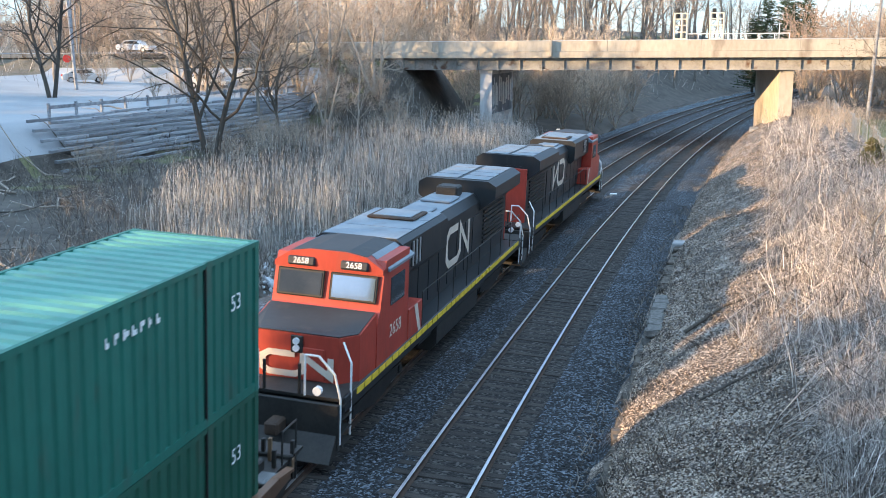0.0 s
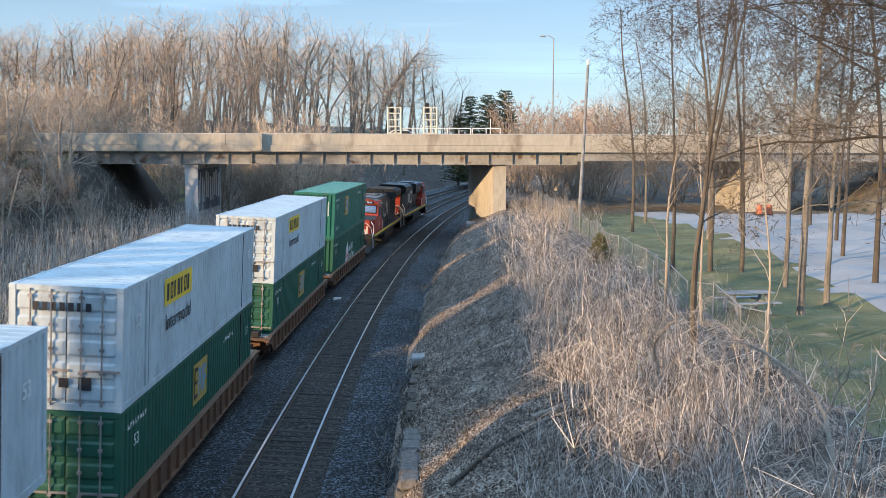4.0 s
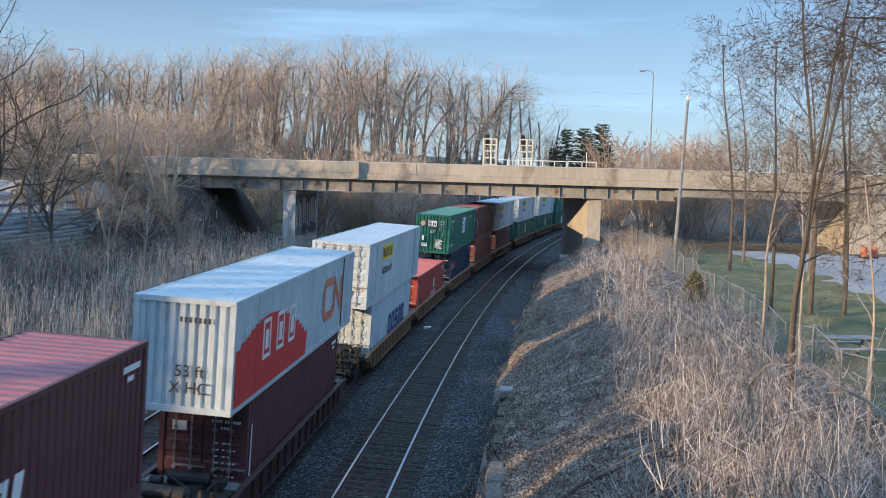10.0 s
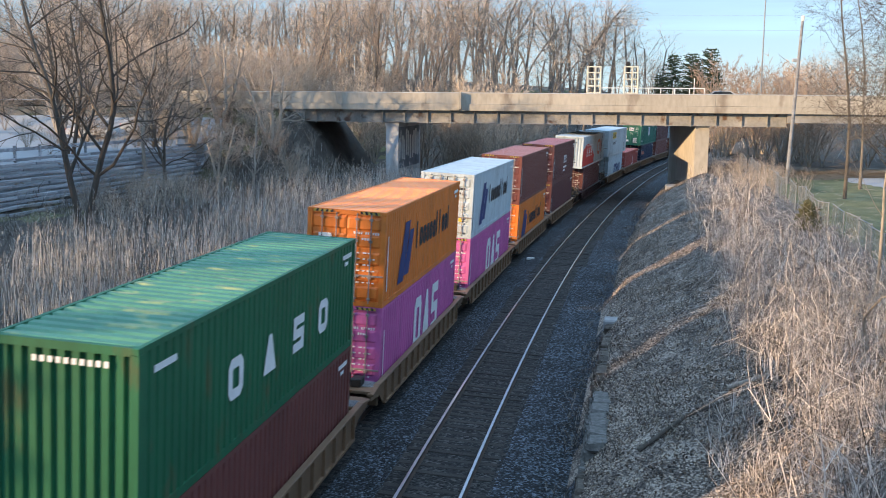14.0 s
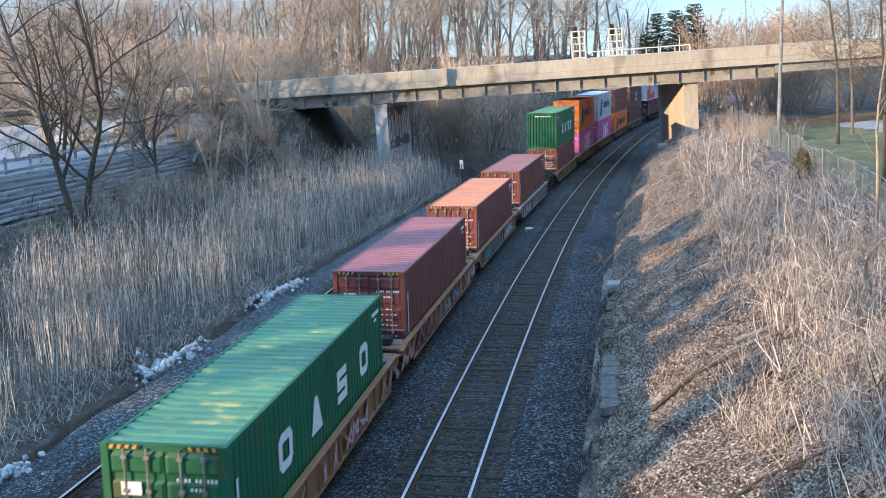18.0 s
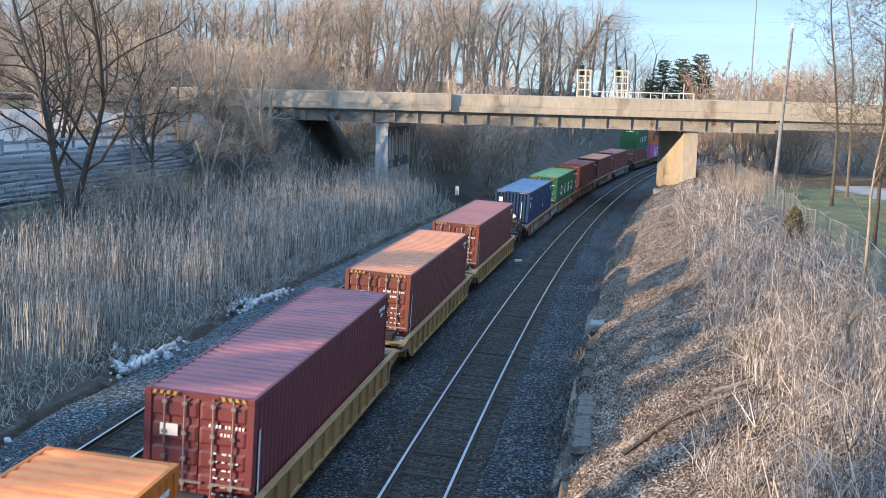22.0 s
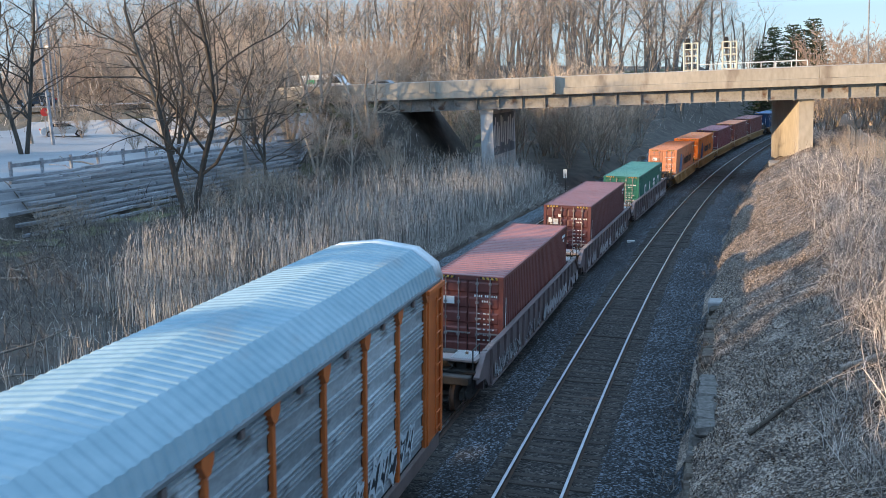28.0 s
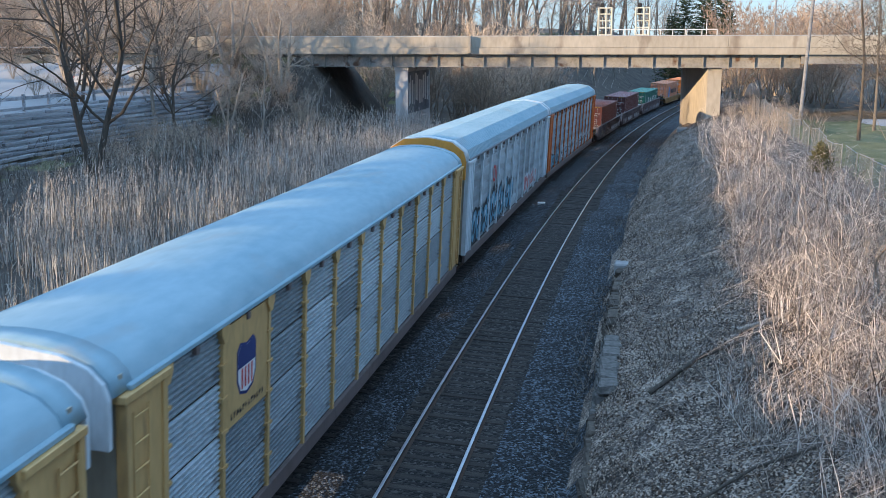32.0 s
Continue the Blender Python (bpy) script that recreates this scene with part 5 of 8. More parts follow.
# ---------------------------------------------------------------- train: locomotives
def locomotive(label, number):
    """Nose towards -y."""
    L = 22.0
    h = L / 2
    g = thing("locomotive", label, "locomotive", "locomotives of the train")
    part("frame", boxes((-1.52, 1.52, -h + 0.5, h - 0.5, 1.18, 1.6), (-0.5, 0.5, -h + 0.3, h - 0.3, 0.8, 1.2), bevel=0.03), P_LOCOBLACK, g)
    for sx in (-1, 1):
        for i in range(36):
            y = -h + 1.3 + (L - 2.6) * i / 36
            part("reflective_stripe", cached(("reflective_stripe", sx, i), lambda: boxes((sx * 1.53 - 0.008, sx * 1.53 + 0.008, y, y + 0.47, 1.4, 1.56))), M_YELLOW, g)
    # long hood
    bm = bmesh.new()
    prism(bm, [(-0.92, 1.6), (-0.92, 3.92), (-0.7, 4.2), (0.7, 4.2), (0.92, 3.92), (0.92, 1.6)], "y", -h + 5.3, h - 1.6)
    hood = part("long_hood", fixed(bm), P_LOCOBLACK, g, "black long hood")
    for sx in (-1, 1):
        for i in range(9):
            y = -h + 5.8 + i * 1.12
            part("hood_door", boxes((sx * 0.935 - 0.018, sx * 0.935 + 0.018, y, y + 1.04, 1.75, 3.5), bevel=0.008), P_LOCOBLACK, hood)
        for k in range(8):
            z = 2.2 + k * 0.17
            part("louvre", boxes((sx * 0.95 - 0.03, sx * 0.95 + 0.03, h - 5.6, h - 2.2, z, z + 0.1)), BLACKSTEEL, hood)
    part("hood_top", boxes((-0.68, 0.68, -h + 10.0, h - 6.25, 4.203, 4.23), bevel=0.008), P_LOCOROOF, g, "grey hood top, tinted for sky reflection")
    part("hood_end", boxes((-0.94, 0.94, h - 1.62, h - 1.5, 1.6, 4.1), bevel=0.02), P_LOCORED, g, "red rear end of the hood")
    bm = bmesh.new()
    prism(bm, [(-0.9, 3.55), (-1.5, 4.05), (-1.5, 4.5), (-1.2, 4.68), (1.2, 4.68), (1.5, 4.5), (1.5, 4.05), (0.9, 3.55)], "y", h - 6.2, h - 1.62)
    part("radiator", fixed(bm), P_LOCOBLACK, g, "flared black radiator housing")
    for i in range(4):
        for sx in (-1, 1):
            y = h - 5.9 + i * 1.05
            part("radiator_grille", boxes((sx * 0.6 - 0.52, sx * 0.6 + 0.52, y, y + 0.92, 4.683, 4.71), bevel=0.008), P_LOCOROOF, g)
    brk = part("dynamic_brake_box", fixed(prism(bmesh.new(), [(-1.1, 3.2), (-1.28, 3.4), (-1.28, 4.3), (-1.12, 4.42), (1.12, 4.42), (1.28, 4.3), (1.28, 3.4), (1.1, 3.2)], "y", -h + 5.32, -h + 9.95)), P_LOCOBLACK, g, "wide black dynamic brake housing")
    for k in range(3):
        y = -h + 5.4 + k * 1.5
        part("roof_panel", boxes((-1.1, 1.1, y, y + 1.44, 4.423, 4.45), bevel=0.01), P_LOCOROOF, brk, "pale grey roof panel, tinted for sky reflection")
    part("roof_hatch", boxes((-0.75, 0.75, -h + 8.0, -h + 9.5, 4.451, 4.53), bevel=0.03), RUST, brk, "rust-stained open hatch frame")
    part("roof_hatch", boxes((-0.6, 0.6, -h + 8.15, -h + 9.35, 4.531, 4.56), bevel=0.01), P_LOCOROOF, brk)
    for sx in (-1, 1):
        for k in range(7):
            y = -h + 6.15 + k * 0.16
            part("brake_grille", boxes((sx * 1.285 - 0.02, sx * 1.285 + 0.02, y, y + 0.08, 3.5, 4.22)), GALV if k % 2 else BLACKSTEEL, brk, "slatted intake grille")
    for y, w, z in ((-h + 12.9, 1.1, 0.1), (-h + 10.3, 0.9, 0.08)):
        part("roof_hatch", boxes((-w / 2, w / 2, y, y + 1.3, 4.231, 4.231 + z), bevel=0.03), P_LOCOROOF, g)
    part("exhaust_outlet", boxes((-0.4, 0.4, -h + 14.35, -h + 15.1, 4.2, 4.62), bevel=0.06), BLACKSTEEL, g, "black exhaust stack")
    # cab
    bm = bmesh.new()
    prism(bm, [(-h + 2.75, 1.6), (-h + 2.75, 2.75), (-h + 2.95, 3.05), (-h + 3.2, 4.0), (-h + 3.35, 4.28), (-h + 5.3, 4.28), (-h + 5.3, 1.6)], "x", -1.5, 1.5)
    cab = part("cab", fixed(bm), P_LOCORED, g, "red driving cab")
    part("cab_roof", fixed(prism(bmesh.new(), [(-1.05, 4.38), (-0.5, 4.47), (0.5, 4.47), (1.05, 4.38), (0.9, 4.3), (-0.9, 4.3)], "y", -h + 3.15, -h + 5.31)), P_LOCODECK, cab, "black cab roof")
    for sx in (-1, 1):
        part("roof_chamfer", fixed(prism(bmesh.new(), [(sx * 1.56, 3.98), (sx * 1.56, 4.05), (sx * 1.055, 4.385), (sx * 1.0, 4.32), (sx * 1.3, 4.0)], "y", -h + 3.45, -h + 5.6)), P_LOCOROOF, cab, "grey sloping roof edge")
    part("cab_brow", fixed(prism(bmesh.new(), [(-1.5, 3.95), (-1.5, 4.08), (-1.05, 4.37), (-0.5, 4.46), (0.5, 4.46), (1.05, 4.37), (1.5, 4.08), (1.5, 3.95)], "y", -h + 3.1, -h + 3.44)), P_LOCORED, cab, "red brow over the windscreens")
    wm = Matrix.Translation((0, -h + 3.06, 3.56)) @ Matrix.Rotation(radians(-13.4), 4, "X")
    for a, b in ((-1.38, -0.08), (0.08, 1.38)):
        bm = box(bmesh.new(), a, b, -0.045, 0.0, -0.36, 0.36, 0.03, 0, wm)
        fr = part("window_frame", bm, BLACKSTEEL, cab)
        # right pane takes the pale glass that imitates reflected sky
        part("windscreen", box(bmesh.new(), a + 0.07, b - 0.07, -0.06, -0.046, -0.29, 0.29, 0, 0, wm), GLASS if a < 0 else BRIGHTGLASS, fr, "reflecting windscreen pane")
        c = (a + b) / 2
        nb = part("number_board", box(bmesh.new(), c - 0.38, c + 0.38, -0.16, 0.05, 0.44, 0.68, 0.04, 0, wm), M_BLACK, cab, "black number board with white figures")
        m = wm @ Matrix.Translation((c, -0.166, 0.56)) @ END_ROT
        written(number, 0.22, M_WHITE, nb, m, "number", "white running number")
    for sx in (-1, 1):
        part("side_window", boxes((sx * 1.505 - 0.01, sx * 1.505 + 0.01, -h + 3.75, -h + 4.9, 3.0, 3.75)), GLASS, cab)
    # nose: chamfered corners, top sloping to the front
    y0, yb = -h + 1.2, -h + 2.76

    def wedge(k, lo, hi):
        bm = bmesh.new()
        plan = [(-1.48 * k, yb), (-1.45 * k, y0 + 0.45), (-1.08 * k, y0 + (1 - k)), (1.08 * k, y0 + (1 - k)), (1.45 * k, y0 + 0.45), (1.48 * k, yb)]
        def top(x, y):
            return 2.78 + 0.36 * (y - y0) / (yb - y0) - 0.1 * smooth01(1.0, 1.5, abs(x))
        low = [bm.verts.new((x, y, 1.6 if lo is None else top(x, y) + lo)) for x, y in plan]
        high = [bm.verts.new((x, y, top(x, y) + hi)) for x, y in plan]
        bm.faces.new(low[::-1])
        for a, b, c, d in ((0, 1, 4, 5), (1, 2, 3, 4)):
            bm.faces.new((high[a], high[b], high[c], high[d]))
        for a in range(6):
            bm.faces.new((low[a], low[(a + 1) % 6], high[(a + 1) % 6], high[a]))
        return fixed(bm)
    nose = part("nose", wedge(1.0, None, 0.0), P_LOCORED, g, "red nose with pale mark")
    part("nose_top", wedge(0.97, 0.003, 0.02), P_LOCODECK, nose, "black anti-glare nose top")
    part("nose_door", boxes((0.14, 0.72, -h + 1.165, -h + 1.21, 1.65, 2.45), bevel=0.01), P_LOCORED, nose)
    cream = bpy.data.materials.get("cream_marking") or surf("cream_marking", (0.6, 0.5, 0.4), (0.7, 0.6, 0.5), 2.0, 0.6)
    bez = part("lamp_bezel", boxes((-0.16, 0.16, -h + 1.14, -h + 1.21, 2.3, 2.74), bevel=0.02), BLACKSTEEL, nose)
    for z in (2.43, 2.61):
        part("headlight", tube(bmesh.new(), (0, -h + 1.14, z), (0, -h + 1.08, z), 0.085, n=12), M_LAMP, bez)
    pts, faces = ribbon([(-0.9 + u * 0.85, 1.76 + v * 0.5) for u, v in BAND], 0.16)
    me = mesh_of("nose_mark", [(u, -h + 1.155, v) for u, v in pts], faces)
    me.materials.append(cream)
    part("nose_mark", me, cream, nose, "cream painted band")
    for sx in (-1, 1):
        band_mark(hood, cream, -h + 11.2, 2.4, 2.9, 1.15, 0.25, sx * 0.962, "large cream painted band")
        bm = bmesh.new()
        bm.faces.new([bm.verts.new((sx * 1.536, -h + y, z)) for y, z in ((6.25, 1.62), (6.5, 1.62), (6.1, 2.5), (5.8, 2.5))])
        part("cab_stripe", bm, cream, g, "cream slanting stripe")
        part("battery_box", boxes((*sorted((sx * 0.93, sx * 1.53)), -h + 5.31, -h + 6.6, 1.61, 2.5), bevel=0.02), P_LOCORED, g)
    m = Matrix.Translation((1.512, -h + 4.2, 2.3)) @ SIDE_ROT
    written(number, 0.5, bpy.data.materials["cream_marking"], cab, m, "number", "cream running number on the cab side")
    # pilot, steps, rails, coupler
    for sy in (-1, 1):
        y = sy * (h - 0.28)
        part("pilot", boxes((-1.5, 1.5, min(y, y + sy * 0.12), max(y, y + sy * 0.12), 0.35, 1.5), bevel=0.02), BLACKSTEEL, g, "black pilot plate")
        part("coupler", boxes((-0.18, 0.18, *sorted((y, y + sy * 0.6)), 0.72, 1.05), bevel=0.05), RUST, g)
        part("end_platform", boxes((-1.5, 1.5, *sorted((sy * (h - 1.6), y)), 1.55, 1.62)), BLACKSTEEL, g)
        for sx in (-1, 1):
            for k in range(4):
                part("step", boxes((*sorted((sx * 1.2, sx * 1.53)), *sorted((sy * (h - 0.95), sy * (h - 0.35))), 0.42 + k * 0.32, 0.46 + k * 0.32)), BLACKSTEEL, g)
            for p in ([(sx * 1.5, y, 0.5), (sx * 1.5, y, 1.6), (sx * 1.35, y, 2.2), (sx * 0.95, y, 2.6), (sx * 0.6, y, 2.6), (sx * 0.6, y, 1.6)],
                      [(sx * 1.5, sy * (h - 0.95), 0.5), (sx * 1.5, sy * (h - 0.95), 2.3), (sx * 1.2, sy * (h - 1.2), 2.7)]):
                bm = bmesh.new()
                for a, b in zip(p, p[1:]):
                    tube(bm, a, b, 0.028, n=6)
                part("end_handrail", bm, WHITEPAINT, g, "white bent tube handrail")
            part("ditch_light", tube(bmesh.new(), (sx * 0.95, y, 1.78), (sx * 0.95, y + sy * 0.12, 1.78), 0.11, n=10), M_LAMP, g, "round ditch light")
            part("uncoupling_post", boxes((*sorted((sx * 0.42, sx * 0.48)), *sorted((y, y - sy * 0.06)), 1.62, 2.35)), BLACKSTEEL, g)
        part("snow_plough", fixed(prism(bmesh.new(), [(y, 0.25), (y + sy * 0.55, 0.2), (y + sy * 0.12, 0.75), (y, 0.75)], "x", -1.45, 1.45)), BLACKSTEEL, g, "black plough plate")
    for sx in (-1, 1):
        y = -h + 6.8
        while y < h - 1.2:
            part("stanchion", tube(bmesh.new(), (sx * 1.47, y, 1.6), (sx * 1.47, y, 2.65), 0.018, n=5), BLACKSTEEL, g)
            y += 1.75
        part("side_handrail", tube(bmesh.new(), (sx * 1.47, -h + 6.8, 2.65), (sx * 1.47, h - 1.2, 2.65), 0.018, n=5), BLACKSTEEL, g)
    part("fuel_tank", fixed(prism(bmesh.new(), [(-1.3, 0.35), (-1.5, 0.6), (-1.5, 1.17), (1.5, 1.17), (1.5, 0.6), (1.3, 0.35)], "y", -2.6, 2.6)), BLACKSTEEL, g)
    for sx in (-1, 1):
        for a, b in ((-4.0, -2.7), (2.7, 4.2)):
            part("air_reservoir", tube(bmesh.new(), (sx * 1.2, a, 1.0), (sx * 1.2, b, 1.0), 0.16, n=10), BLACKSTEEL, g)
    for sy in (-1, 1):
        t = add_truck(g, sy * 6.8, 1.9)
        part("middle_wheelset", cached(("middle_wheelset",), lambda: (lambda b: (wheelset(b, 0.0, 0.5), b)[1])(bmesh.new())), RUST, t)
    return g


# ---------------------------------------------------------------- the consist, front to back
MOVERS = []          # (thing, distance along the line at 0 s, lift, turned)


def place(ob, off, lift=0.0, turned=False):
    MOVERS.append((ob, off, lift, turned))
    return ob


place(locomotive("red and black diesel locomotive leading, cab forward", "5688"), 48.3, 0, True)
place(locomotive("red and black diesel locomotive with its nose to the containers", "2658"), 25.3)

L40, L53, HC, STD, FLOOR = 12.19, 16.15, 2.9, 2.59, 0.35
JT = True


def big53(label, mat, near="blank", roof=None, smooth=False, name="domestic_container"):
    c = container(name, label, L53, HC, mat, near, 2.6, roof, 0.32 if not smooth else 0.3, 0.04 if not smooth else 0.03, False, post_y=6.1)
    m = Matrix.Translation((1.306, -6.9, 1.95)) @ SIDE_ROT
    written("53", 0.42, M_WHITE, c, m, "size_lettering", "white length figures")
    written("53", 0.42, M_WHITE, c, Matrix.Translation((1.306, 7.1, 1.95)) @ SIDE_ROT, "size_lettering", "white length figures")
    return c


M_LOGOBLUE = paint("light_blue_marking", (0.12, 0.36, 0.62), dirt=0.1)


def emp_marks(c, mat, dy=0.0):
    mark_side(c, mat, [(-1.2 + dy, 1.2, 1.75, 1.25)], "pale logo panel", 2.6)
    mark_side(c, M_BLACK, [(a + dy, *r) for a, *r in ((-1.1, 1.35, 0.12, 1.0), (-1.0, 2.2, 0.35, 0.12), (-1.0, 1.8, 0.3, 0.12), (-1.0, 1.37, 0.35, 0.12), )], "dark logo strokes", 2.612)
    mark_side(c, M_LOGOBLUE, [(a + dy, *r) for a, *r in ((-0.56, 1.4, 0.11, 0.85), (-0.36, 1.6, 0.11, 0.6), (-0.14, 1.4, 0.11, 0.85), (0.06, 1.4, 0.11, 0.85), (0.17, 2.1, 0.2, 0.13), (0.17, 1.75, 0.2, 0.13))], "light blue logo strokes", 2.612)
    mark_side(c, M_WHITE, glyph_rows(-7.6, -6.0, 2.35, 0.14, 8) + glyph_rows(3.0, 4.6, 2.3, 0.16, 7) + glyph_rows(-7.4, -6.1, 0.5, 0.2, 6), "white code bars", 2.6)


def carrier_marks(c):
    mark_side(c, M_YELLOW, [(-4.6, 1.9, 2.9, 0.72)], "yellow name panel", 2.6, "name_panel")
    mark_side(c, M_BLACK, glyph_rows(-4.4, -1.9, 2.02, 0.46, 7), "black lettering bars", 2.612)
    m = Matrix.Translation((1.306, -3.1, 1.42)) @ SIDE_ROT
    written("Intermodal", 0.62, M_BLACK, c, m, "word", "black word")
    mark_end(c, M_BLACK, [(-0.75 + i * 0.2, 2.32, 0.13, 0.2) for i in range(7)], L53, "black lettering bars")
    mark_end(c, M_BLACK, [(-0.15, 0.55, 0.22, 0.22), (0.3, 0.5, 0.3, 0.3)], L53, "small black placards")


def liner_marks(c, H, y=0.0, mark=M_NAVY, text=M_BLACK, n=10):
    a = y - 4.5
    rows = [(a, 0.4, 0.75, H * 0.32, 0.35), (a + 0.4, 0.4 + H * 0.3, 0.72, H * 0.36, 0.4), (a + 0.82, 0.55, 0.7, H * 0.26, 0.3), (a + 1.18, 0.5 + H * 0.27, 0.62, H * 0.24, 0.3)]
    mark_side(c, mark, rows, "navy leaning emblem blocks")
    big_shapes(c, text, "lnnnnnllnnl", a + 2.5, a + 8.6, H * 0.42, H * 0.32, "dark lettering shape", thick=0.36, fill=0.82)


def big_letters(c, mat, n, y0, y1, z, h, label):
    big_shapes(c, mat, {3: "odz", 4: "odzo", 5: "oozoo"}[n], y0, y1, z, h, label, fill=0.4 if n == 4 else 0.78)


def iso(label, mat, H=HC, near="doors", roof=None, hazard=True):
    c = container("shipping_container", label, L40, H, mat, near, 2.44, roof, hazard=hazard)
    if near == "doors":
        codes_end(c, H, L40)
        mark_end(c, M_WHITE, [(-0.85, H * 0.66, 0.4, 0.26)], L40, "white placard")
    mark_side(c, M_WHITE, [(-5.75, 0.45, 0.1, 1.7)] if near == "doors" else [(-5.6, H - 0.5, 0.8, 0.12)], "upright white code strip")
    mark_side(c, M_WHITE, [(4.9, H - 0.42, 0.8, 0.12), (5.1, H - 0.6, 0.3, 0.1)], "white code bars")
    return c


def unit(off, L, mat, fwd, aft, label, sill=None):
    return place(well_car(label, L, mat, fwd, aft, sill), off)


# first car: three long wells
E = (2.05, JT)
unit(2.4, L53 + 0.3, P_BROWNCAR, (2.2, False), E, "brown long well car holding two green containers")
b = big53("green corrugated long container riding low in the well", P_DKGREEN)
bm = bmesh.new()
bm.faces.new([bm.verts.new((1.306, y, z)) for y, z in ((-2.2, 0.5), (-0.9, 0.5), (-0.9, 1.5), (-1.55, 2.1), (-2.2, 1.5))])
part("house_emblem", bm, M_WHITE, b, "white house-shaped emblem")
mark_side(b, M_RED, [(-1.95, 0.75, 0.14, 0.75), (-1.35, 0.75, 0.14, 0.75), (-1.8, 1.05, 0.45, 0.14)], "red strokes", 2.612, "emblem_stroke")
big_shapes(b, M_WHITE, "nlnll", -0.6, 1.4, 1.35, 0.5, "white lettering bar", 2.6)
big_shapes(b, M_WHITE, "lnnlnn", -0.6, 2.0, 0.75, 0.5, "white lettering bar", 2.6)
mark_side(b, M_WHITE, glyph_rows(-7.4, -6.1, 0.5, 0.2, 6) + glyph_rows(-7.6, -6.0, 2.35, 0.14, 8), "white code bars", 2.6)
place(b, 2.4, FLOOR)
t = big53("green corrugated long container stacked on top", P_GREEN)
emp_marks(t, M_DULLYELLOW, -2.4), place(t, 2.4, FLOOR + HC)
mark_end(t, M_DULLYELLOW, [(-0.4, 2.05, 0.7, 0.42)], L53, "yellow logo panel")
mark_end(t, M_WHITE, [(-0.2, 0.75, 0.5, 0.28)] + [(0.36, 1.25 + 0.12 * i, 0.08, 0.07) for i in range(8)] + [(0.85, 1.45 + 0.12 * i, 0.08, 0.07) for i in range(8)], L53, "white data panels")
written("53'", 0.36, M_WHITE, t, Matrix.Translation((-0.05, -L53 / 2 - 0.024, 1.6)) @ END_ROT, "size_lettering", "white painted figures")
unit(-17.6, L53 + 0.3, P_BROWNCAR, E, E, "brown long well car with white over green containers")
for o, lab in ((-17.6, "first"), (-38.6, "second")):
    b = big53("dark green long container under a white one", P_DKGREEN, "doors")
    emp_marks(b, M_DULLYELLOW), place(b, o, FLOOR)
    t = big53("white smooth-sided long container with yellow name panel", P_WHITE, "doors", smooth=True)
    carrier_marks(t), place(t, o, FLOOR + HC)
unit(-38.6, L53 + 0.3, P_BROWNCAR, E, (2.8, False), "brown long well car with rust at its end")
# second car: five short wells
S = (1.5, JT)
unit(-59.4, 12.5, P_TAN, (2.8, False), S, "tan well car with maroon and white containers")
place(iso("maroon container under a longer white one", P_MAROON), -59.4, FLOOR)
t = big53("white long container with yellow name panel, overhanging", P_WHITE, "doors", smooth=True)
carrier_marks(t), place(t, -59.4, FLOOR + HC)
unit(-75.1, 12.5, P_TAN, S, S, "tan well car with two maroon containers")
place(iso("maroon container low in the well", P_BROWN), -75.1, FLOOR)
place(iso("maroon container stacked on another", P_MAROON, roof=P_PURPLE), -75.1, FLOOR + HC)
unit(-90.6, 12.5, P_TAN, S, S, "tan well car with navy and green containers")
c = iso("navy container under a longer green one", P_NAVY)
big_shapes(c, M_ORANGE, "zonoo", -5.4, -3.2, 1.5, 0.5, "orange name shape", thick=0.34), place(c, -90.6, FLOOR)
t = big53("green long container with pale logo panel, overhanging", P_GREEN)
emp_marks(t, M_WHITE), place(t, -90.6, FLOOR + HC)
mark_end(t, M_WHITE, [(-0.35, 2.0, 0.62, 0.42), (-0.8, 0.48, 0.45, 0.27), (-0.74, 0.9, 0.12, 0.4)] + [(0.24, 0.4 + 0.085 * i, 0.58 - 0.09 * (i % 3), 0.045) for i in range(8)], L53, "white panels and data bars")
mark_end(t, M_NAVY, [(-0.29, 2.06, 0.07, 0.3), (-0.22, 2.06, 0.15, 0.06), (-0.22, 2.18, 0.12, 0.06), (-0.22, 2.3, 0.15, 0.06), (0.0, 2.08, 0.09, 0.22), (0.13, 2.08, 0.09, 0.22)], L53 + 0.01, "dark logo strokes")
bm = bmesh.new()
bm.faces.new([bm.verts.new((-0.75 + a * 0.23, -L53 / 2 - 0.022, 2.19 + b * 0.23)) for a, b in ((0, -1), (1, 0), (0, 1), (-1, 0))])
part("placard_holder", bm, surf("tan_placard", (0.45, 0.32, 0.2), (0.55, 0.4, 0.26), 2.0, 0.6), t, "tan diamond placard holder")
for body, x, z, sz in (("53'", 0.0, 1.6, 0.34), ("6\n4\n0\n2\n7\n2", 0.8, 1.9, 0.2), ("E\nM\nH\nU", 0.58, 2.08, 0.2)):
    written(body, sz, M_WHITE, t, Matrix.Translation((x, -L53 / 2 - 0.024, z)) @ END_ROT, "size_lettering", "white painted figures")
unit(-106.2, 12.5, P_TAN, S, S, "tan well car with a single red container")
c = iso("single red container low in the well", P_RED, STD)
mark_side(c, M_WHITE, [(0.9, 1.2, 0.5, 0.6, 0.1)] + glyph_rows(0.0, 2.2, 0.7, 0.3, 5), "white emblem and lettering bars"), place(c, -106.2, FLOOR)
unit(-121.4, 12.5, P_TAN, S, (3.3, False), "tan well car with two pale containers")
c = iso("pale blue container under a longer white one", P_COOL)
big_letters(c, M_NAVY, 5, -1.2, 4.2, 0.6, 1.15, "navy lettering bars"), place(c, -121.4, FLOOR)
t = big53("white long container with yellow panel and rusty end", P_WHITE, "doors", smooth=True)
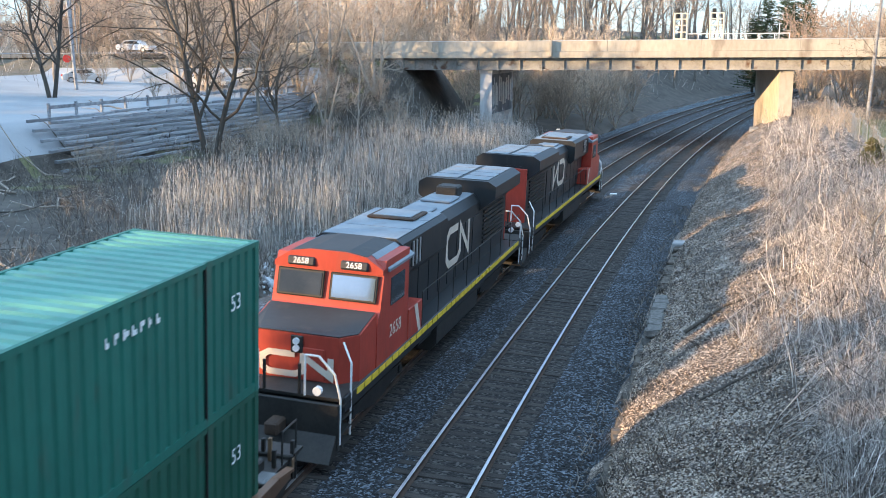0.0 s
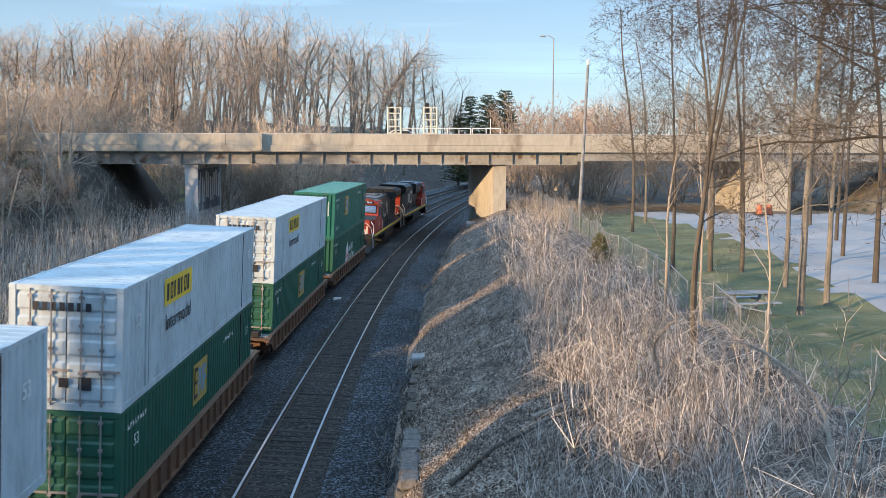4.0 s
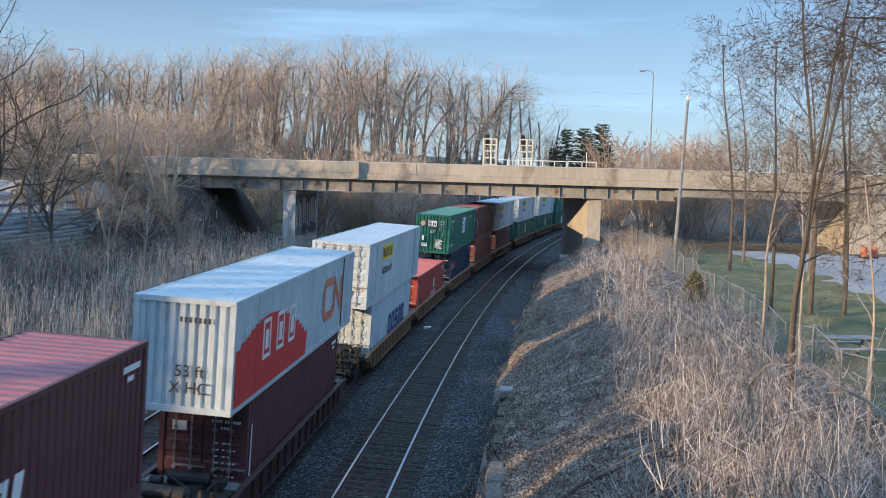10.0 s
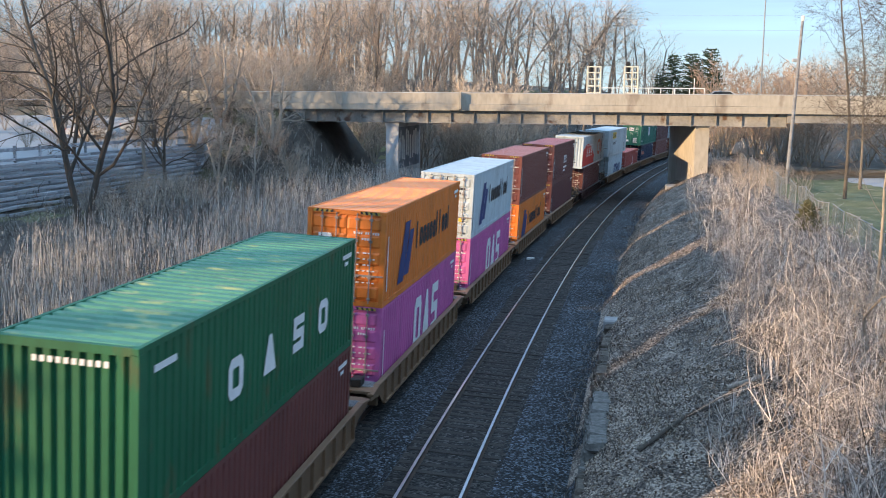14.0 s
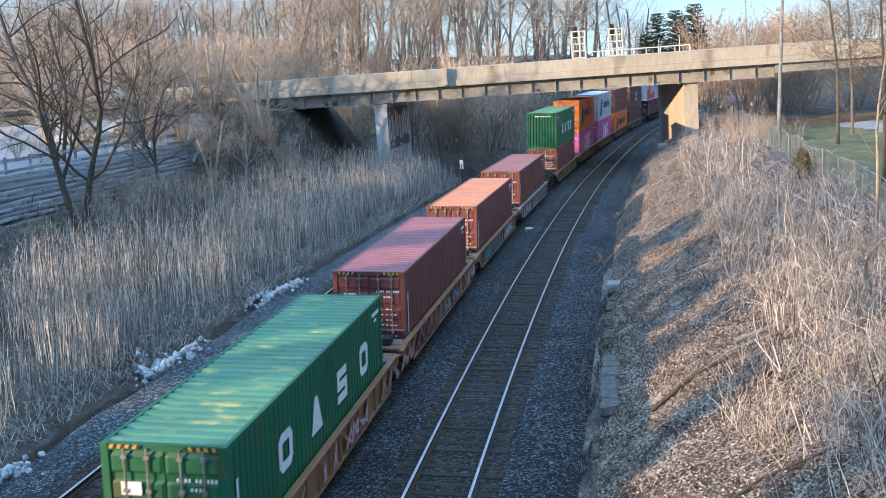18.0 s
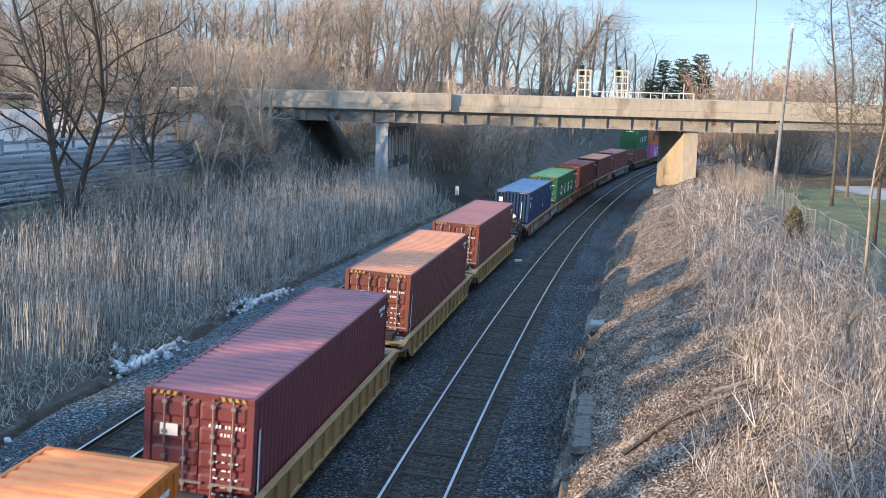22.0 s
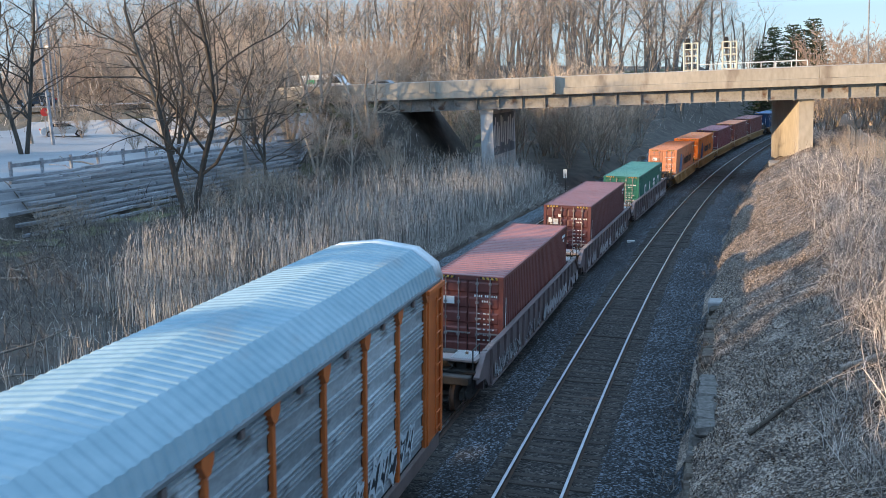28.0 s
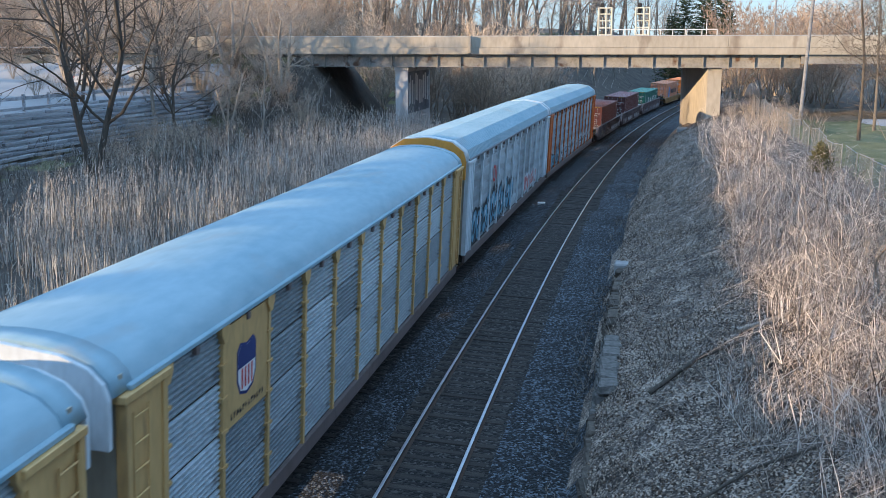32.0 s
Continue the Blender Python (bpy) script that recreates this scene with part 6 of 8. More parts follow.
carrier_marks(t), place(t, -121.4, FLOOR + HC)
mark_end(t, P_BROWN, [(-0.2, 1.05, 0.12, 0.5), (0.25, 0.9, 0.1, 0.7)], L53, "rust streaks")
# single well with red and white artwork
unit(-141.2, 12.5, P_DARKCAR, (3.3, False), (3.3, False), "dark well car with a painted white container")
place(iso("maroon container under a longer painted one", P_MAROON), -141.2, FLOOR)
t = big53("white long container with red wave, pictograms and red emblem", P_WHITE, roof=P_WHITE)
mark_side(t, M_RED, [(-7.9, 0.16, 7.9, 0.5)] + [(-7.9 + 0.42 * i, 0.66, 0.42, max(0.05, 1.5 * math.cos((i - 7) / 12 * 1.5))) for i in range(19)], "red painted wave", 2.6, "artwork")
mark_side(t, M_WHITE, [(y + dx, z, w, hh) for y in (-5.4, -3.9, -2.5) for dx, z, w, hh in ((0, 0.95, 0.12, 1.1), (0.7, 0.95, 0.12, 1.1), (0, 1.95, 0.82, 0.12), (0, 0.95, 0.82, 0.12), (0.25, 1.2, 0.34, 0.55))], "white pictogram frames", 2.612, "artwork")
band_mark(t, M_ORANGE, 2.6, 0.95, 3.0, 1.2, 0.3, 1.306, "orange-red continuous band emblem")
m = Matrix.Translation((0.2, -L53 / 2 - 0.02, 0.85)) @ END_ROT
written("53 ft\nX HC", 0.42, M_BLACK, t, m, "size_lettering", "black size lettering")
mark_end(t, M_BLACK, [(-0.1 + i * 0.12, 2.3, 0.07, 0.13) for i in range(7)], L53, "black code bars")
place(t, -141.2, FLOOR + HC)
# third car: five wells, tan sills
unit(-161.1, 12.5, P_TAN, (3.3, False), S, "tan well car with two maroon containers")
place(iso("maroon container low in the well", P_MAROON), -161.1, FLOOR)
c = iso("maroon container with white emblem and ribbed doors", P_MAROON, roof=P_PURPLE)
mark_side(c, M_WHITE, glyph_rows(-0.4, 1.5, 1.25, 0.6, 3, 0.15) + [(-0.6, 0.85, 2.0, 0.16, 0.1), (-0.5, 0.6, 1.2, 0.14, 0.1)], "white emblem bars")
mark_end(c, M_WHITE, [(-0.95, 1.9, 0.14, 0.24), (-0.75, 1.9, 0.14, 0.24), (-0.55, 1.9, 0.1, 0.24), (-0.95, 1.72, 0.5, 0.06)], L40, "white emblem bars")
place(c, -161.1, FLOOR + HC)
unit(-176.5, 12.5, P_TAN, S, S, "tan well car with maroon over orange containers")
c = iso("orange container with navy emblem and dark lettering", P_ORANGE)
liner_marks(c, HC), place(c, -176.5, FLOOR)
place(iso("maroon container with a white code strip", P_BROWN, roof=P_BROWN), -176.5, FLOOR + HC)
unit(-191.95, 12.5, P_TAN, S, S, "tan well car with white over magenta containers")
for o in (-191.95, -207.6):
    c = iso("magenta container with large white lettering blocks", P_PINK)
    big_letters(c, M_WHITE, 3, -1.5, 2.9, 0.42, 1.85, "large white lettering blocks"), place(c, o, FLOOR)
c = iso("white refrigerated container with dark emblem", P_WHITE, hazard=False)
liner_marks(c, HC, 0.3)
mark_end(c, M_BLACK, [(-0.02, 0.15, 0.04, 2.6), (-0.9, 2.2, 0.6, 0.1), (0.25, 2.2, 0.6, 0.1), (0.35, 2.0, 0.3, 0.08), (-0.12, 0.1, 0.03, 2.6)], L40, "black gaskets and lettering bars")
mark_end(c, M_YELLOW, [(0.62, 0.75, 0.16, 0.18)], L40, "yellow warning label")
place(c, -191.95, FLOOR + HC)
unit(-207.6, 12.5, P_TAN, S, S, "tan well car with orange over magenta containers")
c = iso("bright orange container with navy emblem and dark lettering", P_ORANGE)
liner_marks(c, HC, 0.2), place(c, -207.6, FLOOR + HC)
unit(-223.15, 12.5, P_TAN, S, (3.3, False), "tan well car with green over maroon containers")
place(iso("maroon container with scratched side", P_BROWN, STD), -223.15, FLOOR)
c = iso("green container with blank ribbed end and white letters", P_LEAF, HC, "blank", hazard=False)
big_letters(c, M_WHITE, 4, -2.6, 4.8, 1.0, 0.8, "white lettering blocks")
mark_end(c, M_WHITE, [(-0.5 + 0.13 * i, HC - 0.34, 0.08, 0.1) for i in range(10)], L40, "white code bars")
place(c, -223.15, FLOOR + STD)
# fourth car: single-stacked, scrawled sills
for o, lab, mat, H, roof, fwd, aft, sill in (
        (-243.1, "single maroon container in a scrawled well", P_BROWN, HC, P_BROWN, (3.3, False), S, SCRAWL_GREY),
        (-258.7, "single maroon container with reddish roof", P_BROWN, HC, P_PALEOR, S, S, SCRAWL_TEAL),
        (-274.1, "single maroon container with faded greyish roof", P_BROWN, HC, P_PURPLE, S, S, SCRAWL_WARM),
        (-289.6, "single green container with white letters", P_LEAF, HC, P_LEAF, S, S, SCRAWL_WARM),
        (-305.0, "single blue container with red and white placards", P_BLUE, HC, P_BLUETOP, S, (3.3, False), SCRAWL_TEAL),
        (-324.55, "single maroon container in a yellow well car", P_BROWN, HC, P_BROWN, (3.3, False), S, None),
        (-340.0, "single maroon container with salmon roof", P_BROWN, HC, P_PALEOR, S, S, None),
        (-355.65, "single wine-red container with ribbed roof", P_PURPLE, HC, P_PURPLE, S, S, None),
        (-371.6, "single orange container with navy emblem", P_ORANGE, HC, P_ORANGE, S, S, None),
        (-387.3, "single faded orange container with grey patches", P_PALEOR, HC, P_PALEOR, S, (3.3, False), None)):
    unit(o, 12.5, P_YELLOWCAR if sill is None else P_TAN, fwd, aft, "yellow ribbed well car" if sill is None else "well car with sprayed scrawl on its sill", sill)
    c = iso(lab, mat, H, "blank" if mat is P_BLUE else "doors", roof)
    if mat is P_LEAF:
        big_letters(c, M_WHITE, 4, -3.4, 5.6, 1.2, 0.85, "white lettering blocks")
    if mat in (P_ORANGE, P_PALEOR):
        liner_marks(c, HC, 0.4, M_NAVY if mat is P_ORANGE else M_PALEBLUE)
        mark_end(c, M_YELLOW, [(0.15, 0.6, 0.36, 0.4), (0.56, 0.6, 0.36, 0.4), (-0.62, 0.7, 0.14, 0.16)], L40, "yellow labels")
    if mat is P_BLUE:
        for x, z, mt in ((-0.05, 1.42, M_RED), (0.24, 1.2, M_WHITE)):
            diamond(c, mt, lambda u, v: (x + u, -L40 / 2 - 0.022, z + v), 0.17)
        for y, z, mt in ((1.35, 1.75, M_RED), (1.2, 1.4, M_WHITE)):
            diamond(c, mt, lambda u, v: (1.225, y + u, z + v), 0.2)
        mark_end(c, M_WHITE, [(-0.92, 2.15, 0.28, 0.32)] + [(0.68, 0.7 + 0.14 * q, 0.06, 0.1) for q in range(11)], L40, "white placards")
        mark_side(c, M_WHITE, [(-5.5, 1.75, 0.4, 0.42)], "white placard")
    place(c, o, FLOOR)
# last wells: dark cars with long floors
for o, lab, mat, sill, H in ((-408.75, "green container short of its long well, white letters", P_GREEN, SCRAWL_DARK, STD),
                             (-427.7, "wine-red container with white emblem on its door", P_MAROON, SCRAWL_DARK, HC),
                             (-446.7, "brown-red container in a scrawled dark well", P_BROWN, SCRAWL_DARK, HC)):
    place(well_car("dark scrawled long well car with deep sides", L53 - 0.4, P_DEEPCAR, (4.1, False) if o > -410 else (1.35, False), (1.35, False), sill, 1.5), o - 0.85)
    c = iso(lab, mat, H)
    if mat is P_GREEN:
        big_letters(c, M_WHITE, 4, -3.4, 5.6, 1.0, 0.8, "white lettering blocks")
    if mat is P_MAROON:
        mark_end(c, M_WHITE, [(-0.95, 2.0, 0.14, 0.26), (-0.77, 2.0, 0.14, 0.2), (-0.6, 2.0, 0.14, 0.2), (-0.45, 2.3, 0.14, 0.14)], L40, "white emblem blocks")
        mark_end(c, M_YELLOW, [(-1.0, 1.1, 0.34, 0.2)], L40, "yellow label")
        mark_side(c, M_WHITE, glyph_rows(-5.6, -4.9, 0.6, 0.5, 3), "white emblem blocks")
    place(c, o, FLOOR)
place(auto_rack("orange-posted automobile rack with ribbed pale roof and scrawl", P_ARORANGE, True, P_ARORANGE, scrawl=((-11.2, -7.2, 1.15, "bubble"), (-6.2, 0.5, 1.3, "spiky"), (1.2, 11, 1.1, "spiky")), gable_mat=P_ARWHITE), -474.5)
white_rack = auto_rack("white-posted automobile rack with ribbed roof and sprayed letters", P_ARWHITE, True, P_ARWHITE, scrawl=((-10.8, -1.0, 1.7, "bubble"), (3.5, 8.4, 1.15, "red")), gable_mat=P_ARAMBER)
band_mark(white_rack, M_RED, -6.6, 3.3, 0.75, 0.62, 0.13, 1.585, "red looped emblem stroke")
mark_side(white_rack, M_BLACK, glyph_rows(-6.9, -5.2, 2.75, 0.22, 6), "dark code bars", 3.17)
place(white_rack, -501.3)
place(auto_rack("yellow automobile rack with smooth pale roof and shield", P_ARYELLOW, False, P_ARYELLOW, emblem=True, gable_mat=P_ARWHITE), -528.8)
place(auto_rack("yellow automobile rack with grey panels", P_ARYELLOW, False, P_ARYELLOW, gable_mat=P_ARWHITE), -556.0)


# ---------------------------------------------------------------- plants
class Wood:
    """Collects tapered rods as plain vertex and face lists."""

    def __init__(self):
        self.v, self.f = [], []

    def rod(self, p, q, r0, r1, n):
        w = (q - p)
        if w.length < 1e-6:
            return
        w.normalize()
        u = w.cross(Vector((0, 0, 1)) if abs(w.z) < 0.9 else Vector((1, 0, 0))).normalized()
        k = w.cross(u)
        b = len(self.v)
        if r1 <= 0:
            for i in range(3):
                a = 2.0944 * i
                self.v.append(tuple(p + (u * math.cos(a) + k * math.sin(a)) * r0))
            self.v.append(tuple(q))
            self.f += [(b, b + 1, b + 3), (b + 1, b + 2, b + 3), (b + 2, b, b + 3)]
            return
        for c, r in ((p, r0), (q, r1)):
            for i in range(n):
                a = 2 * math.pi * i / n
                self.v.append(tuple(c + (u * math.cos(a) + k * math.sin(a)) * r))
        for i in range(n):
            self.f.append((b + i, b + (i + 1) % n, b + n + (i + 1) % n, b + n + i))

    def mesh(self, name, mat):
        me = mesh_of(name, self.v, self.f)
        me.materials.append(mat)
        return me


def wander(rnd, d, amount, lift=0.0):
    d = d + Vector((rnd.gauss(0, amount), rnd.gauss(0, amount), rnd.gauss(0, amount) + lift))
    return d.normalized()


def limb(rnd, wood, twig, p, d, length, r, level, cfg):
    """One limb in bending pieces; sheds smaller ones on the way."""
    n = cfg["pieces"][level]
    step = length / n
    sides = cfg["sides"][level]
    for i in range(n):
        q = p + d * step
        r1 = r * (1 - cfg.get("taper", 0.75) / n)
        last = i == n - 1
        if level >= cfg["levels"]:
            twig.rod(p, q, max(r, cfg.get('least', 0)), 0 if last else r1, 3)
        else:
            wood.rod(p, q, r, r1, sides)
        t = (i + 1) / n
        if level < cfg["levels"] and t >= cfg["from"][level]:
            for _ in range(cfg["kids"][level]):
                a = rnd.uniform(0, 2 * math.pi)
                u = d.cross(Vector((0.3, 0.2, 1)) if abs(d.z) < 0.95 else Vector((1, 0, 0))).normalized()
                k = d.cross(u)
                s = radians(rnd.uniform(*cfg["angle"][level]))
                nd = d * math.cos(s) + (u * math.cos(a) + k * math.sin(a)) * math.sin(s)
                limb(rnd, wood, twig, q, nd.normalized(), length * rnd.uniform(*cfg["ratio"][level]) * (1.15 - 0.55 * t), r1 * rnd.uniform(0.4, 0.62) * cfg.get("thin", 1.0), level + 1, cfg)
        p, r = q, r1
        d = wander(rnd, d, cfg["bend"][level], cfg["lift"][level])


FAR_TREE = dict(levels=3, pieces=[7, 4, 3, 2], sides=[5, 3, 3, 3], kids=[2, 2, 3, 0], angle=[(28, 62), (25, 60), (25, 62)], ratio=[(0.34, 0.5), (0.42, 0.64), (0.42, 0.72)], bend=[0.09, 0.13, 0.17, 0.2], lift=[0.02, 0.07, 0.07, 0.04], least=0.021, thin=0.85)
FAR_TREE["from"] = [0.36, 0.3, 0.3]
DEEP_TREE = dict(FAR_TREE, pieces=[6, 3, 2, 1], kids=[2, 2, 2, 0], least=0.03)
NEAR_TREE = dict(levels=4, pieces=[8, 5, 4, 2, 1], sides=[9, 6, 4, 3, 3], kids=[2, 2, 2, 3, 0], angle=[(35, 75), (30, 65), (28, 65), (25, 70)], ratio=[(0.26, 0.42), (0.42, 0.62), (0.45, 0.7), (0.5, 0.85)], bend=[0.05, 0.12, 0.16, 0.2, 0.25], lift=[0.03, 0.04, 0.03, 0.02, 0.0])
NEAR_TREE["from"] = [0.35, 0.25, 0.25, 0.3]
# open forks with few, clear limbs
FORK_TREE = dict(levels=3, pieces=[9, 6, 4, 2], sides=[9, 6, 4, 3], kids=[1, 1, 2, 0], angle=[(30, 66), (28, 66), (25, 70)], ratio=[(0.38, 0.64), (0.4, 0.65), (0.3, 0.55)], bend=[0.1, 0.16, 0.2, 0.25], lift=[0.05, 0.04, 0.03, 0.01], least=0.011)
FORK_TREE["from"] = [0.2, 0.25, 0.2]
SLIM_TREE = dict(FORK_TREE, pieces=[11, 6, 4, 2], kids=[1, 2, 2, 0], ratio=[(0.3, 0.52), (0.35, 0.6), (0.3, 0.55)], angle=[(30, 70), (30, 65), (25, 70)], bend=[0.045, 0.12, 0.18, 0.25], least=0.006, thin=0.65, taper=1.1)
SLIM_TREE["from"] = [0.3, 0.25, 0.2]
SLIM_PARK = dict(FORK_TREE, pieces=[12, 6, 4, 2], kids=[2, 2, 2, 0], ratio=[(0.18, 0.36), (0.35, 0.6), (0.35, 0.65)], angle=[(35, 75), (30, 65), (25, 70)], bend=[0.03, 0.12, 0.18, 0.25], least=0.011, thin=0.8, taper=1.15)
SLIM_PARK["from"] = [0.22, 0.25, 0.2]
SHRUB = dict(levels=2, pieces=[4, 3, 1], sides=[4, 3, 3], kids=[3, 3, 0], angle=[(20, 55), (25, 65)], ratio=[(0.45, 0.7), (0.4, 0.7)], bend=[0.14, 0.2, 0.25], lift=[0.03, 0.03, 0.0])
SHRUB["from"] = [0.25, 0.3]
THICKET = dict(levels=2, pieces=[5, 3, 1], sides=[4, 3, 3], kids=[3, 3, 0], angle=[(10, 38), (15, 50)], ratio=[(0.3, 0.5), (0.35, 0.6)], bend=[0.1, 0.14, 0.2], lift=[0.05, 0.06, 0.0], least=0.026)
THICKET["from"] = [0.2, 0.3]


def tree_meshes(seed, height, r, cfg, stems=1, lean=0.0, bark=None, twigs=None):
    rnd = random.Random(seed)
    wood, twig = Wood(), Wood()
    for s in range(stems):
        a = rnd.uniform(0, 6.28) if stems == 1 else 6.28 * s / stems + 0.7
        d = Vector((math.cos(a) * lean, math.sin(a) * lean, 1)).normalized()
        p = Vector((math.cos(a), math.sin(a), 0)) * (0 if stems == 1 else r * 1.1) + Vector((0, 0, -0.25))
        wood.rod(p, p + Vector((0, 0, 0.35)), r * 1.7, r * 1.08, cfg["sides"][0])
        limb(rnd, wood, twig, p + Vector((0, 0, 0.3)), d, height * rnd.uniform(0.9, 1.0), r, 0, cfg)
    return wood.mesh("trunk", bark or BARK), twig.mesh("crown", twigs or TWIG)


def tree(meshes, label, name="bare_tree", group="bare trees", cat="tree"):
    t = thing(name, label, cat, group)
    part("trunk", meshes[0], list(meshes[0].materials), t)
    part("crown", meshes[1], list(meshes[1].materials), t, kind="stuff")
    return t


def stand(t, x, y, turn=0.0, scale=1.0, sink=0.1, z=None):
    t.location = (x, y, (ground_z(x, y) if z is None else z) - sink)
    t.rotation_euler.z = turn
    t.scale = (scale,) * 3
    return t


RND = random.Random(12)
TWIGMID = surf("brown_twigs", (0.2, 0.145, 0.11), (0.48, 0.355, 0.27), 0.4, 0.95, vary=0.3)
# woodland behind the bridge and to the left: a few grown forms, copied
FORMS = [tree(tree_meshes(100 + i, 17 + (i % 3) * 1.5, 0.32, FAR_TREE, bark=(BARKMID, BARKDARK, BARKMID)[i % 3], twigs=(TWIGMID, TWIGMID, TWIG, TWIGMID, TWIG, TWIGMID, TWIGMID)[i]), "tall bare deciduous tree in the woodland") for i in range(7)]
BUSHES = [tree(tree_meshes(200 + i, 4.2, 0.05, SHRUB, 4, 0.35, twigs=(TWIG, TWIGDARK, TWIGMID, TWIG)[i]), "bare brown undergrowth shrub", "bare_shrub", "bare shrubs", "shrub") for i in range(4)]


def clear_of_line(x, y, gap):
    lx, sl = line(min(y, 400))
    u = x - lx
    return u < -gap - 9 or u > gap


THICKETS = [tree(tree_meshes(700 + i, 7.5, 0.06, THICKET, 6, 0.32, twigs=(TWIG, TWIGDARK, TWIG, TWIGMID)[i]), "dense brown thicket of bare saplings", "thicket", "thickets", "shrub") for i in range(4)]
spots, thick, far = [], [], []
for y0, y1, n, left, right in ((132, 150, 46, -108, 6), (150, 172, 76, -118, 10), (172, 200, 120, -128, 6), (200, 250, 170, -140, 8)):
    for _ in range(n):
        x, y = RND.uniform(left, right), RND.uniform(y0, y1)
        if clear_of_line(x, y, 9):
            (spots if y < 150 else far).append((x, y, RND.uniform(0.66, 0.84) * (1.0 + 0.5 * smooth01(165, 225, y) * smooth01(-95, -40, x))))
for _ in range(22):
    spots.append((RND.uniform(-150, -72), RND.uniform(76, 122), RND.uniform(0.42, 0.62)))
for _ in range(20):
    spots.append((RND.uniform(30, 100), RND.uniform(116, 160), RND.uniform(0.5, 0.75)))
for _ in range(230):
    x, y = RND.uniform(-12, 190), RND.uniform(225, 340)
    if clear_of_line(x, y, 8):
        far.append((x, y, RND.uniform(0.62, 0.9)))
for i, (x, y, s) in enumerate(spots):
    f = FORMS[i % 7] if i < 7 or x > -55 else FORMS[(1, 2, 4)[i % 3]]
    stand(f if i < 7 else copy_thing(f, Matrix()), x, y, RND.uniform(0, 6.28), s)


def joined(name, label, cat, items):
    """Many meshes, each under a matrix, as one object."""
    cos, idx, tot, mi, base = [], [], [], [], 0
    mats = []
    for me, m in items:
        n = len(me.vertices)
        co = np.empty(n * 3)
        me.vertices.foreach_get("co", co)
        a = np.array(m)
        cos.append(co.reshape(-1, 3) @ a[:3, :3].T + a[:3, 3])
        li, pt = np.empty(len(me.loops), dtype=np.int32), np.empty(len(me.polygons), dtype=np.int32)
        me.loops.foreach_get("vertex_index", li)
        me.polygons.foreach_get("loop_total", pt)
        idx.append(li + base)
        tot.append(pt)
        if me.materials[0] not in mats:
            mats.append(me.materials[0])
        mi.append(np.full(len(pt), mats.index(me.materials[0]), dtype=np.int32))
        base += n
    co, li, pt = np.concatenate(cos), np.concatenate(idx), np.concatenate(tot)
    me = bpy.data.meshes.new(name)
    me.vertices.add(len(co))
    me.vertices.foreach_set("co", co.ravel())
    me.loops.add(len(li))
    me.loops.foreach_set("vertex_index", li)
    me.polygons.add(len(pt))
    me.polygons.foreach_set("loop_start", np.concatenate(([0], np.cumsum(pt)[:-1])).astype(np.int32))
    me.polygons.foreach_set("loop_total", pt)
    for m in mats:
        me.materials.append(m)
    me.polygons.foreach_set("material_index", np.concatenate(mi))
    me.update(calc_edges=True)
    return tagged(new(name, me), label, cat, kind="stuff")


forest = []
DEEP = [tree_meshes(150 + i, 17.5 + (i % 2) * 1.5, 0.3, DEEP_TREE, bark=BARKMID, twigs=(TWIGMID, TWIG, TWIGMID, TWIG)[i]) for i in range(4)]
for i, (x, y, s) in enumerate(far):
    m = Matrix.Translation((x, y, ground_z(x, y) - 0.1)) @ Matrix.Rotation(RND.uniform(0, 6.28), 4, "Z") @ Matrix.Scale(s, 4)
    forest += [(me, m) for me in DEEP[i % 4]]
joined("woodland", "bare brown winter woodland rising behind the bridge", "woodland", forest)
for _ in range(185):
    x, y = RND.uniform(-105, 22), RND.uniform(112, 148)
    if clear_of_line(x, y, 6):
        thick.append((x, y, RND.uniform(0.7, 1.35)))
for _ in range(5):
    thick.append((RND.uniform(-66, -46), RND.uniform(84, 96), RND.uniform(0.35, 0.6)))
for _ in range(16):
    thick.append((RND.uniform(-48, -27), RND.uniform(82, 96.4), RND.uniform(0.18, 0.4)))
for _ in range(7):
    thick.append((RND.uniform(-46, -36), RND.uniform(84, 96.5), RND.uniform(0.35, 0.6)))
for i, (x, y, s) in enumerate(thick):
    f = THICKETS[i % 4] if i < 4 or y < 110 else THICKETS[(0, 2, 3)[i % 3]]
    stand(f if i < 4 else copy_thing(f, Matrix()), x, y, RND.uniform(0, 6.28), s)
bush_spots = []
for _ in range(110):
    x, y = RND.uniform(-60, 60), RND.uniform(111, 128)
    if clear_of_line(x, y, 5):
        bush_spots.append((x, y, RND.uniform(0.8, 2.0)))
for _ in range(40):
    bush_spots.append((RND.uniform(-50, -25), RND.uniform(70, 97), RND.uniform(0.35, 0.65)))
for _ in range(34):
    y = RND.uniform(48, 96)
    bush_spots.append((line(y)[0] + RND.uniform(-36, -27), y, RND.uniform(0.3, 0.6)))
for _ in range(26):
    bush_spots.append((RND.uniform(6.5, 12), RND.uniform(70, 96), RND.uniform(0.28, 0.55)))
for i, (x, y, s) in enumerate(bush_spots):
    f = BUSHES[i % 4]
    t = f if i < 4 else copy_thing(f, Matrix())
    stand(t, x, y, RND.uniform(0, 6.28), s)


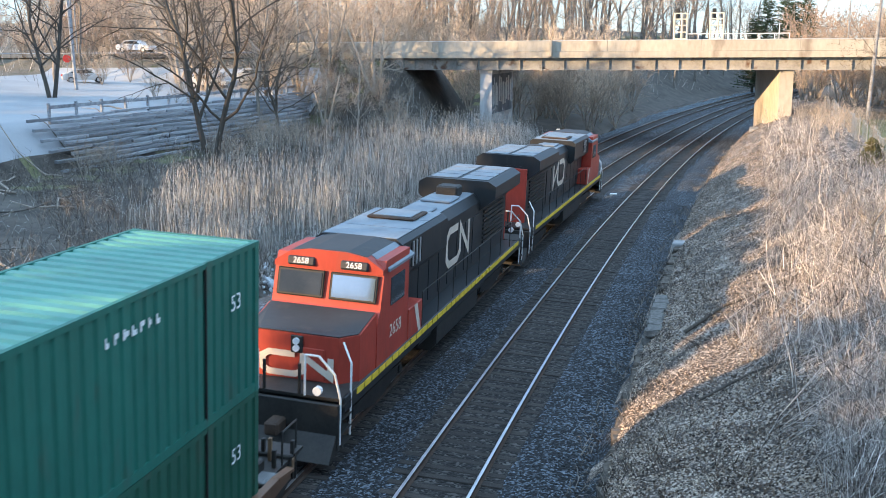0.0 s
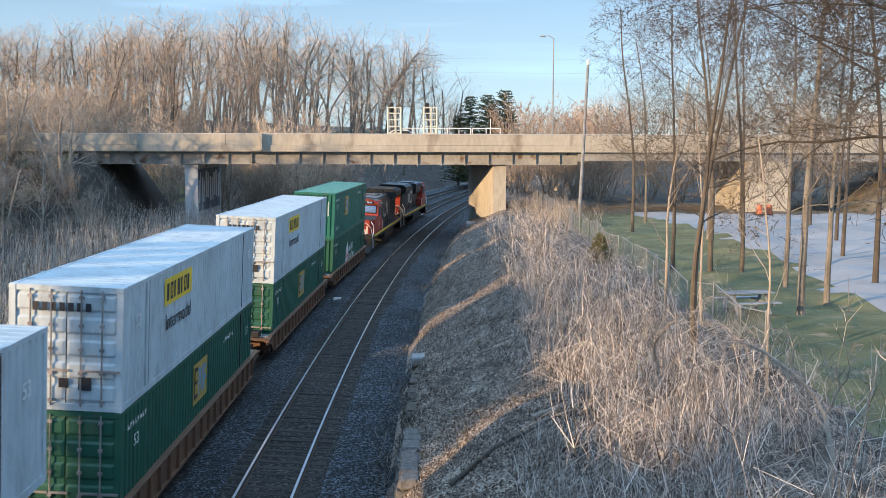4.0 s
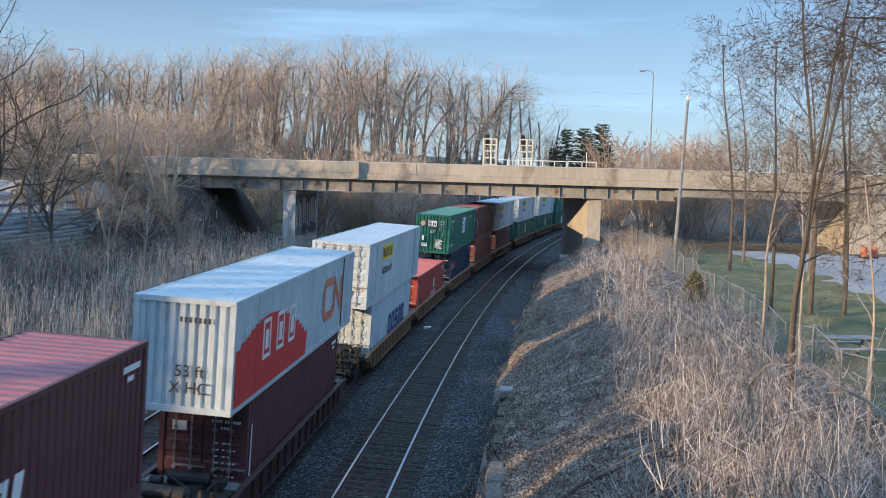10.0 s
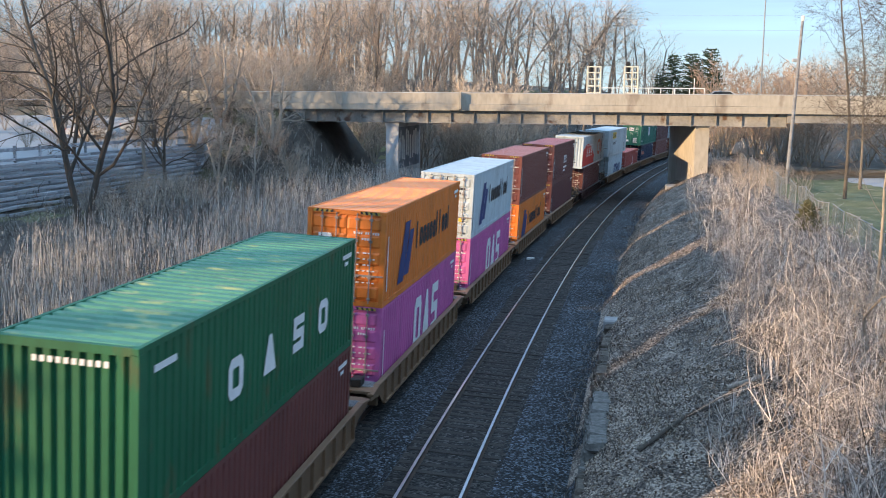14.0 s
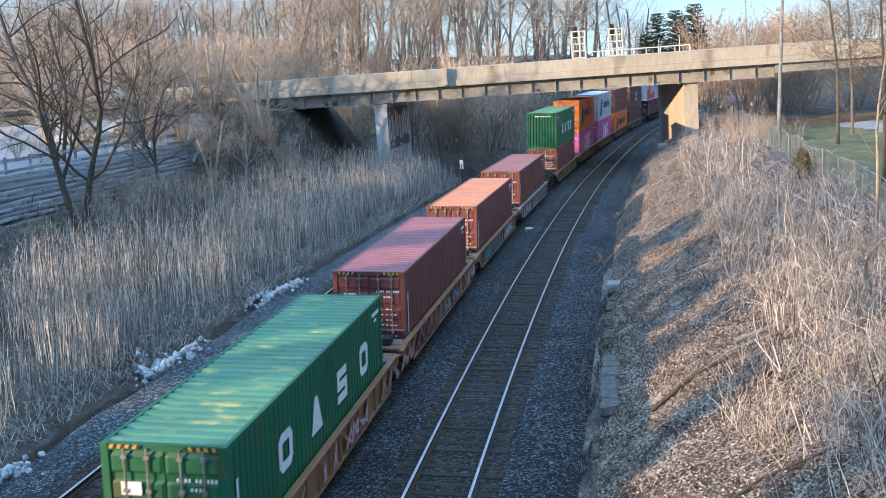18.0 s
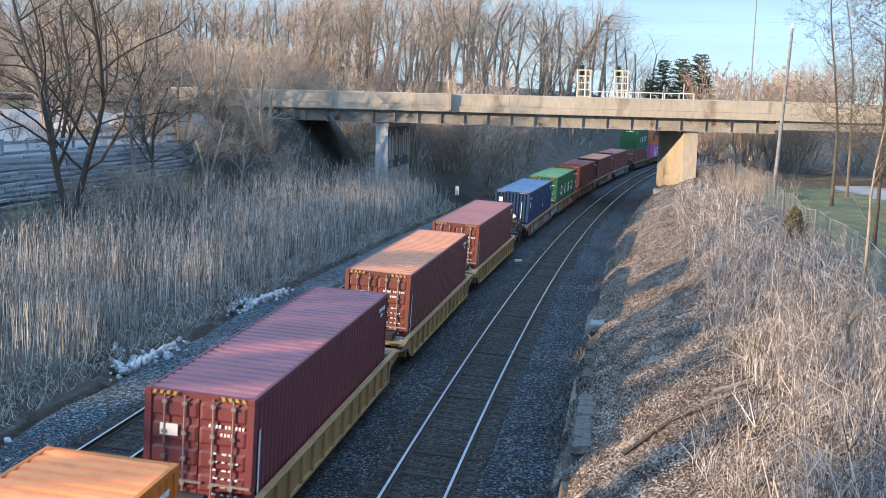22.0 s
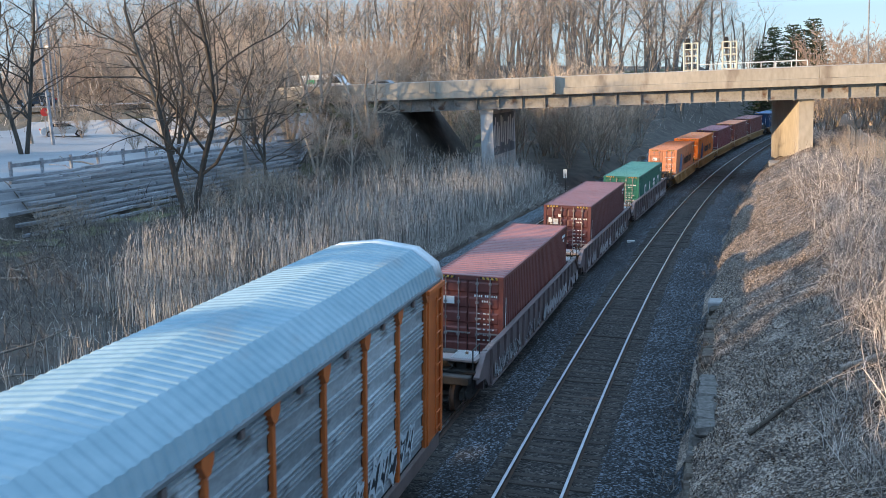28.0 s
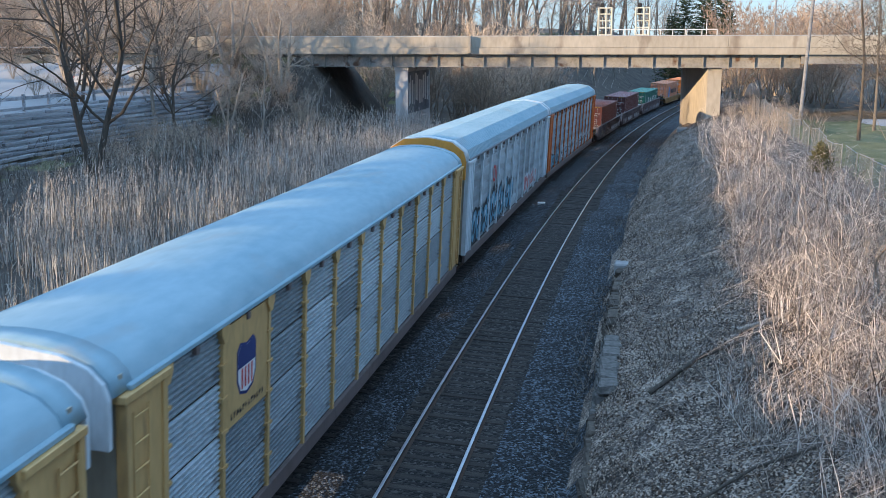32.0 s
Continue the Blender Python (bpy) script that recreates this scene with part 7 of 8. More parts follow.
# the fine haze of twigs and saplings that fills the woodland
haze = []
hz = random.Random(77)
while len(haze) < 6000:
    x, y = hz.uniform(-125, 30), 117 + 90 * hz.random() ** 1.2
    if hz.random() < 0.22:
        x, y = hz.uniform(-150, -62), hz.uniform(72, 118)
    if not clear_of_line(x, y, 7) or (96 < y < 112 and x > -62):
        continue
    top = (6.0 + 3.0 * noise.noise(Vector((x * 0.05, y * 0.05, 2)))) * (1 - 0.55 * smooth01(-8, 6, x))
    z = ground_z(x, y) + top * hz.random() ** 1.4
    d = Vector((hz.gauss(0, 0.4), hz.gauss(0, 0.4), 1)).normalized()
    p = Vector((x, y, z))
    haze.append(([p, p + d * hz.uniform(1.2, 3.0)], hz.uniform(0.013, 0.026)))


# lawn trees and the pair of stems on the bank
BIG = [tree(tree_meshes(300 + i, 18, 0.15, SLIM_PARK, bark=(BARKMID, BARKDARK, BARKDARK)[i], twigs=BARKDARK), "tall bare park tree on the lawn", group="park trees") for i in range(3)]
park = [(14.3, 39.7, 1.1), (13.8, 51.5, 0.95), (15.8, 52.7, 0.85), (16.4, 42.5, 0.95), (14.4, 76.0, 0.95), (12.4, 53.8, 0.8), (16.0, 46.5, 0.85), (21.0, 48.4, 1.05), (24.0, 60.0, 0.9), (18.3, 69.0, 0.9), (22.0, 74.0, 0.95), (27.5, 70.0, 0.95), (17.0, 84.0, 0.9), (30.0, 82.0, 1.0), (25.0, 54.0, 1.0)]
for i, (x, y, s) in enumerate(park):
    t = BIG[i] if i < 3 else copy_thing(BIG[i % 3], Matrix())
    stand(t, x, y, i * 1.9 + 0.4, s)
pair = tree(tree_meshes(411, 12.5, 0.1, SLIM_TREE, 2, 0.09, BARKDARK, TWIGDARK), "dark two-stemmed bare tree by the fence")
stand(pair, 7.5, 29.6, 0.5)
thin = tree(tree_meshes(415, 9.5, 0.065, SLIM_TREE, 1, 0.08, BARK, TWIGDARK), "slender bare tree on the bank")
stand(thin, 7.2, 32.5, 1.5)
stand(copy_thing(thin, Matrix()), 9.4, 36.0, 3.7, 0.9)
stand(copy_thing(thin, Matrix()), 8.6, 26.0, 5.0, 0.8)
def overhang_meshes(seed, height, r, toward, limbs):
    """A stout trunk whose long limbs sweep out and droop towards one side."""
    rnd = random.Random(seed)
    wood, twig = Wood(), Wood()
    cfg = dict(levels=3, pieces=[7, 6, 4, 2], sides=[6, 5, 3, 3], kids=[2, 2, 2, 0], angle=[(25, 60), (25, 65), (25, 70)], ratio=[(0.32, 0.52), (0.35, 0.6), (0.35, 0.6)], bend=[0.1, 0.14, 0.2, 0.25], lift=[-0.05, -0.05, -0.04, 0.0], least=0.01, thin=0.85, taper=1.0)
    cfg["from"] = [0.2, 0.2, 0.2]
    p = Vector((0, 0, -0.3))
    for k in range(8):
        q = p + Vector((rnd.gauss(0, 0.12), rnd.gauss(0, 0.12), height / 8))
        wood.rod(p, q, r * (1 - k * 0.095), r * (1 - (k + 1) * 0.095), 10)
        p = q
    for k in range(limbs):
        z = height * (0.42 + 0.56 * k / limbs)
        a = toward + rnd.uniform(-1.15, 1.15)
        d = Vector((math.cos(a), math.sin(a), rnd.uniform(0.25, 0.75))).normalized()
        limb(rnd, wood, twig, Vector((0, 0, z)), d, rnd.uniform(6.0, 9.8) * (1.1 - 0.4 * k / limbs), rnd.uniform(0.045, 0.07), 0, cfg)
    return wood.mesh("trunk", BARKBLACK), twig.mesh("crown", BARKBLACK)


over = tree(overhang_meshes(433, 15.5, 0.22, math.pi, 26), "dark bare tree with drooping branches beside the lawn")
stand(over, 13.6, 23.0, 0.0)
# trees on the left bank
LEFT_TREE = dict(FORK_TREE, kids=[2, 1, 2, 0], least=0.013)
LEFTS = [tree(tree_meshes(500 + i, 13.0, 0.2, LEFT_TREE, 2 - i % 2, 0.16, (BARKDARK, BARK)[i], (TWIGDARK, TWIG)[i]), "grey bare tree on the reedy bank", group="bank trees") for i in range(2)]
for i, (x, y, s) in enumerate(((-34.8, 58.6, 1.15), (-41.2, 78.7, 0.9), (-39.8, 80.0, 0.75), (-52.0, 84.0, 0.9), (-56.5, 70.0, 1.0), (-62.0, 78.0, 0.9), (-43.5, 85.5, 0.8), (-33.5, 84.0, 0.55), (-44.0, 72.5, 0.85), (-68.0, 72.0, 1.0))):
    t = LEFTS[i] if i < 2 else copy_thing(LEFTS[i % 2], Matrix())
    stand(t, x, y, i * 2.3, s)
pale = tree(tree_meshes(521, 7.5, 0.2, NEAR_TREE, 3, 0.35, BARK, TWIG), "pale spreading bare tree at the bridge end")
stand(pale, -34.5, 91.5, 0.3)
stand(copy_thing(pale, Matrix()), -42.0, 90.0, 2.2, 1.0)
for x, y, a, k in ((-37.5, 86.0, 4.4, 0.7), (-46.5, 92.5, 1.0, 1.1), (-52.0, 88.5, 3.0, 1.0), (-40.5, 94.0, 5.2, 1.15), (-57.5, 93.0, 0.2, 1.2), (-31.0, 88.0, 2.9, 0.55)):
    stand(copy_thing(pale, Matrix()), x, y, a, k)


def conifer_meshes(seed, height, spread, needles=None):
    rnd = random.Random(seed)
    w, leaf = Wood(), Wood()
    w.rod(Vector((0, 0, -0.3)), Vector((0, 0, height * 0.97)), 0.018 * height, 0.02, 7)
    z = height * 0.06
    while z < height:
        k = 1 - z / height
        for i in range(7):
            a = rnd.uniform(0, 6.28)
            reach = spread * (0.22 + k ** 0.75) * rnd.uniform(0.45, 1.2)
            p = Vector((0, 0, z + rnd.uniform(-0.2, 0.2)))
            d = Vector((math.cos(a), math.sin(a), 0.12))
            q = p + d * reach
            w.rod(p, q, 0.02 + 0.02 * k, 0.008, 3)
            for j in range(10):
                t = rnd.uniform(0.15, 1)
                c = p.lerp(q, t)
                s = Vector((rnd.gauss(0, 1), rnd.gauss(0, 1), rnd.gauss(0, 0.6) - 0.1)).normalized()
                leaf.rod(c, c + s * rnd.uniform(0.35, 0.95) * (0.5 + 0.6 * k), 0.1, 0, 3)
        z += height * 0.022
    return w.mesh("trunk", BARKDARK), leaf.mesh("crown", needles or NEEDLE)


CON = tree(conifer_meshes(3, 17, 4.4), "dark green conifer, behind the bridge and in the unseen shading belt", "conifer", "conifers")
stand(CON, 9.0, 205, 0, 1.1)
for x, y, s in ((12.6, 206, 1.05), (5.8, 212, 1.0), (10.8, 216, 0.95), (14.5, 213, 0.85), (3.5, 216, 0.8)):
    stand(copy_thing(CON, Matrix()), x, y, x, s * 1.1)
# ragged cedars added out of sight to the left, blocking the low sun except at gaps
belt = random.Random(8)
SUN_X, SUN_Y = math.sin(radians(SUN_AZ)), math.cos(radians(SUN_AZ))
COLUMN = tree(conifer_meshes(9, 17, 1.5), "narrow dark columnar cedar added unseen to block the sun", "columnar_cedar", "columnar cedars")
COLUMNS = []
SUN_GAPS = ((-21.3, -17.7), (-15.8, -12.5), (-29.6, -27.0), (-35.0, -32.0))
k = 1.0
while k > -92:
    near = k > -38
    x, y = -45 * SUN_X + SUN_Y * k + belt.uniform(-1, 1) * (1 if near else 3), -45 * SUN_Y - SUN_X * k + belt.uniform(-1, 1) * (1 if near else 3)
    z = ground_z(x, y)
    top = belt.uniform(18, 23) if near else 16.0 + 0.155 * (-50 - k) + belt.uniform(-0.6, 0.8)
    if x < -24 and not any(a < k < b for a, b in SUN_GAPS):
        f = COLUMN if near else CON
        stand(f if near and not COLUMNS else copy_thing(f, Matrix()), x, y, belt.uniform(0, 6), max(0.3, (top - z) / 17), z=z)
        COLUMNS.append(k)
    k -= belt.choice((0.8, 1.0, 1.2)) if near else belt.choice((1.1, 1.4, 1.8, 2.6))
cedar = tree(conifer_meshes(5, 3.2, 1.3, OLIVE), "small olive cedar bush on the bank", "cedar_bush", "cedar bushes", "shrub")
stand(cedar, 8.7, 55.0, 0, 0.5)


def island(name, cols, rough=0.9):
    """Loose pieces, each of its own shade."""
    m = bpy.data.materials.new(name)
    m.use_nodes = True
    n, l = m.node_tree.nodes, m.node_tree.links
    g, r = n.new("ShaderNodeNewGeometry"), n.new("ShaderNodeValToRGB")
    e = r.color_ramp.elements
    e[0].color, e[1].color = (*cols[0], 1), (*cols[2], 1)
    k = e.new(0.55)
    k.color = (*cols[1], 1)
    l.new(g.outputs["Random Per Island"], r.inputs["Fac"])
    l.new(r.outputs["Color"], n["Principled BSDF"].inputs["Base Color"])
    n["Principled BSDF"].inputs["Roughness"].default_value = rough
    return m


BRUSH = island("dead_stem", ((0.03, 0.025, 0.022), (0.36, 0.312, 0.285), (0.88, 0.8, 0.73)))
SCRUB = island("dark_scrub", ((0.03, 0.025, 0.022), (0.12, 0.1, 0.085), (0.38, 0.33, 0.28)))
DRYTUFT = island("dry_tuft", ((0.035, 0.027, 0.02), (0.19, 0.145, 0.11), (0.5, 0.41, 0.33)))
REED = island("dry_reed", ((0.07, 0.066, 0.06), (0.36, 0.345, 0.32), (0.72, 0.69, 0.645)))


# reeds, brush and litter: too many to count
def strip_stuff(name, label, cat, mat, items):
    """items: lists of points with a width each; every one a narrow three-sided stem."""
    w = Wood()
    for pts, r in items:
        for i in range(len(pts) - 1):
            k0, k1 = 1 - i / (len(pts) - 1), 1 - (i + 1) / (len(pts) - 1)
            w.rod(pts[i], pts[i + 1], r * (0.35 + 0.65 * k0), 0 if i == len(pts) - 2 else r * (0.35 + 0.65 * k1), 3)
    me = w.mesh(name, mat)
    return tagged(new(name, me), label, cat, kind="stuff")


def reeds():
    rnd = random.Random(21)
    stems, plumes, low, scrub, heads = [], [], [], [], []
    for _ in range(15000):
        y = 12 + 84 * rnd.random() ** 1.25
        u = -14.25 - abs(rnd.gauss(0, 1)) * 5.6 - rnd.random() * 0.6
        x = line(y)[0] + u
        if u < max(-30, -13.6 - 0.47 * (y - 21)) + 3.0 * noise.noise(Vector((x * 0.2, y * 0.2, 55))):
            continue
        dens = noise.noise(Vector((x * 0.16, y * 0.16, 5))) + 0.5 * noise.noise(Vector((x * 0.5, y * 0.5, 9)))
        if dens < -0.2 and rnd.random() < 0.7:
            continue
        z = ground_z(x, y) - 0.05
        h = (2.25 + 0.6 * dens + rnd.gauss(0, 0.3)) * (0.82 if u > -15.0 else 1.0)
        lean = Vector((rnd.gauss(0.03, 0.07), rnd.gauss(0.02, 0.07), 1))
        p = Vector((x, y, z))
        q = p + lean * h * 0.6
        e = q + (lean + Vector((rnd.gauss(0, 0.1), rnd.gauss(0, 0.1), 0))) * h * 0.4
        stems.append(([p, q, e], rnd.uniform(0.01, 0.022)))
        if rnd.random() < 0.4:
            b = p + lean * h * rnd.uniform(0.3, 0.8)
            stems.append(([b, b + Vector((rnd.gauss(0, 0.2), rnd.gauss(0, 0.2), rnd.uniform(0.1, 0.5)))], 0.01))
        if rnd.random() < 0.12 + 0.3 * (u < -17):
            plumes.append(([e - Vector((0, 0, 0.02)), e + Vector((rnd.gauss(0.04, 0.05), rnd.gauss(0, 0.05), rnd.uniform(0.14, 0.3)))], rnd.uniform(0.02, 0.034)))
    for _ in range(9000):
        y = 12 + 85 * rnd.random() ** 1.2
        u = -13.95 - abs(rnd.gauss(0, 1)) * 0.8 if rnd.random() < 0.65 else -14 - rnd.random() * 22
        x = line(y)[0] + u
        p = Vector((x, y, ground_z(x, y) - 0.03))
        a = rnd.uniform(0, 6.28)
        q = p + Vector((math.cos(a) * 0.25, math.sin(a) * 0.25, rnd.uniform(0.2, 0.5)))
        low.append(([p, q, q + Vector((math.cos(a) * 0.3, math.sin(a) * 0.3, -0.12))], 0.014))
    for _ in range(9000):
        y = 12 + 85 * rnd.random() ** 1.1
        u = -18 - 19 * rnd.random() ** 0.8
        x = line(y)[0] + u
        dens = noise.noise(Vector((x * 0.2, y * 0.2, 25)))
        if dens < -0.15:
            continue
        p = Vector((x, y, ground_z(x, y) - 0.05))
        h = rnd.uniform(0.5, 1.9) * (1 + 0.5 * dens)
        d = Vector((rnd.gauss(0, 0.4), rnd.gauss(0, 0.4), 1)).normalized()
        q = p + d * h * 0.5
        e = q + wander(rnd, d, 0.3) * h * 0.5
        scrub.append(([p, q, e], rnd.uniform(0.008, 0.018)))
        for _b in range(3):
            c = p.lerp(e, rnd.uniform(0.3, 0.9))
            scrub.append(([c, c + Vector((rnd.gauss(0, 0.3), rnd.gauss(0, 0.3), rnd.uniform(0, 0.35)))], 0.008))
    strip_stuff("reed_bed", "pale dry common reeds beside the ditch", "reeds", REED, stems)
    strip_stuff("reed_plumes", "fluffy beige seed heads of the reeds", "reeds", PLUME, plumes)
    strip_stuff("dead_grass", "matted dead grass at the reeds' foot", "grass", REED, low)
    cover = []
    for _ in range(5200):
        x, y = rnd.uniform(-64, -25.5), rnd.uniform(62, 96.8)
        if ground_z(x, y) < 0.7 or region(x, y) == 7:
            continue
        p = Vector((x, y, ground_z(x, y) - 0.05))
        h = rnd.uniform(0.6, 2.1)
        d = Vector((rnd.gauss(0, 0.35), rnd.gauss(0, 0.35), 1)).normalized()
        q = p + d * h * 0.55
        cover.append(([p, q, q + wander(rnd, d, 0.35) * h * 0.45], rnd.uniform(0.014, 0.03)))
        for _b in range(3):
            c = p.lerp(q, rnd.uniform(0.4, 1.0))
            cover.append(([c, c + Vector((rnd.gauss(0, 0.35), rnd.gauss(0, 0.35), rnd.uniform(0.1, 0.6)))], 0.015))
    # same stems split: two in three coloured dark for deep shade between them
    strip_stuff("bank_brush", "pale and brown leafless brush on the road embankment", "brush", BRUSH, cover[::3])
    strip_stuff("bank_scrub", "leafless scrub on the road embankment, darkened as the brush's inner shade", "scrub", SCRUB, cover[1::3] + cover[2::3])
    strip_stuff("scrub", "dark tangled scrub behind the reeds", "scrub", SCRUB, scrub)


def brush():
    rnd = random.Random(31)
    up, arch, tuft, tall, edge = [], [], [], [], []
    # fans of stems, several from one root
    for _ in range(620):
        y = 9 + 80 * rnd.random() ** 1.5
        x = line(y)[0] + 6.4 + abs(rnd.gauss(0, 1)) * 2.8 + max(0, (26 - y)) * 0.03
        dens = noise.noise(Vector((x * 0.35, y * 0.35, 15)))
        if x > 12.5 or dens < -0.15 + 0.5 * smooth01(4.5, 1.5, x) or (x - line(y)[0] < 6.5 + 3.0 * smooth01(36, 60, y) and rnd.random() < 0.85):
            continue
        root = Vector((x, y, ground_z(x, y) - 0.05))
        tall_ = rnd.uniform(0.8, 2.3) * (1 + 0.4 * dens) * (1 - 0.4 * smooth01(36, 60, y)) * (0.5 + 0.5 * smooth01(0.5, 5, x))
        for _s in range(rnd.randint(4, 10)):
            p = root + Vector((rnd.gauss(0, 0.14), rnd.gauss(0, 0.14), 0))
            h = tall_ * rnd.uniform(0.55, 1.1)
            d = Vector((rnd.gauss(-0.06, 0.27), rnd.gauss(0, 0.27), 1)).normalized()
            pts = [p]
            for k in range(4):
                pts.append(pts[-1] + d * h / 4)
                d = wander(rnd, d, 0.13, 0.02)
            r = rnd.uniform(0.0045, 0.009)
            up.append((pts, r))
            for b in range(rnd.randint(2, 5)):
                q = pts[rnd.randint(1, 3)]
                e = q + Vector((rnd.gauss(0, 0.2), rnd.gauss(0, 0.2), rnd.uniform(0.1, 0.42))) * (h / 1.6)
                up.append(([q, e, e + Vector((rnd.gauss(0, 0.1), rnd.gauss(0, 0.1), rnd.uniform(0.02, 0.22)))], r * 0.6))
    # saplings standing clear of the tangle
    for _ in range(190):
        y = 13 + 60 * rnd.random() ** 1.4
        x = line(y)[0] + 7.2 + abs(rnd.gauss(0, 1)) * 2.6
        if x > 11.5:
            continue
        p = Vector((x, y, ground_z(x, y) - 0.05))
        h = rnd.uniform(1.5, 3.6)
        d = Vector((rnd.gauss(-0.08, 0.16), rnd.gauss(0, 0.16), 1)).normalized()
        pts = [p]
        for k in range(6):
            pts.append(pts[-1] + d * h / 6)
            d = wander(rnd, d, 0.09, 0.03)
        r = h * rnd.uniform(0.003, 0.0052)
        tall.append((pts, r))
        for b in range(rnd.randint(4, 9)):
            k = rnd.randint(2, 5)
            q = pts[k]
            e = q + Vector((rnd.gauss(0, 0.3), rnd.gauss(0, 0.3), rnd.uniform(0.25, 0.7))) * (1.25 - 0.13 * k)
            f = e + Vector((rnd.gauss(0, 0.12), rnd.gauss(0, 0.12), rnd.uniform(0.1, 0.4)))
            tall.append(([q, e, f], r * 0.5))
            tall.append(([e, e + Vector((rnd.gauss(0, 0.2), rnd.gauss(0, 0.2), 0.2))], r * 0.35))
    for _ in range(7600):
        y = 10 + 42 * rnd.random() ** 1.4
        x = line(y)[0] + 8.0 + abs(rnd.gauss(0, 1)) * 2.8
        if x > 12 or noise.noise(Vector((x * 0.4, y * 0.4, 35))) < -0.12:
            continue
        p = Vector((x, y, ground_z(x, y)))
        a = rnd.uniform(0, 6.28)
        big = 1.7 if rnd.random() < 0.16 else 1.0
        s = rnd.uniform(0.4, 1.6) * big
        hh = rnd.uniform(0.3, 1.25) * big
        w = Vector((math.cos(a), math.sin(a), 0)) * s
        arch.append(([p, p + w * 0.25 + Vector((0, 0, hh * 0.8)), p + w * 0.6 + Vector((0, 0, hh)), p + w + Vector((0, 0, hh * 0.55)), p + w * 1.25 + Vector((0, 0, hh * 0.1))], rnd.uniform(0.004, 0.009)))
    for _ in range(6500):
        y = 12 + 84 * rnd.random() ** 1.2
        x = line(y)[0] + (4.3 + abs(rnd.gauss(0, 1)) * 2.6 if rnd.random() < 0.62 else rnd.uniform(2.7, 4.2))
        if noise.noise(Vector((x * 0.6, y * 0.3, 45))) < -0.05:
            continue
        p = Vector((x, y, ground_z(x, y) - 0.02))
        a = rnd.uniform(0, 6.28)
        q = p + Vector((math.cos(a) * 0.14, math.sin(a) * 0.14, rnd.uniform(0.1, 0.32)))
        (edge if x - line(y)[0] < 4.2 else tuft).append(([p, q, q + Vector((math.cos(a) * 0.2, math.sin(a) * 0.2, -0.06))], 0.011))
    strip_stuff("brush", "bare leafless stems on the bank", "brush", BRUSH, up)
    strip_stuff("saplings", "slender bare saplings rising from the brush", "saplings", BRUSH, tall)
    strip_stuff("bramble", "arching tangled dead brambles", "brush", BRUSH, arch)
    strip_stuff("edge_weeds", "dark dead weeds along the ballast's edge", "weeds", SCRUB, edge)
    strip_stuff("grass_tufts", "dry brown grass tufts on the slope", "grass", DRYTUFT, tuft)


def flakes(name, label, cat, mat, n, place_fn, size, seed):
    """Small curled flakes or chips lying on the ground, joined."""
    rnd = random.Random(seed)
    v, f = [], []
    for _ in range(n):
        c = place_fn(rnd)
        if c is None:
            continue
        s = size * rnd.uniform(0.6, 1.5)
        a = rnd.uniform(0, 6.28)
        u = Vector((math.cos(a), math.sin(a), rnd.gauss(0, 0.35))) * s
        w = Vector((-math.sin(a), math.cos(a), rnd.gauss(0, 0.35))) * s * 0.7
        t = Vector((0, 0, s * rnd.uniform(0.5, 1.0)))
        b = len(v)
        v += [tuple(c - u), tuple(c - w), tuple(c + u), tuple(c + w), tuple(c + t)]
        f += [(b, b + 1, b + 4), (b + 1, b + 2, b + 4), (b + 2, b + 3, b + 4), (b + 3, b, b + 4)]
    me = mesh_of(name, v, f)
    me.materials.append(mat)
    return tagged(new(name, me), label, cat, kind="stuff")


def on_bank(rnd):
    y = 10 + 60 * rnd.random() ** 1.6
    x = line(y)[0] + rnd.uniform(3.5, 11)
    return Vector((x, y, ground_z(x, y) + 0.01))


def on_ballast(rnd):
    y = 12 + 45 * rnd.random() ** 1.4
    u = rnd.uniform(-12.3, 2.9)
    for c in (0, -T_OFF, -L_OFF):
        if abs(u - c) < 1.3:
            return None
    return Vector((line(y)[0] + u, y, ground_z(line(y)[0] + u, y) + 0.005))


reeds()
brush()
strip_stuff('woodland_twigs', 'brown haze of bare twigs and saplings in the woodland', 'woodland', BRUSH, haze)
flakes("fallen_leaves", "dry brown fallen leaves over the slope", "leaves", island("dry_leaf", ((0.012, 0.008, 0.006), (0.14, 0.095, 0.066), (0.66, 0.54, 0.43))), 60000, on_bank, 0.03, 41)
flakes("loose_stones", "crushed grey ballast stones", "stones", island("loose_stone", ((0.014, 0.016, 0.019), (0.05, 0.056, 0.066), (0.27, 0.3, 0.34))), 30000, on_ballast, 0.03, 42)


# ---------------------------------------------------------------- walls, fence and small fixtures
def stone_mesh(seed, l, w, h):
    rnd = random.Random(seed)
    bm = box(bmesh.new(), -w / 2, w / 2, -l / 2, l / 2, 0, h, 0.05)
    for v in bm.verts:
        v.co += Vector((rnd.gauss(0, 0.03), rnd.gauss(0, 0.02), rnd.gauss(0, 0.025)))
    me = bpy.data.meshes.new("stone")
    bm.to_mesh(me)
    bm.free()
    return me


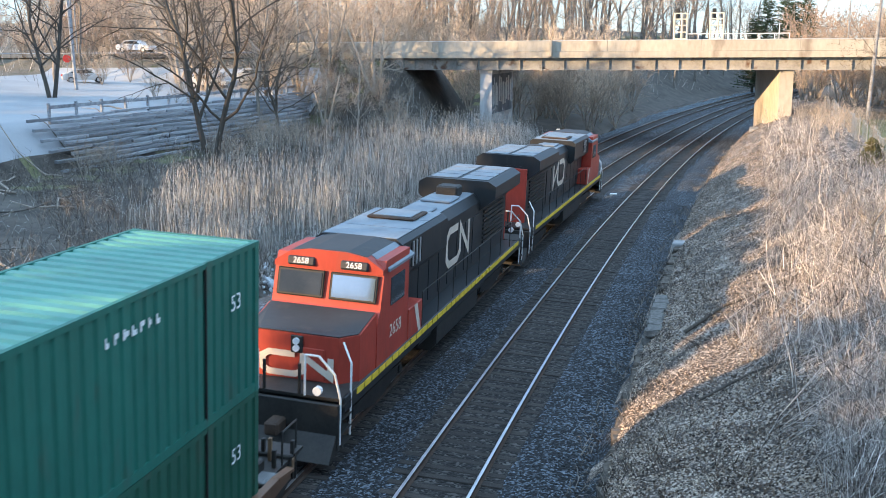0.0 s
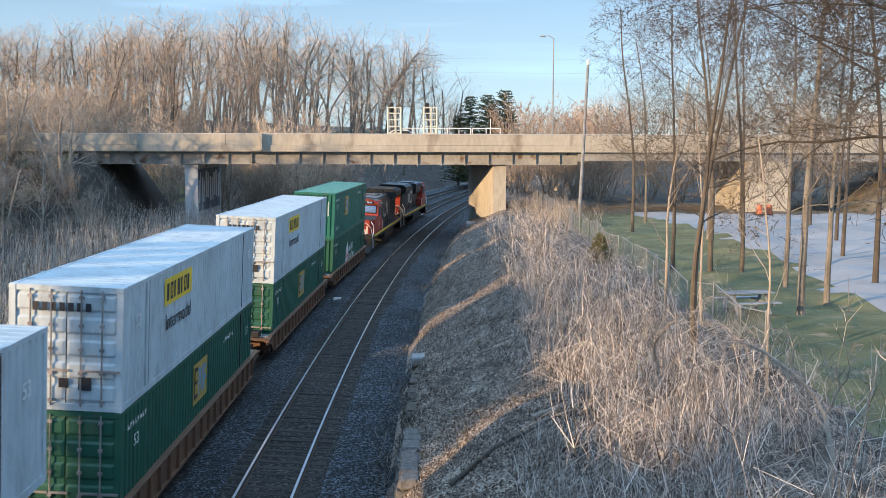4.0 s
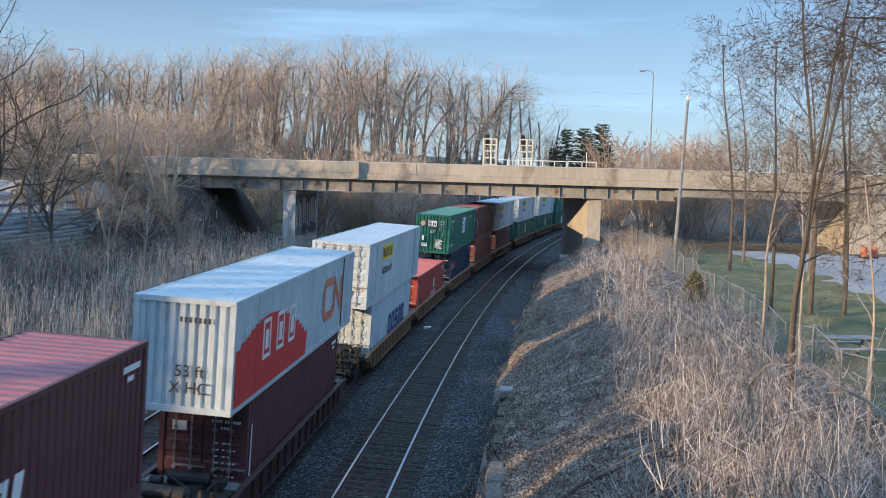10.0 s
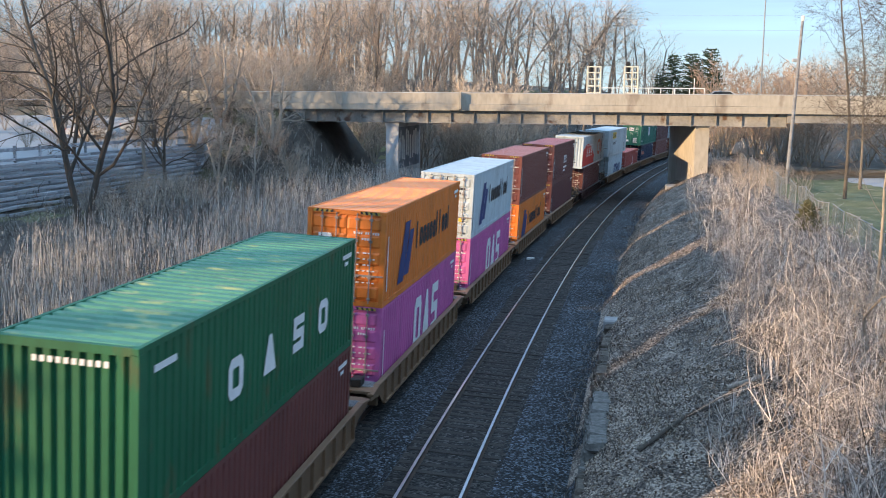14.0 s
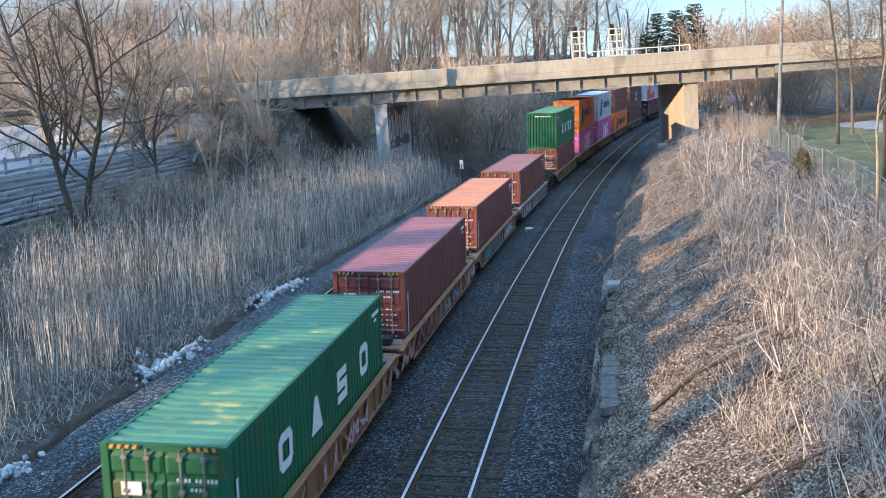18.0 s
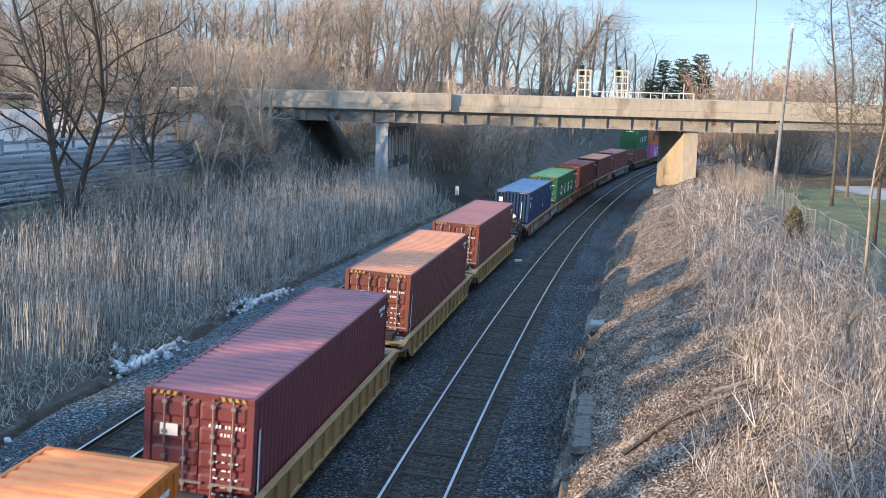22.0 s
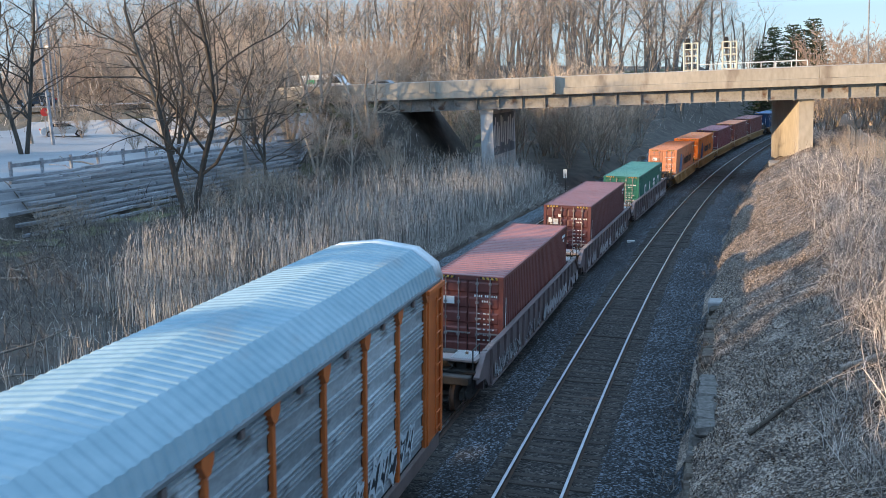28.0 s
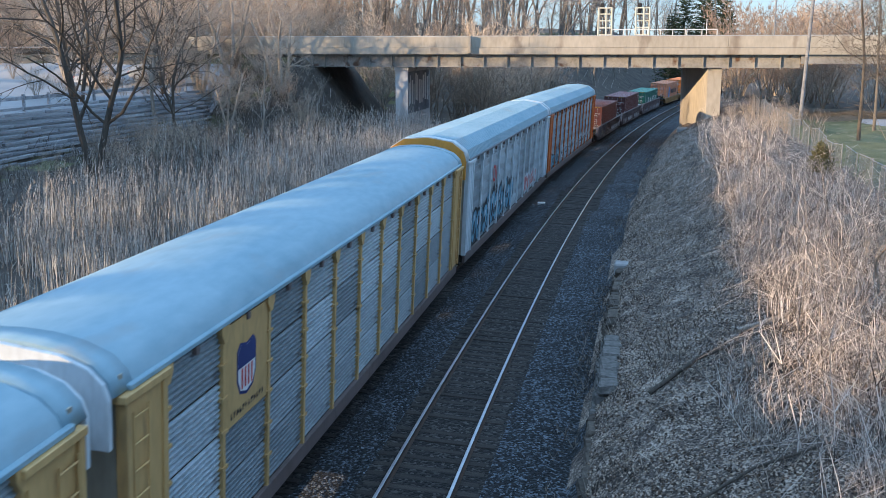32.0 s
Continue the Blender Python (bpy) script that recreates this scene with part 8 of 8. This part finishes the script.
def bank_wall():
    w = thing("stone_wall", "low broken wall of rough brown-grey stones at the bank's foot", "wall", kind="structure")
    sizes = (0.42, 0.55, 0.7, 0.9)
    forms = [[stone_mesh(10 * k + i, l, 0.5, 0.3) for i in range(4)] for k, l in enumerate(sizes)]
    rnd = random.Random(2)
    for course in range(4):
        y = 11.6 + course * 0.27
        while y < 40.2:
            k = rnd.randint(0, 3)
            whole = 24.0 + 0.2 * course < y < 30.4 - 0.3 * course
            crumbled = noise.noise(Vector((y * 0.5, 3.0, 0))) * 1.2 + (2.1 if y > 30 else 1.5)
            if whole or course < crumbled:
                mid = y + sizes[k] / 2
                x, sl = line(mid)
                b = part("stone", forms[k][rnd.randint(0, 3)], STONE if whole else STONEBROWN, w)
                slack = 0.4 if whole else 1.0
                b.location = (x + 3.68 + 0.07 * course + rnd.uniform(-0.05, 0.05) * slack, mid, -0.36 + course * 0.3 + rnd.uniform(-0.03, 0.03) * slack)
                b.rotation_euler = (rnd.gauss(0, 0.04) * slack, rnd.gauss(0, 0.08) * slack, rnd.gauss(0, 0.06) * slack - math.atan(sl))
            y += sizes[k] + 0.012
    p = part("end_block", boxes((-0.4, 0.4, -0.4, 0.4, 0, 1.0), bevel=0.06), CONC_DARK, w, "pale concrete end block")
    p.location = (line(40.6)[0] + 3.9, 40.6, -0.3)


bank_wall()


def crib_wall():
    w = thing("timber_wall", "stepped wall of weathered grey horizontal timbers", "wall", kind="structure")
    beam = bpy.data.meshes.new("timber")
    bm = boxes((-2.3, 2.3, -0.12, 0.12, 0, 0.21), bevel=0.03)
    bm.to_mesh(beam)
    bm.free()
    rnd = random.Random(3)
    def at(y, course):
        x, sl = line(y)
        return Vector((x - 36.1 - 0.24 * course, y, 1.55 + course * 0.33)), -math.atan(sl)
    for course in range(11):
        y = 52.0 + 2.0 * (course % 2)
        while y < 92:
            p, a = at(y, course)
            o = part("timber", beam, PLANKWOOD, w)
            o.location = p + Vector((rnd.uniform(-0.12, 0.12), 0, rnd.uniform(-0.05, 0.05)))
            o.rotation_euler = (rnd.gauss(0, 0.05), rnd.gauss(0, 0.012), a + math.pi / 2 + rnd.gauss(0, 0.02))
            y += 4.55
    for i in range(14):
        p, a = at(53 + i * 2.9, 12)
        o = part("rail_post", boxes((-0.09, 0.09, -0.09, 0.09, -0.5, 0.7), bevel=0.02), PLANKWOOD, w)
        o.location = (p.x - 0.4, p.y, 5.2)
        if i < 13:
            o = part("guard_beam", boxes((-0.05, 0.05, 0, 2.9, 0.3, 0.55), bevel=0.02), PLANKWOOD, w)
            o.location, o.rotation_euler.z = (p.x - 0.4, p.y, 5.2), a


crib_wall()


def chain_fence():
    fe = thing("chain_link_fence", "sagging galvanised chain-link fence along the bank top", "fence")
    ys = [29 + i * 3.0 for i in range(25)]
    mesh = Wood()
    for i in range(24):
        s = i * 0.16
        for sg in (1, -1):
            y0 = (s if sg > 0 else 3.0 - s)
            if not 0 <= y0 <= 3.0:
                continue
            L = min(1.45, (3.0 - y0) if sg > 0 else y0)
            mesh.rod(Vector((0, y0, 0.05)), Vector((0, y0 + sg * L, 0.05 + L)), 0.004, 0.004, 3)
        z = i * 0.16
        if z < 1.45:
            for sg in (1, -1):
                y0 = 0 if sg > 0 else 3.0
                L = 1.5 - z
                mesh.rod(Vector((0, y0, 0.05 + z)), Vector((0, y0 + sg * L, 0.05 + z + L)), 0.004, 0.004, 3)
    me = mesh.mesh("wire_panel", WIRE)
    post = bpy.data.meshes.new("post")
    bm = tube(bmesh.new(), (0, 0, -0.3), (0, 0, 1.62), 0.03)
    bm.to_mesh(post)
    bm.free()
    rail = bpy.data.meshes.new("top_rail")
    bm = tube(bmesh.new(), (0, 0, 0), (0, 3.0, 0), 0.022)
    bm.to_mesh(rail)
    bm.free()
    for i, y in enumerate(ys):
        x = 9.45 + 0.15 * math.sin(i * 1.3)
        z = ground_z(x, y)
        p = part("post", post, WIRE, fe)
        p.location = (x, y, z)
        if i < len(ys) - 1:
            z1 = ground_z(9.45, y + 3)
            for nm, m2, dz in (("wire_panel", me, 0), ("top_rail", rail, 1.56)):
                o = part(nm, m2, WIRE, fe, kind="stuff" if nm == "wire_panel" else "")
                o.location = (x, y, z + dz)
                o.rotation_euler.x = math.atan2(z1 - z, 3.0)


chain_fence()


def rock_piles():
    rnd = random.Random(6)
    forms = []
    for i in range(5):
        bm = bmesh.new()
        bmesh.ops.create_icosphere(bm, subdivisions=1, radius=0.13)
        for v in bm.verts:
            v.co *= rnd.uniform(0.7, 1.25)
            v.co.z *= 0.7
        me = bpy.data.meshes.new("rock")
        bm.to_mesh(me)
        bm.free()
        forms.append(me)
    for cy in (15.0, 23.0, 34.6, 46.6):
        pile = thing("rubble_pile", "heap of pale limestone rubble at the ditch", "rocks", "rubble heaps by the ditch")
        for k in range(210):
            y = cy + rnd.gauss(0, 0.75)
            x = line(y)[0] - 12.85 + rnd.gauss(0, 0.58)
            o = part("rock", forms[k % 5], ROCKWHITE, pile)
            o.location = (x, y, ground_z(x, y) + rnd.uniform(0.02, 0.3))
            o.rotation_euler = (rnd.uniform(0, 3), rnd.uniform(0, 3), rnd.uniform(0, 3))
            s = rnd.uniform(0.5, 1.1)
            o.scale = (s, s, s)


rock_piles()


def pole_lamp(x, y, z, h, label, arm=(2.2, 0)):
    GALV = WIRE
    p = thing("street_lamp", label, "street lamp", "street lamps on the road")
    part("pole", tube(bmesh.new(), (0, 0, 0), (0, 0, h), 0.09, 0.05, 8), GALV, p)
    bm = tube(bmesh.new(), (0, 0, h - 0.05), (-arm[0] * 0.5, arm[1], h + 0.25), 0.045)
    tube(bm, (-arm[0] * 0.5, arm[1], h + 0.25), (-arm[0], arm[1], h + 0.2), 0.04)
    part("arm", bm, GALV, p)
    part("lamp_head", boxes((-arm[0] - 0.5, -arm[0] + 0.1, -0.15, 0.15, h + 0.1, h + 0.26), bevel=0.04), GALV, p)
    p.location = (x, y, z)


pole_lamp(-48.9, 105.5, 8.9, 12.2, "tall grey street lamp on the approach road", (1.2, 0))
pole_lamp(12.0, 110.5, 8.9, 11.5, "thin grey street lamp past the bridge", (1.0, 0))
pole_lamp(-76.0, 101.0, 8.9, 12.5, "grey street lamp by the road", (1.2, 0))


def utility_pole(x, y, z, h, label, lean=0.0):
    p = thing("utility_pole", label, "utility pole", "utility poles")
    part("pole", tube(bmesh.new(), (0, 0, -0.4), (lean, 0, h), 0.17, 0.11, 9), PLANKWOOD, p)
    part("lamp_bracket", fixed(boxes((lean * 0.75 - 0.5, lean * 0.75 + 0.1, -0.1, 0.1, h * 0.74, h * 0.74 + 0.3), bevel=0.05)), GALV, p)
    part("insulator", boxes((lean - 0.12, lean + 0.12, -0.12, 0.12, h - 0.35, h + 0.1), bevel=0.04), WHITEPAINT, p)
    p.location = (x, y, z)


utility_pole(11.7, 85.9, 2.5, 13.6, "pale leaning wooden utility pole by the bridge", 0.55)
utility_pole(-60.5, 79.0, 6.0, 15.0, "dark wooden utility pole by the lot", -0.5)
utility_pole(-73.0, 96.0, 7.5, 10.5, "thin wooden utility pole behind the lot", 0.2)
for i, (a, b) in enumerate((((-160, 150, 27.5), (90, 160, 23.0)), ((-160, 150, 26.2), (90, 160, 20.5)))):
    pts = []
    for k in range(21):
        t = k / 20
        p = Vector(a).lerp(Vector(b), t)
        pts.append(p - Vector((0, 0, 3.0 * 4 * t * (1 - t))))
    verts = [tuple(p + Vector(o)) for p in pts for o in ((0, 0.011, -0.007), (0, -0.011, -0.007), (0, 0, 0.012))]
    ob = part("overhead_wire", mesh_of("overhead_wire", verts, [(k * 3 + i, k * 3 + (i + 1) % 3, k * 3 + 3 + (i + 1) % 3, k * 3 + 3 + i) for k in range(20) for i in range(3)]), WIRE)
    tagged(ob, "thin dark overhead wire against the sky", "wire", "overhead wires")

mk = thing("marker_post", "short white-topped marker post by the track", "post")
part("post", tube(bmesh.new(), (0, 0, 0), (0, 0, 1.6), 0.05), BLACKSTEEL, mk)
part("plate", boxes((-0.16, 0.16, -0.02, 0.02, 1.2, 2.0), bevel=0.01), WHITEPAINT, mk)
mk.location = (-15.3, 90.5, -0.3)
mk = thing("track_marker", "small white plate lying in the ballast", "marker")
part("plate", boxes((-0.22, 0.22, -0.16, 0.16, 0, 0.14), bevel=0.02), WHITEPAINT, mk)
mk.location = (line(60)[0] - 2.0, 60.5, -0.2)


def picnic_table(x, y, turn):
    t = thing("picnic_table", "grey wooden picnic table with benches on the lawn", "table")
    for i in range(5):
        part("top_board", boxes((-0.9, 0.9, -0.36 + i * 0.148, -0.225 + i * 0.148, 0.72, 0.76), bevel=0.006), PLANKWOOD, t)
    for sy in (-1, 1):
        for k in range(2):
            a = sy * (0.62 + 0.15 * k)
            part("bench_board", boxes((-0.9, 0.9, a - 0.07, a + 0.07, 0.43, 0.47), bevel=0.006), PLANKWOOD, t)
        for sx in (-0.62, 0.62):
            part("leg", box(bmesh.new(), -0.03, 0.03, -0.05, 0.05, 0, 0.8, 0, 0, pose(sx, sy * 0.55, 0, sy * 28)), PLANKWOOD, t)
    for sx in (-0.62, 0.62):
        part("cross_beam", boxes((sx - 0.03, sx + 0.03, -0.8, 0.8, 0.36, 0.43)), PLANKWOOD, t)
    t.location, t.rotation_euler.z, t.scale = (x, y, ground_z(x, y)), turn, (1.1, 1.1, 1.1)


picnic_table(12.0, 39.2, 0.2)
for x, y in ((29.0, 92.0), (30.2, 93.0)):
    b = thing("traffic_barrel", "orange plastic traffic barrel by the abutment", "barrel", "traffic barrels")
    part("drum", tube(bmesh.new(), (0, 0, 0), (0, 0, 0.95), 0.3, 0.24, 12), M_ORANGE, b)
    part("base", tube(bmesh.new(), (0, 0, 0), (0, 0, 0.08), 0.42, 0.42, 12), RUBBER, b)
    b.location = (x, y, ground_z(x, y))


def fallen_log(pts, r, label, mat):
    w = Wood()
    for i, (p, q) in enumerate(zip(pts, pts[1:])):
        a = Vector((p[0], p[1], ground_z(p[0], p[1]) + p[2]))
        b = Vector((q[0], q[1], ground_z(q[0], q[1]) + q[2]))
        w.rod(a, b, r * (1 - 0.2 * i), r * (1 - 0.2 * (i + 1)), 8)
    tagged(new("fallen_log", w.mesh("fallen_log", mat)), label, "log", "fallen branches on the bank")


fallen_log([(0.2, 23.3, 0.1), (1.3, 23.9, 0.1), (2.4, 24.2, 0.15), (3.4, 24.9, 0.3)], 0.06, "grey fallen branch lying up the slope", BARKDARK)
fallen_log([(2.3, 25.0, 0.1), (3.6, 25.6, 0.2), (5.2, 26.0, 0.5)], 0.07, "pale fallen branch in the brambles", BARK)
fallen_log([(0.9, 16.8, 0.05), (2.0, 17.4, 0.1), (3.4, 17.5, 0.2)], 0.035, "dead dark branch among the leaves", BARKDARK)
bent = tree(tree_meshes(617, 3.9, 0.055, dict(FORK_TREE, bend=[0.2, 0.2, 0.2, 0.25], thin=0.9), 1, 0.25, BARK, BARK), "pale crooked sapling standing in the brush", "sapling", "saplings on the bank")
stand(bent, 7.2, 18.3, 2.2)
stand(copy_thing(bent, Matrix()), 5.4, 24.6, 4.4, 0.8)


dl = random.Random(64)
for _ in range(34):
    y = dl.uniform(24, 62)
    x = line(y)[0] - min(33, 17 + 0.6 * (y - 22)) - dl.uniform(0, 7)
    a, ln = dl.uniform(0, 6.28), dl.uniform(1.6, 4.5)
    pts = [(x, y, 0.1)]
    for k in range(3):
        a += dl.gauss(0, 0.35)
        pts.append((pts[-1][0] + math.cos(a) * ln / 3, pts[-1][1] + math.sin(a) * ln / 3, 0.15 + dl.uniform(0, 0.25) * (k + 1)))
    fallen_log(pts, dl.uniform(0.04, 0.09), "grey dead limb lying in the scrub", BARK if dl.random() < 0.6 else BARKMID)


# ---------------------------------------------------------------- road vehicles
def road_car(label, colour, kind_="car"):
    c = thing("car" if kind_ != "van" else "van", label, kind_, "vehicles on the roads")
    m = paint("car_" + label.split()[0], colour, 0.25, 0.08)
    if kind_ == "van":
        body = [(-2.7, 0.35), (2.75, 0.35), (2.8, 0.95), (2.1, 1.25), (1.55, 2.05), (1.2, 2.2), (-2.7, 2.2)]
        glass = [(1.25, 1.3), (2.0, 1.3), (1.5, 1.98), (0.6, 1.98), (0.6, 1.3)]
        cabin, L, W = None, 2.7, 0.98
    else:
        tall = kind_ == "suv"
        t = 1.68 if tall else 1.45
        body = [(-2.2, 0.35), (2.2, 0.32), (2.25, 0.75), (1.2, 0.95), (-2.0, 1.02), (-2.25, 0.8)]
        cabin = [(-2.0 if tall else -1.75, 1.0), (1.15, 0.94), (0.45, t - 0.05), (-0.2, t), (-1.5 if tall else -1.0, t - 0.03)]
        glass = [(-1.75 if tall else -1.4, 1.05), (0.95, 1.02), (0.42, t - 0.12), (-0.2, t - 0.08), (-1.4 if tall else -0.95, t - 0.1)]
        L, W = 2.2, 0.88
    bm = fixed(prism(bmesh.new(), [(a, b) for a, b in body], "y", -W, W))
    bmesh.ops.bevel(bm, geom=list(bm.edges), offset=0.05, segments=2, affect="EDGES")
    part("body", bm, m, c)
    if cabin:
        part("cabin", fixed(prism(bmesh.new(), cabin, "y", -W + 0.1, W - 0.1)), m, c)
    for sy in (-1, 1):
        y = sy * ((W - 0.1 if cabin else W) + 0.006)
        part("side_window", fixed(prism(bmesh.new(), glass, "y", y - 0.004, y + 0.004)), GLASS, c)
    for x in (-L * 0.62, L * 0.64):
        for sy in (-1, 1):
            wl_ = part("wheel", tube(bmesh.new(), (x, sy * (W - 0.18), 0.33), (x, sy * (W + 0.02), 0.33), 0.33, n=16), RUBBER, c)
            part("rim", tube(bmesh.new(), (x, sy * (W + 0.021), 0.33), (x, sy * (W + 0.03), 0.33), 0.2, n=12), GALV, wl_)
    for sy in (-1, 1):
        part("tail_light", boxes((-L - 0.07, -L + 0.02, sy * (W - 0.2) - 0.1, sy * (W - 0.2) + 0.1, 0.75, 0.92)), M_RED, c)
        part("headlight", boxes((L - 0.03, L + 0.05, sy * (W - 0.22) - 0.12, sy * (W - 0.22) + 0.12, 0.62, 0.75)), M_LAMP, c)
    if kind_ == "van":
        part("side_logo", boxes((-1.9, -0.9, -0.994, -0.985, 1.3, 1.75)), surf("green_mark", (0.1, 0.45, 0.2), (0.15, 0.55, 0.25), 2.0), c, "green logo patch")
        part("side_text", boxes((-0.7, 0.4, -0.994, -0.985, 1.45, 1.7), (-0.7, 0.2, -0.994, -0.985, 1.25, 1.36)), M_BLACK, c, "dark lettering bars")
    return c


ROADCARS = [
    (road_car("white saloon crossing the bridge", (0.7, 0.7, 0.7)), -19.8 - 16 * 3, 16.0, 101.0),
    (road_car("black saloon crossing the bridge", (0.03, 0.03, 0.035)), -17.4 - 16 * 7, 16.0, 101.2),
    (road_car("dark sport utility car on the bridge", (0.04, 0.045, 0.055), "suv"), -21.4 - 18.3 * 11.5, 18.3, 101.0),
    (road_car("silver hatchback on the bridge", (0.45, 0.47, 0.5)), -16.6 + 16 * 15.5, -16.0, 104.5),
    (road_car("charcoal estate with red lights on the bridge", (0.06, 0.06, 0.07), "suv"), -10.7 + 20.3 * 24.5, -20.3, 104.5),
    (road_car("white delivery van with green patch on the bridge", (0.75, 0.76, 0.76), "van"), -33.2 - 18.4 * 28.5, 18.4, 101.0),
    (road_car("grey saloon ahead of the van", (0.35, 0.36, 0.37)), -26.5 - 19 * 28.5, 19.0, 101.0),
]
for x, y, a, lab, col in ((-53.5, 92.0, 12, "white parked car in the lot", (0.7, 0.71, 0.72)), (-48.2, 93.0, 8, "pale silver parked car in the lot", (0.5, 0.52, 0.54)), (-66.0, 88.0, 40, "white parked hatchback in the lot", (0.66, 0.66, 0.65)), (44.0, 92.5, 0, "dark parked car under the trees", (0.05, 0.06, 0.07))):
    c = road_car(lab, col)
    c.location, c.rotation_euler.z = (x, y, ground_z(x, y)), radians(a)


def stop_sign(x, y, z):
    p = thing("stop_sign", "red octagonal road sign on a grey post", "road sign")
    part("post", tube(bmesh.new(), (0, 0, 0), (0, 0, 2.5), 0.04), WIRE, p)
    plate = fixed(prism(bmesh.new(), [(0.42 * math.cos(math.pi / 8 + k * math.pi / 4), 2.45 + 0.42 * math.sin(math.pi / 8 + k * math.pi / 4)) for k in range(8)], "y", -0.07, -0.045))
    part("plate", plate, M_RED, p)
    p.location, p.rotation_euler.z = (x, y, z), radians(30)


stop_sign(-66.5, 86.0, ground_z(-66.5, 86.0))


def shop(x, y):
    z = ground_z(x, y)
    b = thing("shop_building", "low shop with white front and dark flat roof", "building")
    part("wall", boxes((-9, 9, -6, 6, -1.5, 4.0)), WHITEPAINT, b)
    part("roof", boxes((-9.4, 9.4, -6.4, 6.4, 4.0, 4.7)), P_LOCOROOF, b, "dark grey flat roof edge")
    part("sign_band", boxes((2, 7.5, -6.08, -6.0, 2.9, 3.6)), M_RED, b, "red sign band")
    part("sign_band", boxes((-8, 1, -6.08, -6.0, 2.9, 3.6)), P_BLUE, b, "blue sign band")
    for i in range(5):
        w = part("window", boxes((-8 + i * 3.3, -5.6 + i * 3.3, -6.05, -6.0, 0.4, 2.5)), GLASS, b)
        part("window_frame", boxes((-8.06 + i * 3.3, -8 + i * 3.3, -6.09, -6.0, 0.3, 2.6), (-5.6 + i * 3.3, -5.54 + i * 3.3, -6.09, -6.0, 0.3, 2.6)), GALV, w)
    b.location, b.rotation_euler.z = (x, y, z), radians(28)


shop(-96.0, 96.0)


# ---------------------------------------------------------------- sleepers, the nearest as pieces
tie = bpy.data.meshes.new("sleeper")
bm = boxes((-1.3, 1.3, -0.115, 0.115, -0.36, -0.172), bevel=0.015)
bm.to_mesh(tie)
bm.free()
for (tr, off), y_end in zip(TRACKS, (165.0, 110.0, 110.0)):
    rnd = random.Random(int(off * 10))
    y = 6.0
    while y < y_end:
        s = part("sleeper", tie, SLEEPER, tr)
        p = on_track(y, off)
        s.location = (p.x + rnd.gauss(0, 0.025), p.y, p.z + rnd.gauss(0, 0.008))
        s.rotation_euler = (0, radians(CANT), -math.atan(line(y)[1]) + rnd.gauss(0, 0.012))
        y += 0.545


# ---------------------------------------------------------------- motion
def motions():
    """Train along the curve, cars over the bridge."""
    for ob, off, lift, turned in MOVERS:
        rows = []
        for k in range(0, 33):
            m = train_pose(run(off, k)) @ Matrix.Translation((0, 0, lift))
            if turned:
                m = m @ Matrix.Rotation(math.pi, 4, "Z") @ pose(0, 0, 0)
            rows.append((k, m))
        walk(ob, rows)
    for ob, x_at, speed, lane in ROADCARS:
        walk(ob, [(t, pose(max(-150, min(150, x_at + speed * t)), lane, 9.0, 0, 0, 0 if speed > 0 else 180)) for t in range(33)])


motions()
